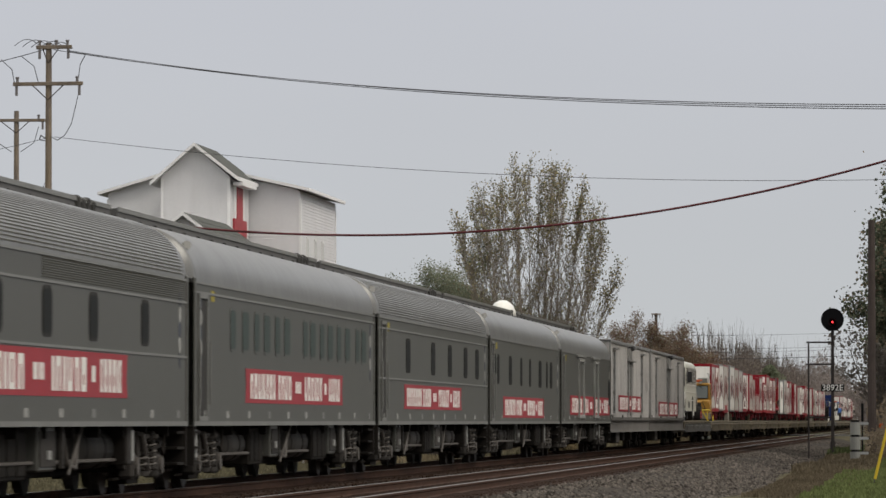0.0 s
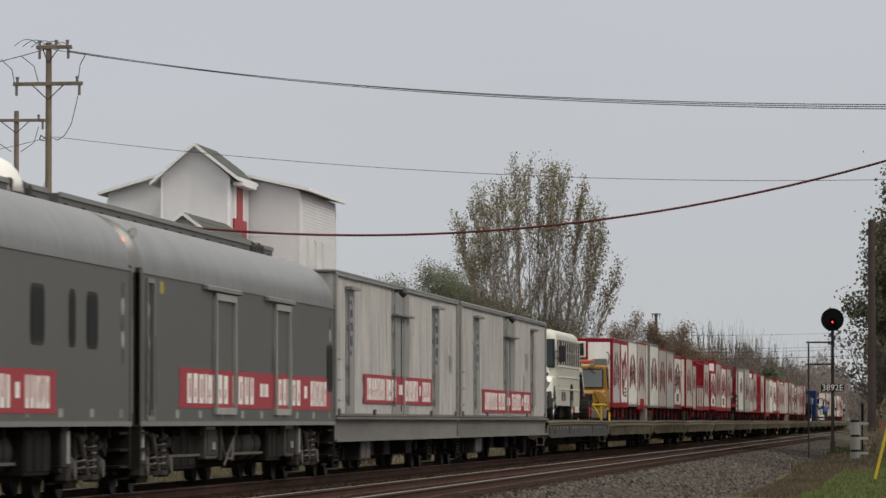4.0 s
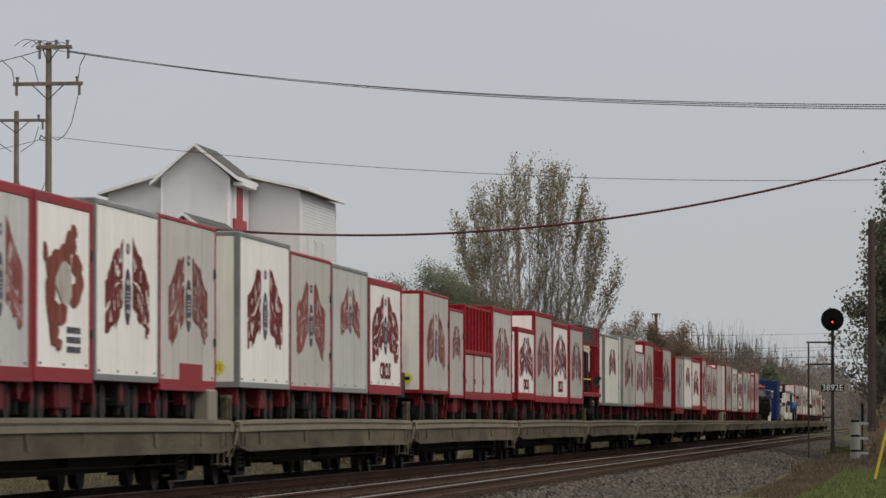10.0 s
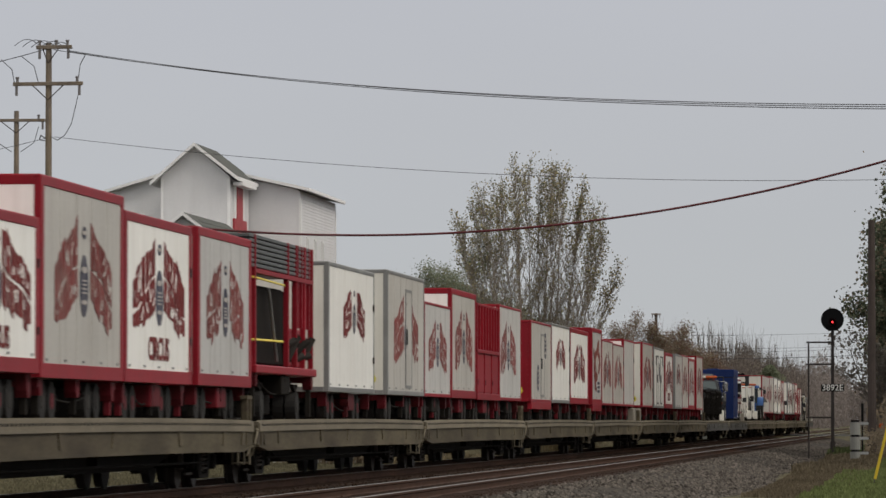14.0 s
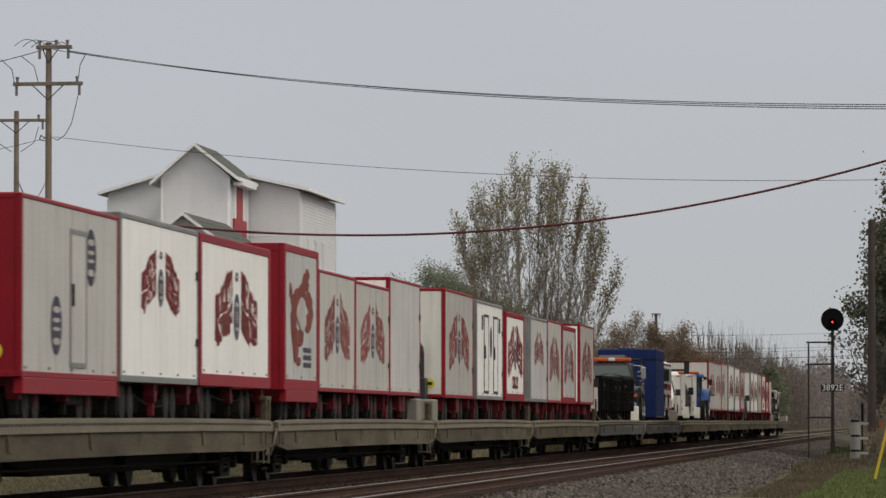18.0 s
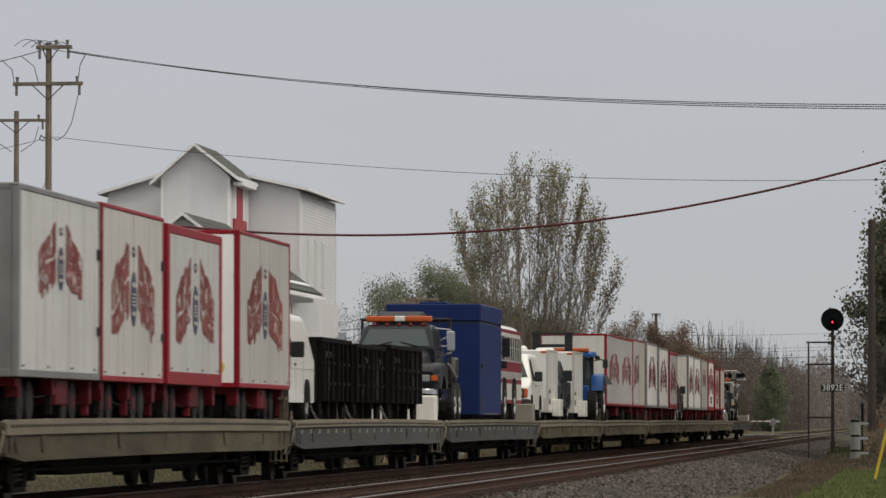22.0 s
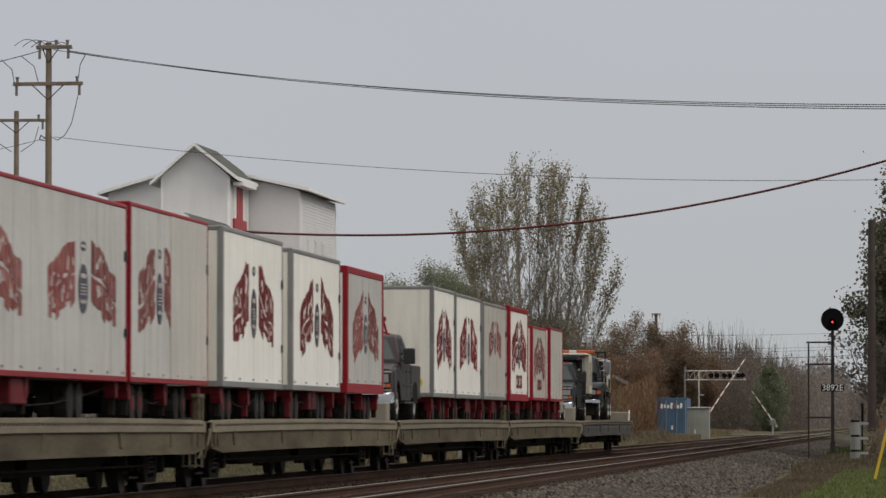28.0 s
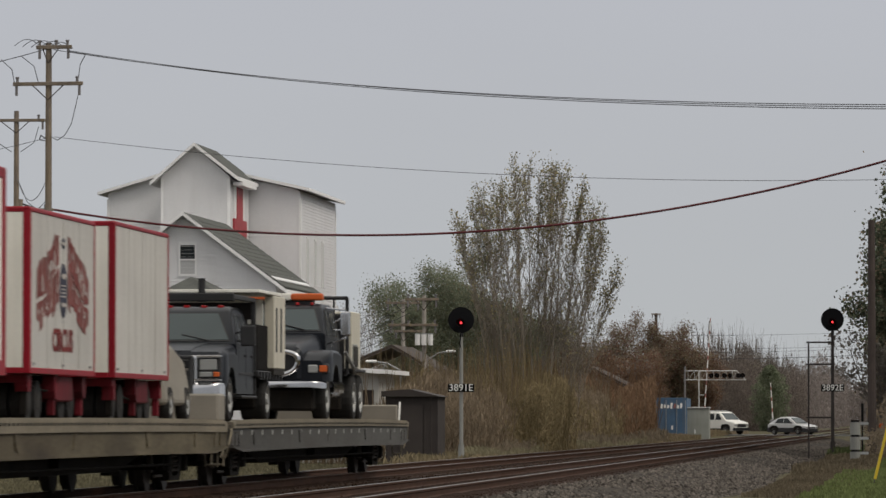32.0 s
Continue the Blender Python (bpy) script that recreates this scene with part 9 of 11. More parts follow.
p1 = utility_pole(-30.5, 170, 14.2, 0.125, ((12.78, -1.25, 1.25, (1.05, -1.1)), (14.05, -0.42, 0.85, (-0.3, 0.3, 0.7))), "tall weathered wooden pole with a crossarm and looped leads", rz=-6)
bm = bmesh.new()
for k in range(5):
    cx = -0.7 + k * 0.30
    pts = [(cx - 0.5 + 0.9 * i / 8, -0.12, 14.02 - GZ + 0.10 + 0.22 * math.sin(math.pi * i / 8) - 0.12 * k / 4) for i in range(9)]
    tubes(bm, pts, 0.013, 5)
part("looped_leads", bm, M_WIRE, p1)
bm = bmesh.new()
tubes(bm, [(1.1, -0.1, 12.45 - GZ), (1.0, -0.1, 12.0 - GZ), (0.85, -0.1, 11.4 - GZ), (0.62, -0.1, 11.0 - GZ), (0.35, -0.1, 10.82 - GZ), (0.12, -0.1, 10.95 - GZ)], 0.014, 5)
tubes(bm, [(1.1, -0.1, 13.0 - GZ), (1.16, -0.1, 13.45 - GZ), (1.35, -0.1, 13.78 - GZ)], 0.014, 5)
tubes(bm, [(-1.2, -0.1, 12.8 - GZ), (-1.3, -0.1, 13.3 - GZ), (-1.7, -0.1, 13.65 - GZ)], 0.014, 5)
tubes(bm, [(-0.35, -0.1, 12.85 - GZ), (-0.5, -0.1, 13.4 - GZ), (-0.95, -0.1, 13.75 - GZ)], 0.014, 5)
tubes(bm, [(-0.1, -0.1, 10.9 - GZ), (-0.25, -0.1, 11.0 - GZ), (-0.3, -0.1, 10.85 - GZ), (-0.1, -0.1, 10.8 - GZ)], 0.02, 5)
tubes(bm, [(-0.05, -0.1, 8.3 - GZ), (-0.4, -0.1, 8.45 - GZ), (-0.9, -0.1, 8.62 - GZ)], 0.035, 5)
part("down_leads", bm, M_WIRE, p1)
p2 = utility_pole(-40.0, 215, 14.7, 0.13, ((14.28, -1.5, 1.3, (-1.0, 1.0)),), "weathered wooden pole with a single crossarm and sagging leads")
bm = bmesh.new()
for s in (-1, 1):
    tubes(bm, [(s * 1.0, -0.1, 14.0 - GZ), (s * 0.8, -0.1, 13.3 - GZ), (s * 0.2, -0.1, 12.9 - GZ)], 0.016, 5)
tubes(bm, [(0.12, -0.1, 11.6 - GZ), (0.5, -0.1, 10.7 - GZ), (0.95, -0.1, 10.35 - GZ), (1.3, -0.1, 10.7 - GZ), (1.6, -0.1, 11.5 - GZ)], 0.016, 5)
tubes(bm, [(0.12, -0.1, 9.4 - GZ), (0.9, -0.1, 8.8 - GZ), (1.8, -0.1, 8.0 - GZ)], 0.016, 5)
part("sagging_leads", bm, M_WIRE, p2)


def wire(name, label, p0, p1_, sag, r, material, n=40):
    cu = bpy.data.curves.new(name, 'CURVE')
    cu.dimensions, cu.bevel_depth, cu.bevel_resolution = '3D', r, 1
    sp = cu.splines.new('POLY')
    sp.points.add(n)
    for i in range(n + 1):
        s = i / n
        sp.points[i].co = (p0[0] + (p1_[0] - p0[0]) * s, p0[1] + (p1_[1] - p0[1]) * s, p0[2] + (p1_[2] - p0[2]) * s - 4 * sag * s * (1 - s), 1)
    cu.materials.append(material)
    o = new(name, cu)
    return tagged(o, label, "wire", "overhead wires")


for k, dz in enumerate((0.0, 0.055, 0.11)):
    wire("overhead_wire", "thin grey overhead wire sagging from the pole", (-29.83 - 0.5 * (k == 2), 170, 13.92 + dz * 0.5), (6.16, 100, 7.37 + dz), 0.70, 0.012, M_WIRE)
wire("overhead_wire", "single thin overhead wire", (-30.3, 170, 10.95), (0.95, 170, 9.38), 0.6, 0.010, M_WIRE)
wire("red_cable", "thick rust-red cable sagging over the tracks", (-30.3, 170, 8.42), (4.78, 170, 12.05), 2.4, 0.044, M_REDCABLE)
wire("overhead_wire", "thin wire running off behind the poles", (-30.6, 170, 14.0), (-44.0, 178, 13.2), 0.5, 0.014, M_WIRE)
wire("overhead_wire", "thin wire running off behind the poles", (-30.6, 170, 10.9), (-44.0, 178, 10.0), 0.4, 0.010, M_WIRE)
for z0, z1 in ((9.0, 9.35), (9.75, 10.1), (10.3, 10.4), (12.0, 11.9)):
    wire("overhead_wire", "thin wires along the road crossing", (-60, 600, z0 + 0.3), (-2.0, 560, z1 - 0.6), 0.7, 0.030 if z0 == 9.0 else 0.016, M_WIRE)

utility_pole(-42.6, 230, 11.5, 0.15, ((11.0, -1.6, 1.6, (-1.2, 1.2)),), "dark weathered pole with a crossarm behind the others")
for za, q in ((8.28, (-39.4, 236, 9.6)), (7.9, (-39.4, 236, 9.45)), (7.26, (-39.4, 236, 9.1)), (6.65, (-36.6, 212, 7.3)), (5.9, (-39.4, 236, 7.44))):
    wire("service_wire", "thin service wire from the pole to the elevator", (-30.5, 170, za), q, 0.35, 0.012, M_WIRE, 16)
wire("slack_wire", "slack wire hanging between the two wooden poles", (-40.0, 215, 11.85), (-30.5, 170, 9.66), 1.0, 0.014, M_WIRE, 20)

# right-hand pole close to the trees
utility_pole(-2.45, 200, 9.15, 0.16, (), "dark plain wooden pole beside the trees", M_DARKPOLE)
M_GREYPOLE = mat("pale_grey_wood_pole", (0.30, 0.275, 0.245), 0.85, var=0.25, scale=2.0, fine=14, bump=0.3)
utility_pole(-25.6, 250, 7.45, 0.115, ((7.25, -0.94, 0.74, (-0.8, 0.6)), (5.95, -1.79, 0.70, (-1.6, -0.8, 0.55))), "grey wooden pole with crossarms and transformers", M_GREYPOLE)
utility_pole(-28.8, 270, 7.75, 0.12, ((7.55, -0.95, 0.95, (-0.8, 0.8)), (6.0, -0.5, 1.3, ())), "thin wooden pole with two crossarms", M_GREYPOLE)
utility_pole(-28.85, 520, 12.4, 0.17, ((12.3, -0.5, 0.5, ()),), "dark wooden pole above the brush", M_DARKPOLE)
for k in range(3):
    t = thing("transformer", "pale grey pole transformer", "transformer", -25.90 + 0.32 * k, 249.70, 4.93, group="pole transformers")
    part("tank", C((0, 0, 0), (0, 0, 0.55), 0.135, seg=12), M_TRIM, t)
    part("lid", C((0, 0, 0.55), (0, 0, 0.60), 0.145, seg=12), M_GALV, t)
    part("hanger", B(-0.03, 0.03, 0.1, 0.28, 0.2, 0.5), M_GALV, t)
for x, y, z, d in ((-25.3, 249.0, 4.4, 1.0), (-23.15, 216.0, 3.5, -1.15)):
    t = thing("street_lamp", "small street lamp on a bracket arm", "street lamp", x, y, 0, group="street lamps")
    bm = bmesh.new()
    tubes(bm, [(0, 0, GZ), (0, 0, z - 0.2), (d * 0.5, 0, z + 0.12), (d, 0, z + 0.2)], 0.035)
    part("bracket", bm, M_GALV, t)
    part("lamp_head", B(min(d - 0.1, d + 0.4 * (1 if d > 0 else -1)), max(d + 0.1, d + 0.4 * (1 if d > 0 else -1)), -0.1, 0.1, z + 0.15, z + 0.27, bev=0.04), M_TRIM, t)
for k in range(5):
    wire("overhead_wire", "thin service wires between the poles behind the tracks", (-26.6 + 0.15 * k, 250, 7.2 - 0.31 * k), (-36, 246, 5.2 - 0.45 * k), 0.7, 0.014, M_WIRE, 16)


def signal(x, y, z_head, z_plate, text, mast_mat, ladder):
    t = thing("railway_signal", "searchlight signal showing red, with a number plate on its mast", "signal", x, y, GZ, group="railway signals")
    h = z_head - GZ
    part("mast", C((0, 0, 0), (0, 0, h - 0.42), 0.075, 0.065, seg=12), mast_mat, t)
    part("mast_base", C((0, 0, 0), (0, 0, 0.95), 0.13, 0.10, seg=12), mast_mat, t)
    bm = bmesh.new()
    cyl(bm, (0, -0.10, h), (0, -0.06, h), 0.48, seg=32)
    d = part("target_disc", bm, M_SIGBLACK, t, "round black target disc")
    bm = bmesh.new()
    cyl(bm, (0, -0.10, h - 0.10), (0, -0.42, h - 0.10), 0.13, 0.15, seg=16, caps=False)
    cyl(bm, (0, -0.06, h - 0.05), (0, 0.28, h - 0.05), 0.2, seg=16)
    part("hood", bm, M_SIGBLACK, d)
    part("lens", C((0, -0.10, h - 0.10), (0, -0.12, h - 0.10), 0.042, seg=14), M_SIGRED, d, "lit red lens")
    part("bracket", B(-0.06, 0.06, -0.06, 0.08, h - 0.62, h - 0.35), M_SIGBLACK, t)
    zp = z_plate - GZ
    pl = part("number_plate", B(-0.48, 0.48, -0.12, -0.09, zp - 0.15, zp + 0.15), M_PLATE, t, "black number plate with white characters")
    text_part("number", text, 0.36, pose(0, -0.123, zp, 90), M_WHITETXT, pl)
    if ladder:
        part("ladder_post", B(-1.04, -0.97, -0.04, 0.04, 0, z_head - GZ - 0.92), M_SIGDARK, t)
        for z in (z_head - 0.95, z_head - 1.87, z_head - 4.1):
            part("ladder_rung", B(-1.10, 0.0, -0.03, 0.03, z - GZ - 0.035, z - GZ + 0.035), M_SIGDARK, t)
    else:
        bm = bmesh.new()
        tubes(bm, [(0.0, -0.08, h - 0.5), (-0.05, -0.12, h - 0.85), (-0.02, -0.08, h - 1.0)], 0.02)
        part("cable_loop", bm, M_SIGBLACK, t)


signal(-17.17, 181, 4.79, 2.31, "3891E", M_SIGPOLE, False)
signal(-4.20, 209, 5.35, 2.49, "3892E", M_SIGDARK, True)

# relay post of stacked galvanised drums
t = thing("relay_post", "grey galvanised post of three stacked drums beside the track", "relay post", -2.95, 189, -0.66)
for k in range(3):
    part("drum", C((0, 0, 0.12 + k * 0.56), (0, 0, 0.60 + k * 0.56), 0.195, seg=16), M_SIGPOLE, t)
    part("collar", C((0, 0, 0.60 + k * 0.56), (0, 0, 0.68 + k * 0.56), 0.16, seg=12), M_SIGBLACK, t)
    part("side_arm", B(0.1, 0.5, -0.06, 0.06, 0.50 + k * 0.56, 0.60 + k * 0.56), M_GALV, t)
part("post", C((0, 0, 0), (0, 0, 1.75), 0.08, seg=10), M_SIGBLACK, t)
t = thing("guy_marker", "bright yellow plastic marker on a guy wire", "guy wire", -1.05, 118, -0.62)
part("marker", C((-0.33, 0, 0.35), (0.12, 0, 2.2), 0.035, seg=8), M_BRIGHTY, t)
part("guy_wire", C((-0.42, 0, 0.0), (1.2, 0, 6.4), 0.010, seg=6), M_WIRE, t)
t = thing("switch_target", "thin dark switch target on a post", "switch stand", -2.75, 194, -0.66)
part("stand_post", C((0, 0, 0), (0, 0, 2.0), 0.03, seg=8), M_SIGBLACK, t)
part("target", B(-0.05, 0.05, -0.02, 0.02, 1.75, 2.45, bev=0.02), M_SIGBLACK, t)
t = thing("orange_cover", "small orange cover beside the track", "cover", -2.3, 230, -0.62)
part("cover_body", B(-0.2, 0.2, -0.2, 0.2, 0.0, 1.62, bev=0.06), M_AMBER, t)

# ---- the road crossing ----
M_BLUECONT = mat("faded_blue_container", (0.070, 0.130, 0.215), 0.5, var=0.2, scale=0.8, bump=0.05, dirt_amt=0.4, dirt=(0.16, 0.15, 0.14))
M_TRUSS = mat("weathered_white_truss", (0.46, 0.455, 0.44), 0.5, var=0.2, scale=2.0, bump=0.05, dirt_amt=0.4, dirt=(0.22, 0.20, 0.17))
M_ARMWHITE = mat("gate_arm_white", (0.55, 0.54, 0.52), 0.5, var=0.1, bump=0.0)
M_ARMRED = mat("gate_arm_faded_red", (0.30, 0.125, 0.110), 0.5, var=0.1, bump=0.0)
bm = bmesh.new()
road_dir = Vector((0.777, -0.629, 0))
side = Vector((0.629, 0.777, 0))
c0 = Vector((-13.65, 415, -0.02))
q = [c0 - road_dir * 140 - side * 4.2, c0 + road_dir * 90 - side * 4.2, c0 + road_dir * 90 + side * 5.4, c0 - road_dir * 140 + side * 5.4]
lo = [bm.verts.new(p - Vector((0, 0, 0.35))) for p in q]
hi = [bm.verts.new(p) for p in q]
bm.faces.new(hi)
for i in range(4):
    bm.faces.new((lo[i], lo[(i + 1) % 4], hi[(i + 1) % 4], hi[i]))
bmesh.ops.recalc_face_normals(bm, faces=bm.faces[:])
o = part("road", bm, M_ROAD, None)
tagged(o, "grey asphalt road across the tracks", "road", kind="structure")

t = thing("blue_container", "faded blue shipping container with white markings", "container", -20.4, 366, -0.24)
part("container_body", B(0, 2.34, 0, 6.1, 0.04, 3.03, bev=0.03), M_BLUECONT, t)
for i in range(8):
    part("rib", B(0.13 + i * 0.28, 0.24 + i * 0.28, -0.03, 0.0, 0.22, 2.90), M_BLUECONT, t)
rb = random.Random(9)
for i in range(7):
    x = 0.40 + i * 0.24
    h_ = rb.uniform(0.20, 0.40)
    part("marking_bar", P([(x, 2.30), (x + 0.15, 2.28 + rb.uniform(-0.05, 0.05)), (x + 0.19, 2.30 + h_), (x + 0.04, 2.34 + h_)], 'y', -0.036, -0.031), M_ARMRED if i == 4 else M_WHITETXT, t)
part("marking_bar", B(1.20, 1.34, -0.036, -0.031, 0.72, 1.02), M_WHITETXT, t)
part("top_rail", B(-0.03, 2.37, -0.035, 0.05, 2.96, 3.07), M_BLUECONT, t)
for x in (0.05, 0.78, 1.56, 2.20):
    part("lock_rod", C((x + 0.04, -0.05, 0.2), (x + 0.04, -0.05, 2.9), 0.025, seg=6), M_GALV, t)
t = thing("signal_bungalow", "pale grey metal signal bungalow at the crossing", "cabinet", -18.13, 366.6, -0.24)
M_BUNGALOW = mat("grey_green_cabinet", (0.25, 0.26, 0.235), 0.6, var=0.12, bump=0.05, dirt_amt=0.3, dirt=(0.15, 0.14, 0.12))
part("cabinet_body", B(0, 1.68, 0, 1.9, 0, 2.28, bev=0.03), M_BUNGALOW, t)
part("cabinet_roof", B(-0.06, 1.74, -0.08, 1.98, 2.28, 2.39, bev=0.03), M_TRUSS, t)
part("cabinet_door", B(0.46, 1.18, -0.03, 0, 0.28, 2.0), M_BUNGALOW, t)
part("door_handle", B(0.60, 0.68, -0.06, -0.03, 0.42, 0.72, bev=0.01), M_TRIM, t)
M_DARKLENS = mat("unlit_dark_red_lens", (0.035, 0.006, 0.006), 0.3, var=0.1, bump=0.0)
t = thing("crossing_cantilever", "white cantilever truss with flashing-light heads over the road", "crossing signal", -19.38, 390, -0.12)
part("mast", C((0, 0, 0), (0, 0, 5.51), 0.075, seg=10), M_INSUL, t)
for z, x1 in ((4.46, 4.78), (5.16, 4.05)):
    part("truss_chord", C((-0.08, 0, z), (x1, 0, z), 0.042, seg=8), M_TRUSS, t, "white truss chord")
for i in range(8):
    x = 0.24 + i * 0.50
    part("truss_post", C((x, 0, 4.46), (x, 0, 5.16), 0.020, seg=6), M_TRUSS, t)
    part("truss_brace", C((x, 0, 4.46), (min(x + 0.5, 4.05), 0, 5.16), 0.014, seg=6), M_TRUSS, t)
part("truss_end", C((4.05, 0, 5.16), (4.72, 0, 4.49), 0.032, seg=6), M_TRUSS, t)
for x in (2.06, 2.50, 3.10, 3.52, 4.20, 4.52):
    lh = part("light_head", C((x, -0.14, 4.80), (x, -0.02, 4.80), 0.19, seg=14), M_SIGBLACK, t, "round black light head")
    part("lens", C((x, -0.16, 4.80), (x, -0.14, 4.80), 0.075, seg=10), M_DARKLENS, lh)
    part("lamp_hood", C((x, -0.15, 4.84), (x, -0.32, 4.86), 0.10, 0.08, seg=8, caps=False), M_SIGBLACK, lh)
t = thing("crossing_post", "thin white crossing post", "post", -18.21, 388.4, -0.12)
part("post", C((0, 0, 0), (0, 0, 5.2), 0.05, seg=8), M_TRUSS, t)
part("arm", B(-0.04, 0.39, -0.04, 0.04, 3.24, 3.31), M_TRUSS, t)




def gate(x, y, L, heading, label):
    t = thing("crossing_gate", label, "gate", x, y, -0.12, heading, group="crossing gates")
    part("gate_post", C((0, 0, 0), (0, 0, 1.5), 0.075, seg=10), M_GALV, t)
    part("drive_box", B(-0.24, 0.24, -0.2, 0.2, 0.85, 1.35, bev=0.04), M_INSUL, t)
    arm = new("gate_arm")
    arm.parent = t
    arm.matrix_basis = pose(0, 0, 1.22)
    n = int(L / 0.33)
    for i in range(n):
        part("arm_band", B(0.2 + i * L / n, 0.2 + (i + 1) * L / n, -0.025, 0.025, -0.062 + 0.034 * i / n, 0.062 - 0.034 * i / n), M_ARMRED if i % 3 == 2 else M_ARMWHITE, arm)
    part("counterweight", B(-0.7, -0.16, -0.08, 0.08, -0.11, 0.11), M_GALV, arm)
    return arm


GATE1 = gate(-17.90, 390, 7.96, 61.0, "red and white striped crossing gate with a long arm")
GATE2 = gate(-15.35, 479, 3.5, 211.0, "red and white striped crossing gate with a short arm")


def road_car(label, van=False):
    """A silver sedan with a dark lower body, or a white passenger van."""
    t = thing("car", label, "van" if van else "car", group="cars at the crossing")
    if van:
        L, hw = 5.0, 0.96
        sh = Shell(2 * hw, 1.16, 1.94, 0.14)
        part("body", loft([(0.0, -0.80, 0.80, 0.42, 0.94, 0.08, 0), (0.08, -0.90, 0.90, 0.36, 1.02, 0.10, 0), (0.55, -hw, hw, 0.32, 1.12, 0.10, 0), (0.95, -hw, hw, 0.30, 1.20, 0.08, 0.01),
                           (1.72, -hw, hw, 0.30, 1.86, 0.14, 0.12), (2.05, -hw, hw, 0.30, 1.93, 0.15, 0.14), (4.7, -hw, hw, 0.30, 1.93, 0.15, 0.14), (L, -hw + 0.04, hw - 0.04, 0.36, 1.86, 0.14, 0.13)], 1.16, 4), M_CARWHITE, t, smooth=True)
        part("windshield", sh.across(1.02, 1.24, 1.64, 1.78, 0.14, 0.03), M_WINDSHIELD, t)
        part("bumper", B(-0.94, 0.94, -0.10, 0.18, 0.34, 0.58, bev=0.05, seg=2), M_BLACK, t, "black front bumper")
        part("grille", B(-0.56, 0.56, -0.03, 0.08, 0.62, 0.90, bev=0.02), M_BLACK, t)
        for s in (-1, 1):
            part("lower_trim", B(*sorted((s * (hw - 0.02), s * (hw + 0.012))), 0.5, L - 0.1, 0.34, 0.52), M_BLACK, t)
            for a, b, c in ((1.42, 2.10, 0.34), (2.24, 3.30, 0.04), (3.42, 4.50, 0.04)):
                part("side_window", sh.side([(a, 1.24), (b, 1.24), (b - 0.03, 1.74), (a + c, 1.74)], s, 0.012), M_GLASS, t)
            part("headlamp", B(*sorted((s * 0.60, s * 0.86)), -0.02, 0.12, 0.68, 0.88, bev=0.02), M_LAMP, t)
            mirror(t, s * (hw + 0.02), 1.45, 1.22, 0.16, 0.22)
            part("rack_rail", C((s * 0.62, 2.1, 1.98), (s * 0.62, 4.5, 1.98), 0.022, seg=6), M_GALV, t)
            for y in (0.98, L - 1.1):
                arch(t, s * (hw + 0.004), y, 0.42, 0.40)
                road_wheel(t, s * (hw + 0.02), y, 0.37, 0.24)
        for y in (2.3, 3.2, 4.2):
            part("rack_bar", C((-0.66, y, 2.0), (0.66, y, 2.0), 0.020, seg=6), M_GALV, t)
        return t
    L, hw = 4.25, 0.86
    sh = Shell(2 * hw, 0.88, 1.48, 0.22)
    part("body", loft([(0.0, -0.66, 0.66, 0.42, 0.66, 0.07, 0), (0.07, -0.76, 0.76, 0.36, 0.72, 0.08, 0), (0.35, -0.83, 0.83, 0.30, 0.80, 0.09, 0), (1.05, -hw, hw, 0.28, 0.90, 0.08, 0), (2.2, -hw, hw, 0.28, 0.92, 0.06, 0),
                       (3.3, -hw, hw, 0.28, 0.95, 0.08, 0), (3.9, -0.83, 0.83, 0.30, 0.96, 0.10, 0), (4.15, -0.76, 0.76, 0.36, 0.90, 0.10, 0), (L, -0.70, 0.70, 0.42, 0.78, 0.08, 0)], 2.0, 4), CAR_SILVER, t, smooth=True)
    part("roof", loft([(1.10, -0.80, 0.80, 0.86, 0.90, 0.02, 0), (1.45, -0.82, 0.82, 0.86, 1.16, 0.08, 0.09), (1.95, -0.83, 0.83, 0.86, 1.42, 0.11, 0.18), (2.35, -0.83, 0.83, 0.86, 1.48, 0.12, 0.20), (2.9, -0.83, 0.83, 0.86, 1.45, 0.12, 0.19),
                       (3.35, -0.82, 0.82, 0.86, 1.30, 0.11, 0.14), (3.75, -0.80, 0.80, 0.86, 1.08, 0.08, 0.06), (4.0, -0.78, 0.78, 0.86, 0.96, 0.04, 0.02)], 0.88, 4), CAR_SILVER, t, smooth=True)
    part("lower_body", loft([(-0.03, -0.68, 0.68, 0.26, 0.50, 0.05, 0), (0.08, -0.80, 0.80, 0.22, 0.56, 0.03, 0), (0.4, -0.872, 0.872, 0.20, 0.58, 0.02, 0), (3.9, -0.872, 0.872, 0.20, 0.60, 0.02, 0), (4.2, -0.78, 0.78, 0.24, 0.58, 0.03, 0), (L + 0.03, -0.70, 0.70, 0.26, 0.54, 0.03, 0)]), M_BLACK, t, "dark lower body", smooth=True)
    part("windshield", sh.across(1.16, 0.97, 1.84, 1.38, 0.16, 0.045), M_WINDSHIELD, t)
    part("rear_window", sh.across(3.86, 1.06, 3.30, 1.36, 0.18, 0.05), M_WINDSHIELD, t)
    part("grille", B(-0.34, 0.34, -0.035, 0.04, 0.54, 0.64, bev=0.01), M_BLACK, t)
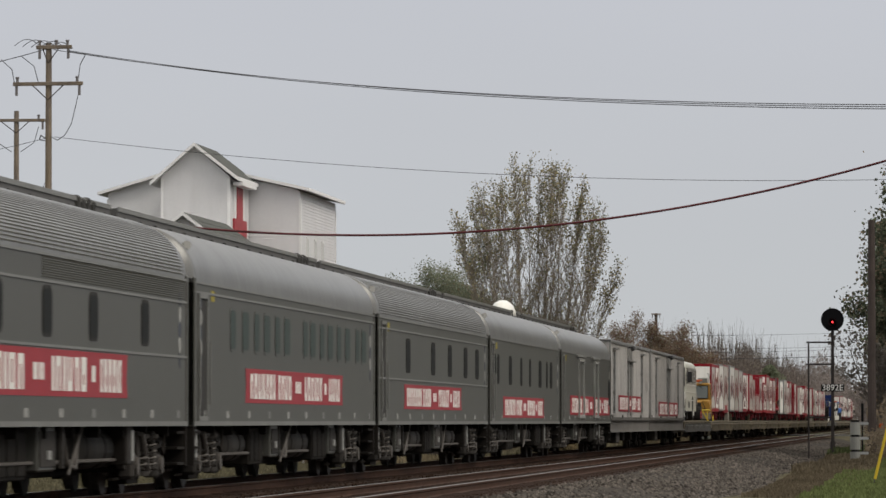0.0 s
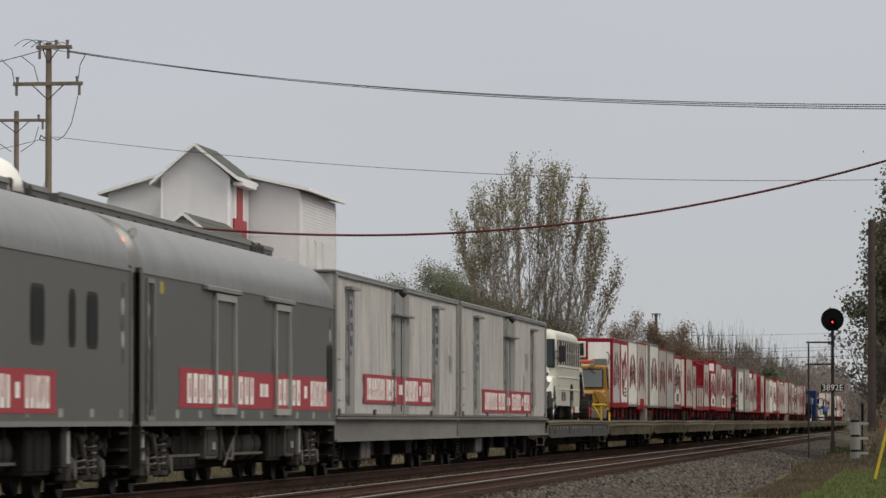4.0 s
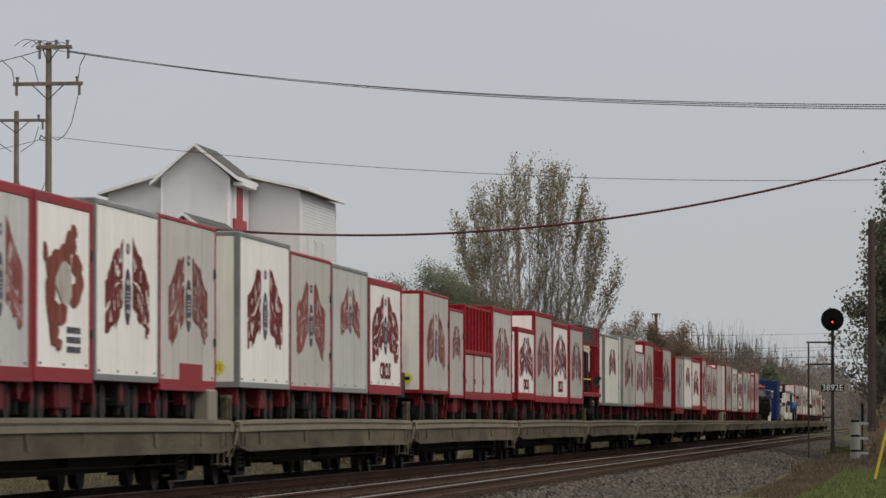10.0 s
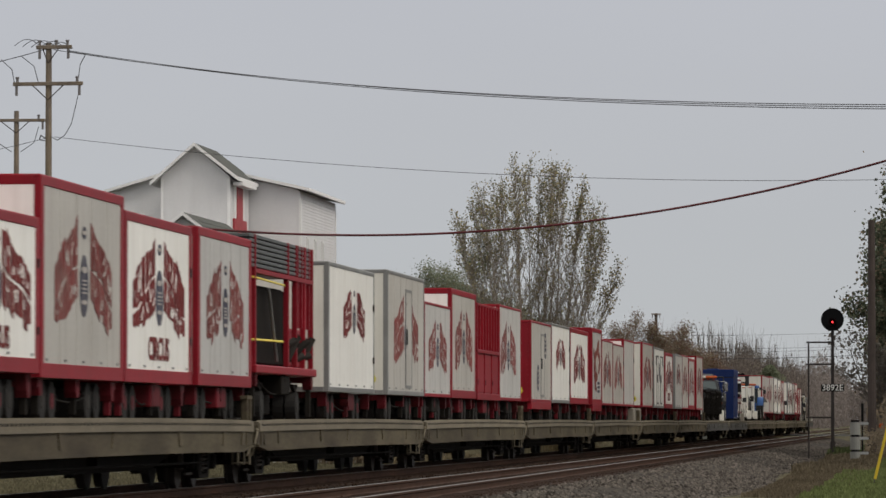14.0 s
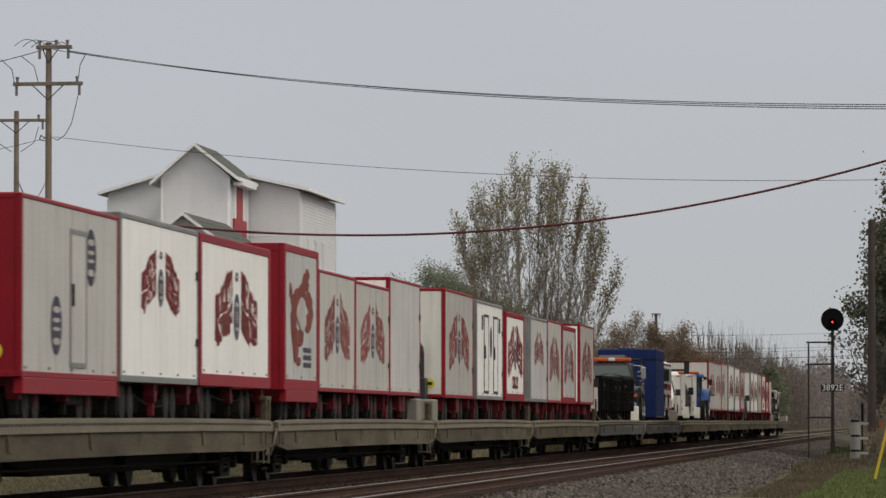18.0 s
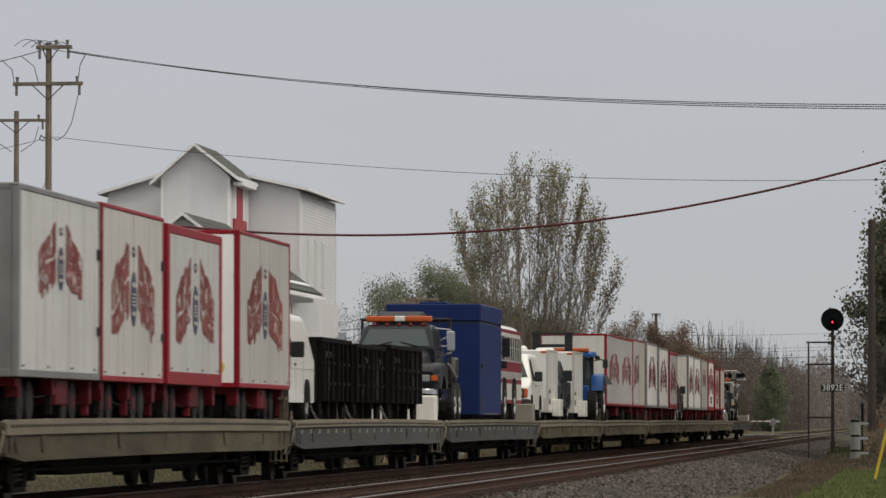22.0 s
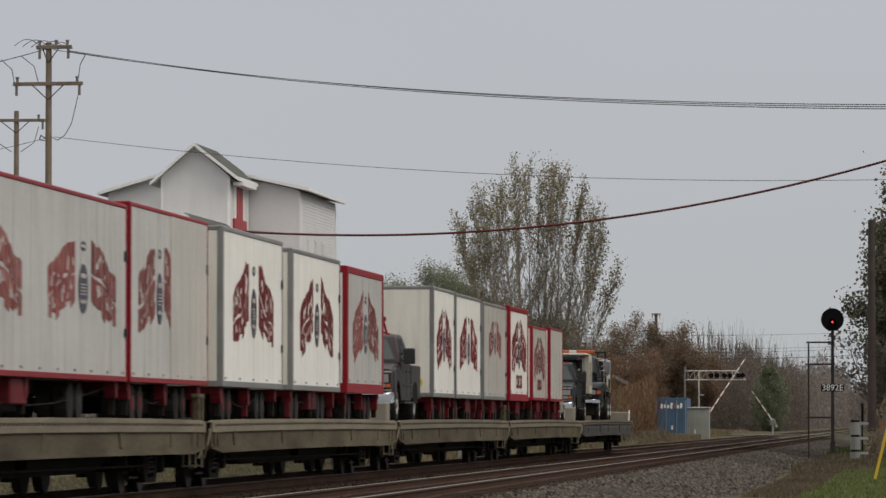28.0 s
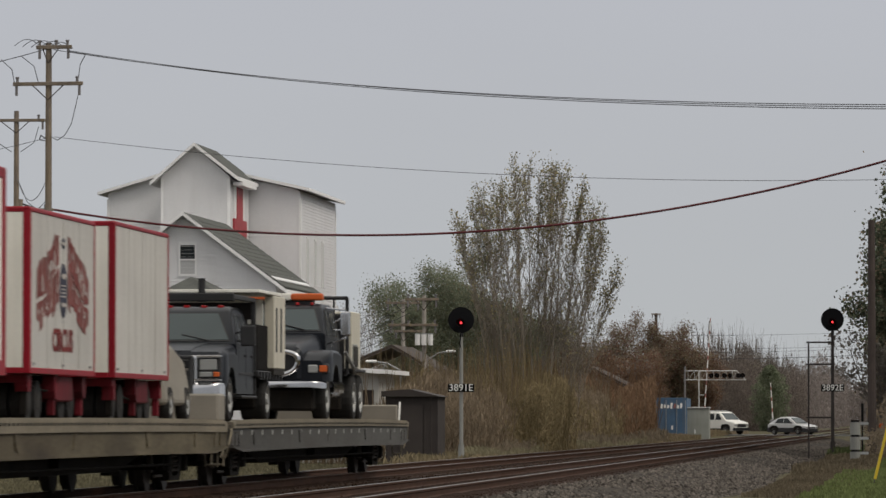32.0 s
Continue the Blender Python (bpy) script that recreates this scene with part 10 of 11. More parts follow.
    for s in (-1, 1):
        for pts in ([(1.55, 0.95), (2.40, 0.95), (2.40, 1.36), (2.06, 1.36)], [(2.48, 0.95), (3.30, 0.98), (3.12, 1.30), (2.48, 1.36)]):
            part("side_window", sh.side(pts, s, 0.014), M_GLASS, t)
        part("headlamp", B(*sorted((s * 0.42, s * 0.70)), -0.015, 0.14, 0.56, 0.68, bev=0.02), M_LAMP, t)
        mirror(t, s * 0.87, 1.55, 0.92, 0.14, 0.13)
        for y in (0.82, 3.40):
            arch(t, s * 0.874, y, 0.36, 0.33)
            road_wheel(t, s * 0.88, y, 0.31, 0.2)
    return t


CAR_SILVER = mat("silver_car_paint", (0.50, 0.50, 0.49), 0.3, metal=0.3, var=0.05, bump=0.0, coat=0.4)
CAR1 = road_car("silver sedan with dark lower body on the road")
CAR2 = road_car("white passenger van with dark bumper and roof rack", True)


# ---- vegetation ----
def leafmat(name, col, spread=0.5, through_=0.45):
    """Leaf or twig matter: dull, and light passes through it in part."""
    m = mat(name, col, 0.75, var=0.35, scale=0.4, fine=3.0, bump=0.0, island=spread, spec=0.1)
    n, l = m.node_tree.nodes, m.node_tree.links
    b = n["Principled BSDF"]
    src = b.inputs["Base Color"].links[0].from_socket
    tr = n.new("ShaderNodeBsdfTranslucent")
    mx = n.new("ShaderNodeMixShader")
    mx.inputs[0].default_value = through_
    l.new(src, tr.inputs[0])
    l.new(b.outputs[0], mx.inputs[1])
    l.new(tr.outputs[0], mx.inputs[2])
    l.new(mx.outputs[0], n["Material Output"].inputs[0])
    return m


L_GREEN = leafmat("dull_green_leaves", (0.160, 0.180, 0.116), 0.2, 0.5)
L_DARK = leafmat("dark_green_leaves", (0.080, 0.090, 0.062), 0.3)
# Green made paler: the haze of distance is put into the colour
L_FARGREEN = leafmat("haze_paled_green_leaves", (0.210, 0.228, 0.168), 0.2, 0.58)
L_OLIVE = leafmat("olive_leaves", (0.210, 0.188, 0.122), 0.2, 0.5)
L_YELLOW = leafmat("yellow_green_leaves", (0.33, 0.28, 0.15), 0.35, 0.6)
L_PALE = leafmat("pale_olive_leaves", (0.22, 0.198, 0.128), 0.35, 0.55)
L_BROWN = leafmat("brown_dry_leaves", (0.235, 0.185, 0.130), 0.2, 0.5)
L_RUST = leafmat("rust_leaves", (0.190, 0.120, 0.074), 0.2, 0.5)
L_REDBROWN = leafmat("red_brown_stalks", (0.165, 0.098, 0.072), 0.25, 0.45)
L_TAWNY = leafmat("tawny_olive_leaves", (0.240, 0.192, 0.110), 0.25, 0.5)
L_DARKBROWN = leafmat("dark_brown_stalks", (0.190, 0.155, 0.112), 0.2)
L_DRY = leafmat("dry_tan_stalks", (0.120, 0.098, 0.066), 0.35)
L_TWIG = leafmat("grey_twigs", (0.190, 0.170, 0.150), 0.2)
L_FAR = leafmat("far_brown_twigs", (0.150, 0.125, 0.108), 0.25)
# Far wood greyed, with the distance haze put into its colour
L_HAZE = leafmat("haze_paled_far_wood", (0.200, 0.172, 0.158), 0.2)
L_STRAW = leafmat("straw_weeds", (0.19, 0.155, 0.095), 0.35)
L_WEED = leafmat("green_weeds", (0.066, 0.080, 0.034), 0.35)
L_LAWN = leafmat("lawn_blades", (0.125, 0.150, 0.056), 0.3)
BARK = mat("grey_brown_bark", (0.135, 0.115, 0.098), 0.9, var=0.3, scale=3, bump=0.3)
BARK_DARK = mat("dark_bark", (0.070, 0.058, 0.048), 0.9, var=0.3, scale=3, bump=0.3)


def quads(name, centres, sizes, material, rs, up=0.0, aspect=1.0):
    """A cloud of small leaves, each a bent quad turned at random."""
    n = len(centres)
    c = np.asarray(centres, float)
    a = rs.normal(size=(n, 3))
    a[:, 2] += up * np.sign(a[:, 2] + 1e-9)
    a /= np.linalg.norm(a, axis=1)[:, None]
    b = np.cross(a, rs.normal(size=(n, 3)))
    b /= np.linalg.norm(b, axis=1)[:, None]
    s = np.asarray(sizes, float)[:, None]
    a, b = a * s * aspect, b * s
    v = np.stack([c - a * 0.6, c - b * 0.5, c + a * 0.6, c + b * 0.5], 1).reshape(-1, 3)
    f = np.arange(4 * n).reshape(n, 4)
    me = bpy.data.meshes.new(name)
    me.from_pydata(v.tolist(), [], f.tolist())
    me.materials.append(material)
    return me


def tube_path(V, F, pts, radii, k=5):
    rings = []
    for i, (p, r) in enumerate(zip(pts, radii)):
        d = (pts[min(i + 1, len(pts) - 1)] - pts[max(i - 1, 0)])
        d = d.normalized() if d.length > 1e-6 else Vector((0, 0, 1))
        x = d.orthogonal().normalized()
        y = d.cross(x)
        base = len(V)
        for j in range(k):
            a = math.tau * j / k
            V.append(tuple(p + (x * math.cos(a) + y * math.sin(a)) * r))
        rings.append(base)
    for a, b in zip(rings, rings[1:]):
        for j in range(k):
            F.append((a + j, a + (j + 1) % k, b + (j + 1) % k, b + j))


def grow(V, F, tips, p, d, length, r, level, rg, bend=0.12, up=0.1):
    n = 4 if level == 0 else 3
    pts, radii = [p.copy()], [r]
    q, dd = p.copy(), d.copy()
    for i in range(n):
        dd = (dd + Vector((rg.gauss(0, bend), rg.gauss(0, bend), rg.gauss(up, bend * 0.6)))).normalized()
        q = q + dd * (length / n)
        pts.append(q.copy())
        radii.append(r * (1 - 0.72 * (i + 1) / n))
    tube_path(V, F, pts, radii, 5 if level == 0 else 4 if level == 1 else 3)
    if level >= 3 or length < 0.5:
        tips.append((pts[-1], dd, level))
        tips.append((pts[-2], dd, level))
        return
    m = {0: 9, 1: 6, 2: 4}[level]
    for i in range(m):
        f = 0.28 + 0.70 * (i + rg.random() * 0.6) / m
        k = min(n - 1, int(f * n))
        pp = pts[k].lerp(pts[k + 1], f * n - k)
        ang = rg.uniform(0, math.tau)
        axis = Vector((math.cos(ang), math.sin(ang), 0))
        nd = (dd * rg.uniform(0.9, 1.3) + axis * rg.uniform(0.45, 0.85)).normalized()
        grow(V, F, tips, pp, nd, length * rg.uniform(0.30, 0.48) * (1.15 - 0.5 * f), r * 0.42 * (1.1 - 0.5 * f), level + 1, rg, bend, up)
    tips.append((pts[-1], dd, level))


def tree(label, x, y, h, stems, lean, seed, leaf_sets, bark, r=0.11, size=(0.10, 0.22), up=0.1, zb=GZ):
    """Leaning stems from one base with forked limbs, and a crown of single leaves at the twig tips."""
    t = thing("tree", label, "tree", x, y, zb, group="trees")
    rg = random.Random(seed)
    rs_ = np.random.RandomState(seed)
    V, F, tips = [], [], []
    for i in range(stems):
        a = math.tau * i / stems + rg.uniform(-0.3, 0.3)
        sp = lean * rg.uniform(0.25, 1.0)
        d = Vector((math.cos(a) * sp, math.sin(a) * sp, 1)).normalized()
        hh = h * rg.uniform(0.72, 1.0) * (1.0 - 0.30 * sp / max(lean, 0.01) * (0.6 + 0.4 * rg.random()))
        grow(V, F, tips, Vector((math.cos(a) * 0.2, math.sin(a) * 0.2, 0)), d, hh, r * rg.uniform(0.7, 1.1), 0, rg, up=up * 0.5)
    me = bpy.data.meshes.new("trunk")
    me.from_pydata(V, [], F)
    me.materials.append(bark)
    o = new("trunk", me)
    o.parent = t
    for i, (m, per, jit, cond) in enumerate(leaf_sets):
        cs, ss = [], []
        for p, d, lv in tips:
            if cond and not cond(p, rg):
                continue
            for _ in range(per):
                cs.append((p.x + rg.gauss(0, jit), p.y + rg.gauss(0, jit), p.z + rg.gauss(0, jit)))
                ss.append(rg.uniform(*size))
        if cs:
            me = quads("crown", cs, ss, m, rs_)
            o = new("crown", me)
            o.parent = t
            tagged(o, "sparse autumn leaves", kind="stuff")
    return t


def fan_tree(label, x, y, stems, halfw, top, seed, bark, leaf_sets, r=0.06, size=(0.08, 0.16), base=0.32, per=13, deep=2.6, tw=1.0, fine=5, spread=0.46, reach=1.0, low=(0.84, 0.985), flare=0.52):
    """A tall clump of slim upright stems that fan out from one base, with fine upright side twigs; top gives the crown's height across it."""
    t = thing("tree", label, "tree", x, y, GZ, group="trees")
    rg = random.Random(seed)
    rs_ = np.random.RandomState(seed)
    V, F, tips = [], [], []
    for i in range(stems):
        ex = -halfw + 2 * halfw * (i + rg.uniform(0.15, 0.85)) / stems
        ey = rg.uniform(-deep, deep)
        ez = top(ex) * rg.uniform(*low)
        p0 = Vector((ex / halfw * base, ey / deep * base, 0))
        p2 = Vector((ex, ey, ez))
        p1 = Vector((ex * flare + rg.gauss(0, 0.15), ey * 0.52, ez * 0.50))
        f = lambda s: p0 * (1 - s) ** 2 + p1 * 2 * s * (1 - s) + p2 * s * s
        n = 10
        pts = [f(k / n) + Vector((rg.gauss(0, 0.035), rg.gauss(0, 0.035), 0)) for k in range(n + 1)]
        rr = r * rg.uniform(0.7, 1.15)
        tube_path(V, F, pts, [rr * (1 - 0.88 * k / n) for k in range(n + 1)], 5)
        for k in range(per):
            s = 0.30 + 0.68 * (k + rg.random()) / per
            a = f(s)
            d = (f(min(1, s + 0.02)) - f(s - 0.02)).normalized()
            w = rg.uniform(0, math.tau)
            d = (d + Vector((math.cos(w) * spread * (1.3 - 0.8 * s), math.sin(w) * spread * (1.3 - 0.8 * s), rg.uniform(0.1, 0.35)))).normalized()
            ln = rg.uniform(1.0, 2.5) * (1.22 - 0.75 * s) * reach
            q = [a]
            for m in range(4):
                d = (d + Vector((rg.gauss(0, 0.07), rg.gauss(0, 0.07), 0.10))).normalized()
                q.append(q[-1] + d * ln / 4)
            tube_path(V, F, q, [0.020 * (1.15 - s * 0.5) * tw, 0.017 * tw, 0.013 * tw, 0.010 * tw, 0.007 * tw], 3)
            tips.append(q[-1])
            for m in range(fine):
                g = q[1 + m % 3].lerp(q[2 + m % 3], rg.random())
                w = rg.uniform(0, math.tau)
                d2 = (d + Vector((math.cos(w) * 0.5, math.sin(w) * 0.5, 0.3))).normalized()
                e = g + d2 * rg.uniform(0.25, 0.75) * (1.2 - 0.5 * s)
                tube_path(V, F, [g, e], [0.009 * tw, 0.006 * tw], 3)
                tips.append(e)
        tips.append(pts[-1])
    me = bpy.data.meshes.new("trunk")
    me.from_pydata(V, [], F)
    me.materials.append(bark)
    o = new("trunk", me)
    o.parent = t
    for m, n, jit, cond in leaf_sets:
        cs, ss = [], []
        for p in tips:
            if cond and not cond(p, rg):
                continue
            for _ in range(n):
                cs.append((p.x + rg.gauss(0, jit), p.y + rg.gauss(0, jit), p.z + rg.gauss(0, jit)))
                ss.append(rg.uniform(*size))
        if cs:
            o = new("crown", quads("crown", cs, ss, m, rs_))
            o.parent = t
            tagged(o, "sparse small autumn leaves", kind="stuff")
    return t


# the tall half-bare poplar
def poplar_top(x):
    return float(np.interp(x, (-4.2, -3.4, -2.4, -1.2, 0.4, 1.8, 2.5, 3.3, 3.9, 4.3), (10.4, 12.1, 12.6, 13.9, 14.1, 13.9, 12.9, 11.2, 9.4, 7.9)))


POPLAR_BARK = mat("pale_poplar_bark", (0.23, 0.20, 0.165), 0.85, var=0.25, scale=3, bump=0.2, spec=0.1)
fan_tree("tall half-bare poplar with sparse yellow-green leaves", -19.05, 238, 21, 4.1, poplar_top, 23, POPLAR_BARK,
         ((L_YELLOW, 2, 0.12, lambda p, g: g.random() < (0.40 if p.z > poplar_top(p.x) - 3.4 else 0.20 if abs(p.x) > 2.6 else 0.10)),
          (L_PALE, 2, 0.12, lambda p, g: g.random() < (0.66 if p.z > poplar_top(p.x) - 4.0 else 0.30 if abs(p.x) > 2.6 else 0.16)),
          (L_GREEN, 1, 0.10, lambda p, g: g.random() < (0.60 if p.z > poplar_top(p.x) - 3.0 else 0.12))), 0.062, (0.05, 0.115), base=1.7, per=42, fine=10, tw=0.85, spread=0.78, reach=1.15, low=(0.90, 0.99), flare=0.62)
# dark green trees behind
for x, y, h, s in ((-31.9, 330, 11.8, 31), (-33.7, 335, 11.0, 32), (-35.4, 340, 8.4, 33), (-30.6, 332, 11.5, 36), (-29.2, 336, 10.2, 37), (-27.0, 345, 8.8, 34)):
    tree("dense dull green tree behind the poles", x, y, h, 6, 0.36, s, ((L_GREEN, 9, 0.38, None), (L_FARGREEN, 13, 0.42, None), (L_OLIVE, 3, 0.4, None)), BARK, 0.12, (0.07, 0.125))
tree("thin bare tree with a few leaves", -36.9, 320, 11.0, 4, 0.18, 35, ((L_TWIG, 1, 0.2, None),), BARK, 0.06, (0.05, 0.10))
# olive and rust trees along the left side of the line
for i, (x, y, h, s, a, b) in enumerate(((-28.6, 514, 12.4, 41, L_OLIVE, L_BROWN), (-25.6, 514, 10.6, 42, L_OLIVE, L_BROWN), (-28.0, 440, 10.2, 43, L_OLIVE, L_TWIG), (-21.6, 345, 6.2, 44, L_RUST, L_TWIG), (-23.2, 355, 6.9, 45, L_BROWN, L_RUST), (-24.6, 330, 7.0, 46, L_BROWN, L_OLIVE),
                                      (-26.0, 446, 8.8, 47, L_RUST, L_BROWN), (-24.6, 517, 8.4, 48, L_RUST, L_BROWN))):
    tree("brushy autumn tree with brown and olive leaves", x, y, h, 6, 0.30, s, ((a, 3, 0.34, None), (L_REDBROWN, 5, 0.34, None), (b, 2, 0.34, None), (L_TWIG, 1, 0.3, None)), BARK, 0.07, (0.07, 0.15), up=0.2)
# bare grey trees beyond the road
for i in range(12):
    rg = random.Random(100 + i)
    x = -34.5 + i * 1.45
    h_ = rg.uniform(11.5, 14.5) - (i > 9) * 4
    fan_tree("bare grey tree beyond the road", x, 610 + rg.uniform(-20, 40), 6, 2.0, lambda q: h_ - 0.5 * abs(q), 120 + i, BARK,
             ((L_TWIG, 1, 0.2, None),) if i % 3 else ((L_TWIG, 1, 0.2, None), (L_OLIVE, 5, 0.5, lambda p, g: p.z < 9)), 0.10, (0.06, 0.13), per=12, deep=2.0, tw=2.2)
# dark evergreen by the gate
t = thing("evergreen", "dark green rounded evergreen beside the crossing", "tree", -18.75, 576, -0.3, group="trees")
rs_ = np.random.RandomState(8)
n = 9000
u_, th = rs_.uniform(0, 1, n), rs_.uniform(0, math.tau, n)
zz = 0.3 + 7.6 * u_
rr = (2.6 * np.sin(np.pi * np.clip(u_ * 0.88 + 0.12, 0, 1)) ** 0.6) * rs_.uniform(0.05, 1.0, n) ** 0.5 * (0.80 + 0.18 * np.sin(th * 5 + zz * 2.3) + 0.10 * np.sin(zz * 5.0 + th * 2))
me = quads("crown", np.stack([rr * np.cos(th), rr * np.sin(th), zz], 1), rs_.uniform(0.10, 0.24, n), L_GREEN, rs_)
o = new("crown", me)
o.parent = t
tagged(o, "dense dark needles", kind="stuff")
part("trunk", C((0, 0, 0), (0, 0, 3), 0.15, 0.08, seg=8), BARK_DARK, t)
# tall trees at the right edge
for x, y, h, s in ((0.85, 222, 14.8, 51), (2.0, 216, 15.5, 52), (0.20, 228, 11.2, 53), (0.10, 236, 8.0, 54)):
    tree("dense dark green tree beside the track with brown tints", x, y, h, 5, 0.20, s, ((L_DARK, 22, 0.30, lambda p, g: p.z > 5.2 or g.random() < 0.2), (L_GREEN, 8, 0.34, lambda p, g: p.z > 5.2 or g.random() < 0.3), (L_BROWN, 8, 0.32, None)), BARK_DARK, 0.13, (0.08, 0.17))
# Unseen trees right of the view, added to keep light off the far wagons
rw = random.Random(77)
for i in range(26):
    tree("tall tree out of view, added to shade the far wagons", 4.2 + (i % 3) * 3.2 + rw.uniform(-0.6, 0.6), 168 + i * 13.5 + rw.uniform(-3, 3) + (20 if i in (16, 17) else 0), rw.uniform(17.0, 21.0), 3, 0.16, 300 + i,
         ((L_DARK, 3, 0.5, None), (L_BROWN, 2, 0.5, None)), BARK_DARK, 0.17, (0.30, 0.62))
tree("bare twiggy sapling beside the pole", -1.9, 226, 7.0, 5, 0.28, 55, ((L_TWIG, 2, 0.25, None),), BARK, 0.06, (0.08, 0.18))


def thicket(name, label, n, x0, x1, y0, y1, hf, size, material, seed, aspect=1.0, up=0.0, stems=0, lim=0.0):
    """A thick growth of small leaves with upright stems; hf gives the height at a place."""
    rs2 = np.random.RandomState(seed)
    x, y = rs2.uniform(x0, x1, n), rs2.uniform(y0, y1, n)
    if lim:
        keep = x < -lim * y
        x, y = x[keep], y[keep]
        n = len(x)
    h = np.array([hf(a, b) for a, b in zip(x, y)])
    lump = 0.78 + 0.22 * np.sin(x * 1.7 + y * 0.31) * np.sin(y * 0.23 + x * 0.6)
    z = np.array([ground_height(a, b) for a, b in zip(x, y)]) + h * lump * rs2.uniform(0.0, 1.0, n) ** 0.75
    me = quads(name, np.stack([x, y, z], 1), rs2.uniform(*size, n), material, rs2, up, aspect)
    o = new(name, me)
    tagged(o, label, "brush", kind="stuff")
    if stems:
        V, F = [], []
        rg = random.Random(seed)
        for i in range(stems):
            a, b = rg.uniform(x0, x1), rg.uniform(y0, y1)
            if lim and a > -lim * b:
                continue
            hh = hf(a, b) * rg.uniform(0.7, 1.25)
            p = Vector((a, b, ground_height(a, b)))
            q = p + Vector((rg.gauss(0, 0.10), rg.gauss(0, 0.10), 1)) * hh
            m_ = (p + q) / 2 + Vector((rg.gauss(0, 0.12), rg.gauss(0, 0.12), 0))
            tube_path(V, F, [p, m_, q], [0.03, 0.022, 0.008], 3)
        me = bpy.data.meshes.new(name + "_stems")
        me.from_pydata(V, [], F)
        me.materials.append(material)
        o2 = new("brush_stems", me)
        tagged(o2, "thin upright brush stems", "brush", kind="stuff")


UPR = dict(aspect=4.0, up=1.6)
thicket("rust_brush", "rust-brown leafless brush behind the shed", 50000, -30, -21.5, 225, 300, lambda x, y: 3.5, (0.04, 0.10), L_REDBROWN, 61, stems=900, **UPR)
thicket("brown_brush", "tangled brown brush along the railway", 130000, -27, -18.3, 200, 330, lambda x, y: 3.0 + 1.0 * math.sin(y * 0.05) ** 2, (0.035, 0.10), L_BROWN, 62, stems=2600, lim=0.0570, **UPR)
thicket("olive_brush", "olive-brown brush under the poplar", 50000, -26, -18.0, 215, 295, lambda x, y: 4.2 if x < -19.5 else 3.0, (0.035, 0.09), L_TAWNY, 63, stems=900, aspect=3.0, up=1.2)
thicket("poplar_brush", "olive-brown brush at the foot of the poplar", 30000, -22.5, -16.8, 218, 236, lambda x, y: 4.9 - 0.55 * abs(x + 19.2), (0.035, 0.09), L_TAWNY, 79, stems=420, aspect=3.0, up=1.2)
thicket("orange_brush", "orange-brown brush beside the line", 80000, -27, -17.8, 290, 425, lambda x, y: 4.8, (0.05, 0.13), L_RUST, 64, stems=1300, lim=0.0556, **UPR)
thicket("low_brush", "low brown brush before the crossing", 30000, -24.5, -17.2, 330, 425, lambda x, y: 1.6, (0.05, 0.13), L_BROWN, 65, stems=300, lim=0.0570, **UPR)
thicket("crossing_weeds", "low dry weeds before the container", 16000, -23.5, -17.2, 335, 465, lambda x, y: 0.5, (0.05, 0.12), L_BROWN, 77, aspect=2.6, up=1.4)
thicket("straw_weeds", "pale straw weeds along the ballast edge", 18000, -19.4, -16.9, 175, 420, lambda x, y: 0.5, (0.03, 0.09), L_STRAW, 66, aspect=3.4, up=1.6)
thicket("green_weeds", "low green weeds along the ballast edge", 14000, -18.8, -17.1, 195, 300, lambda x, y: 0.8, (0.04, 0.10), L_OLIVE, 67, up=1.2, aspect=2.6)
thicket("dark_brush", "dark brush at the foot of the thicket", 24000, -20.5, -17.4, 205, 330, lambda x, y: 1.2, (0.04, 0.10), L_DARKBROWN, 78, **UPR)
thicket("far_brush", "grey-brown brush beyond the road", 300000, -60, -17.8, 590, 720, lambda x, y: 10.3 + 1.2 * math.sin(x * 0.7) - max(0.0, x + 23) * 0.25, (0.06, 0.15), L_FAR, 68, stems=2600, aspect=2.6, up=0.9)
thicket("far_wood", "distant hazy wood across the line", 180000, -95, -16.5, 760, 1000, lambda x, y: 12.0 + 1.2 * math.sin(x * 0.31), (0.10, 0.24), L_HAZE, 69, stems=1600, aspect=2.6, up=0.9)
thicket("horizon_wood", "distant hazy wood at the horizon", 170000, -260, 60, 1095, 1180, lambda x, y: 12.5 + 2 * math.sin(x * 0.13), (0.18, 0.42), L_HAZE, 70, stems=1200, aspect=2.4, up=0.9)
thicket("right_weeds", "green weeds and dry stalks beside the relay post", 7000, -4.4, -2.6, 205, 262, lambda x, y: 0.55, (0.03, 0.09), L_WEED, 71, up=1.2, aspect=2.4)
thicket("right_brush", "dark brush beneath the trees at the pole", 50000, -2.7, 3.0, 196, 262, lambda x, y: 3.0 if x > -2.0 else 1.6, (0.04, 0.10), L_DARKBROWN, 72, stems=200, aspect=2.0)
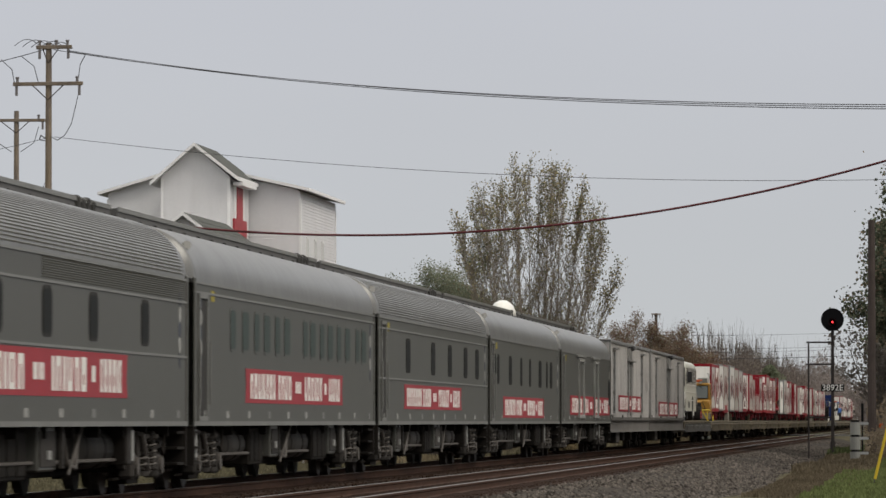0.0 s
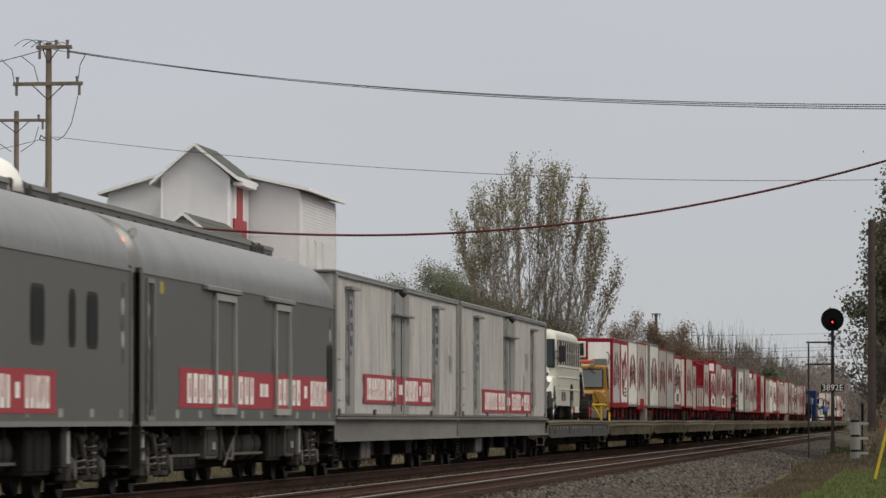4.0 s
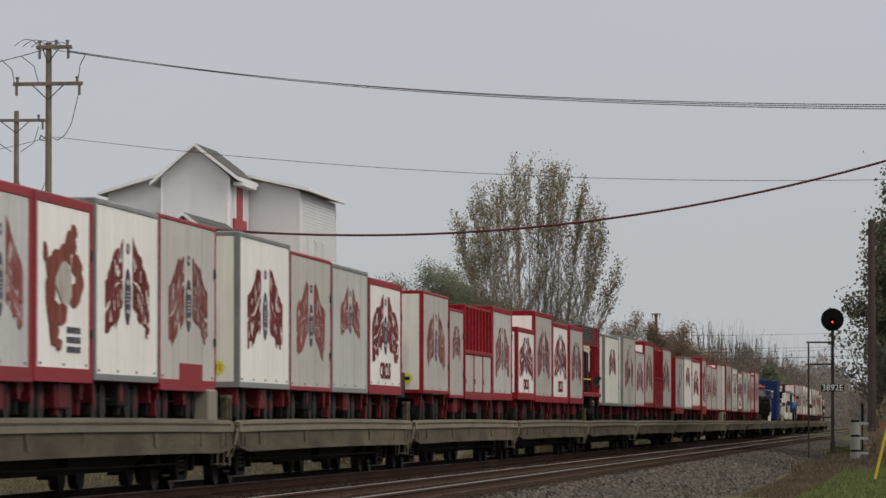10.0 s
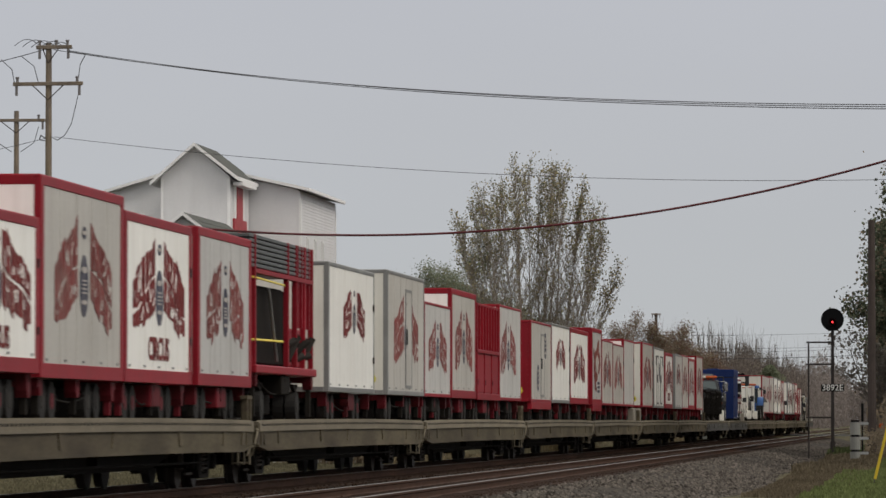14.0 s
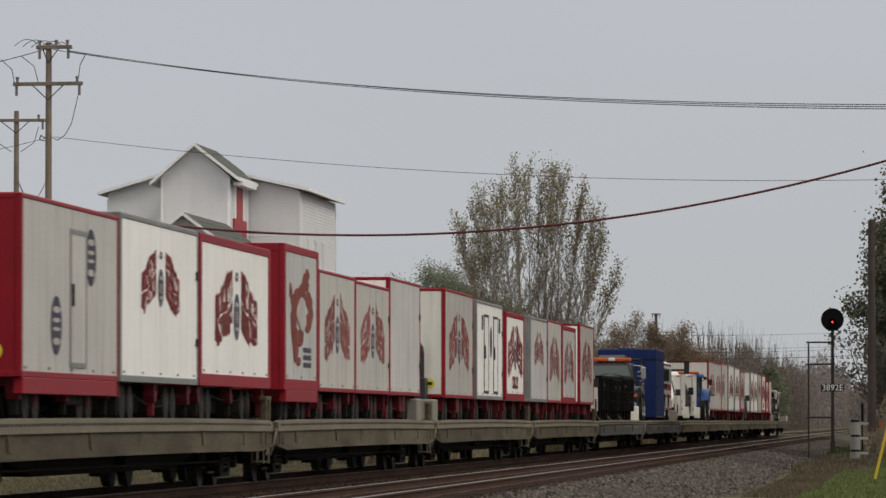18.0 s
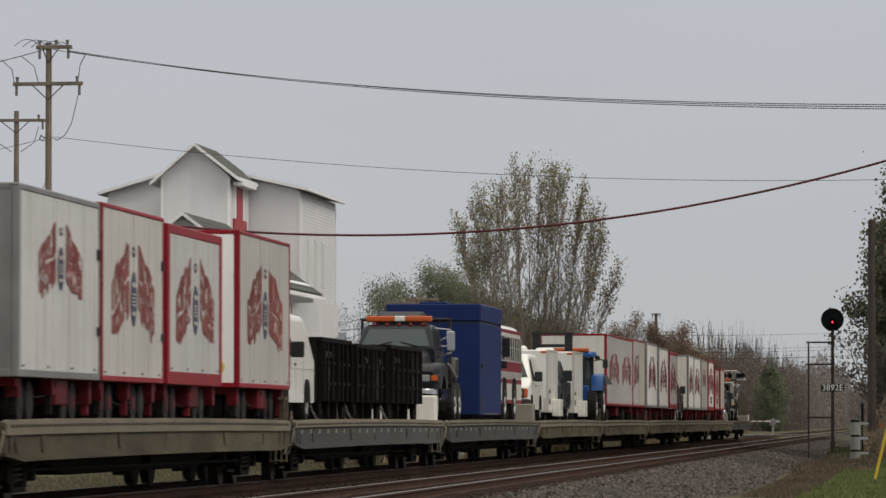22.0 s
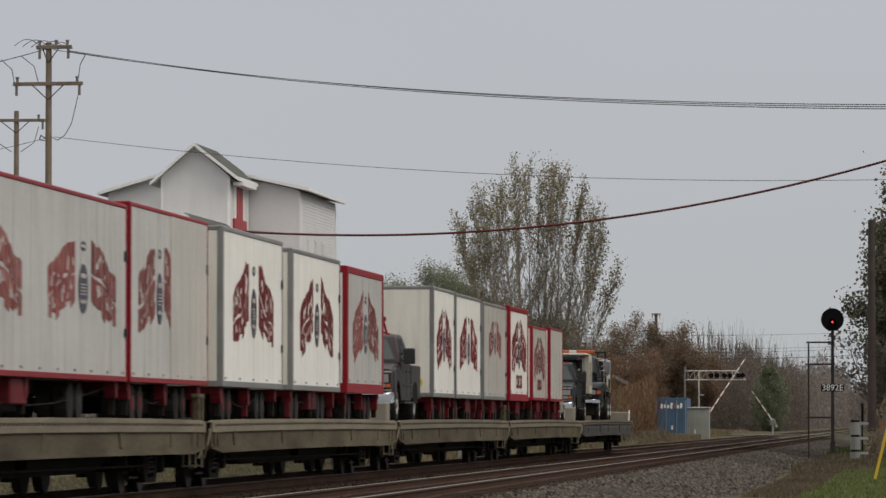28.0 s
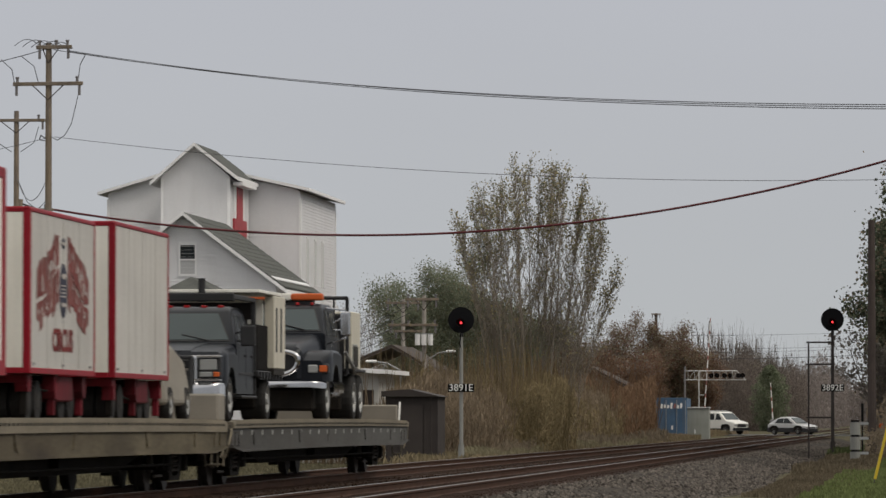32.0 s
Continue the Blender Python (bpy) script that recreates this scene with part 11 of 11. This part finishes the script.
thicket("right_stalks", "dry brown stalks on the shoulder", 26000, -4.3, -1.9, 112, 206, lambda x, y: (0.05 if x < -2.9 else 0.2) if y < 150 else 0.38, (0.03, 0.07), L_DRY, 73, up=1.4, aspect=3.0)
thicket("lawn", "short green lawn grass by the guy wire", 60000, -2.62, 1.2, 92, 190, lambda x, y: 0.28 if y < 158 or x > -2.0 else 0.05, (0.03, 0.07), L_LAWN, 74, up=1.6, aspect=2.4)
thicket("grass_behind", "short yellow-green grass beyond the tracks", 40000, -26, -17.0, 78, 190, lambda x, y: 0.12, (0.05, 0.12), leafmat("yellow_grass", (0.128, 0.115, 0.072), 0.25), 75, up=1.4, aspect=1.8)
thicket("right_far_wood", "dark brush along the right of the line", 80000, -4.0, 14, 300, 800, lambda x, y: 7.5 if x > 0 else 4.5, (0.08, 0.22), L_BROWN, 76, stems=600, **UPR)


# ---- what moves ----
def motions():
    for ob, u, z, dx in MOVERS:
        walk(ob, [(0, pose(TX + dx, u, z)), (32, pose(TX + dx, u - SPEED * 32, z))])
    lift = lambda a: pose(0, 0, 1.22, 0, -a, 0)
    walk(GATE1, [(t, lift(a)) for t, a in ((0, 0), (23.6, 0), (24.5, 6), (25.5, 16), (27.5, 35), (28.5, 42), (29, 46), (30.2, 58), (31, 71), (32, 83))])
    walk(GATE2, [(t, lift(a)) for t, a in ((0, 0), (23.6, 0), (24.5, 16), (25.5, 25), (27.5, 47), (29, 60), (30.2, 73), (31, 80), (32, 86))])
    # cars wait at the gate, then drive over the crossing
    for car, start, rows in ((CAR1, Vector((-13.2, 413.8, -0.02)), ((0, -10.3), (27.4, -10.3), (28.1, -9.6), (28.5, -8.7), (29.0, -7.15), (29.4, -5.6), (30.0, -3.35), (30.6, -1.07), (31.4, 2.1), (32, 4.75))),
                             (CAR2, Vector((-13.2, 413.8, -0.02)), ((0, -17.2), (29.2, -17.2), (30.2, -14.6), (30.8, -11.2), (31.4, -6.9), (32, -4.0)))):
        walk(car, [(t, pose(*(start + road_dir * (s * 0.88)), 0, 0, 51.0)) for t, s in rows])


motions()
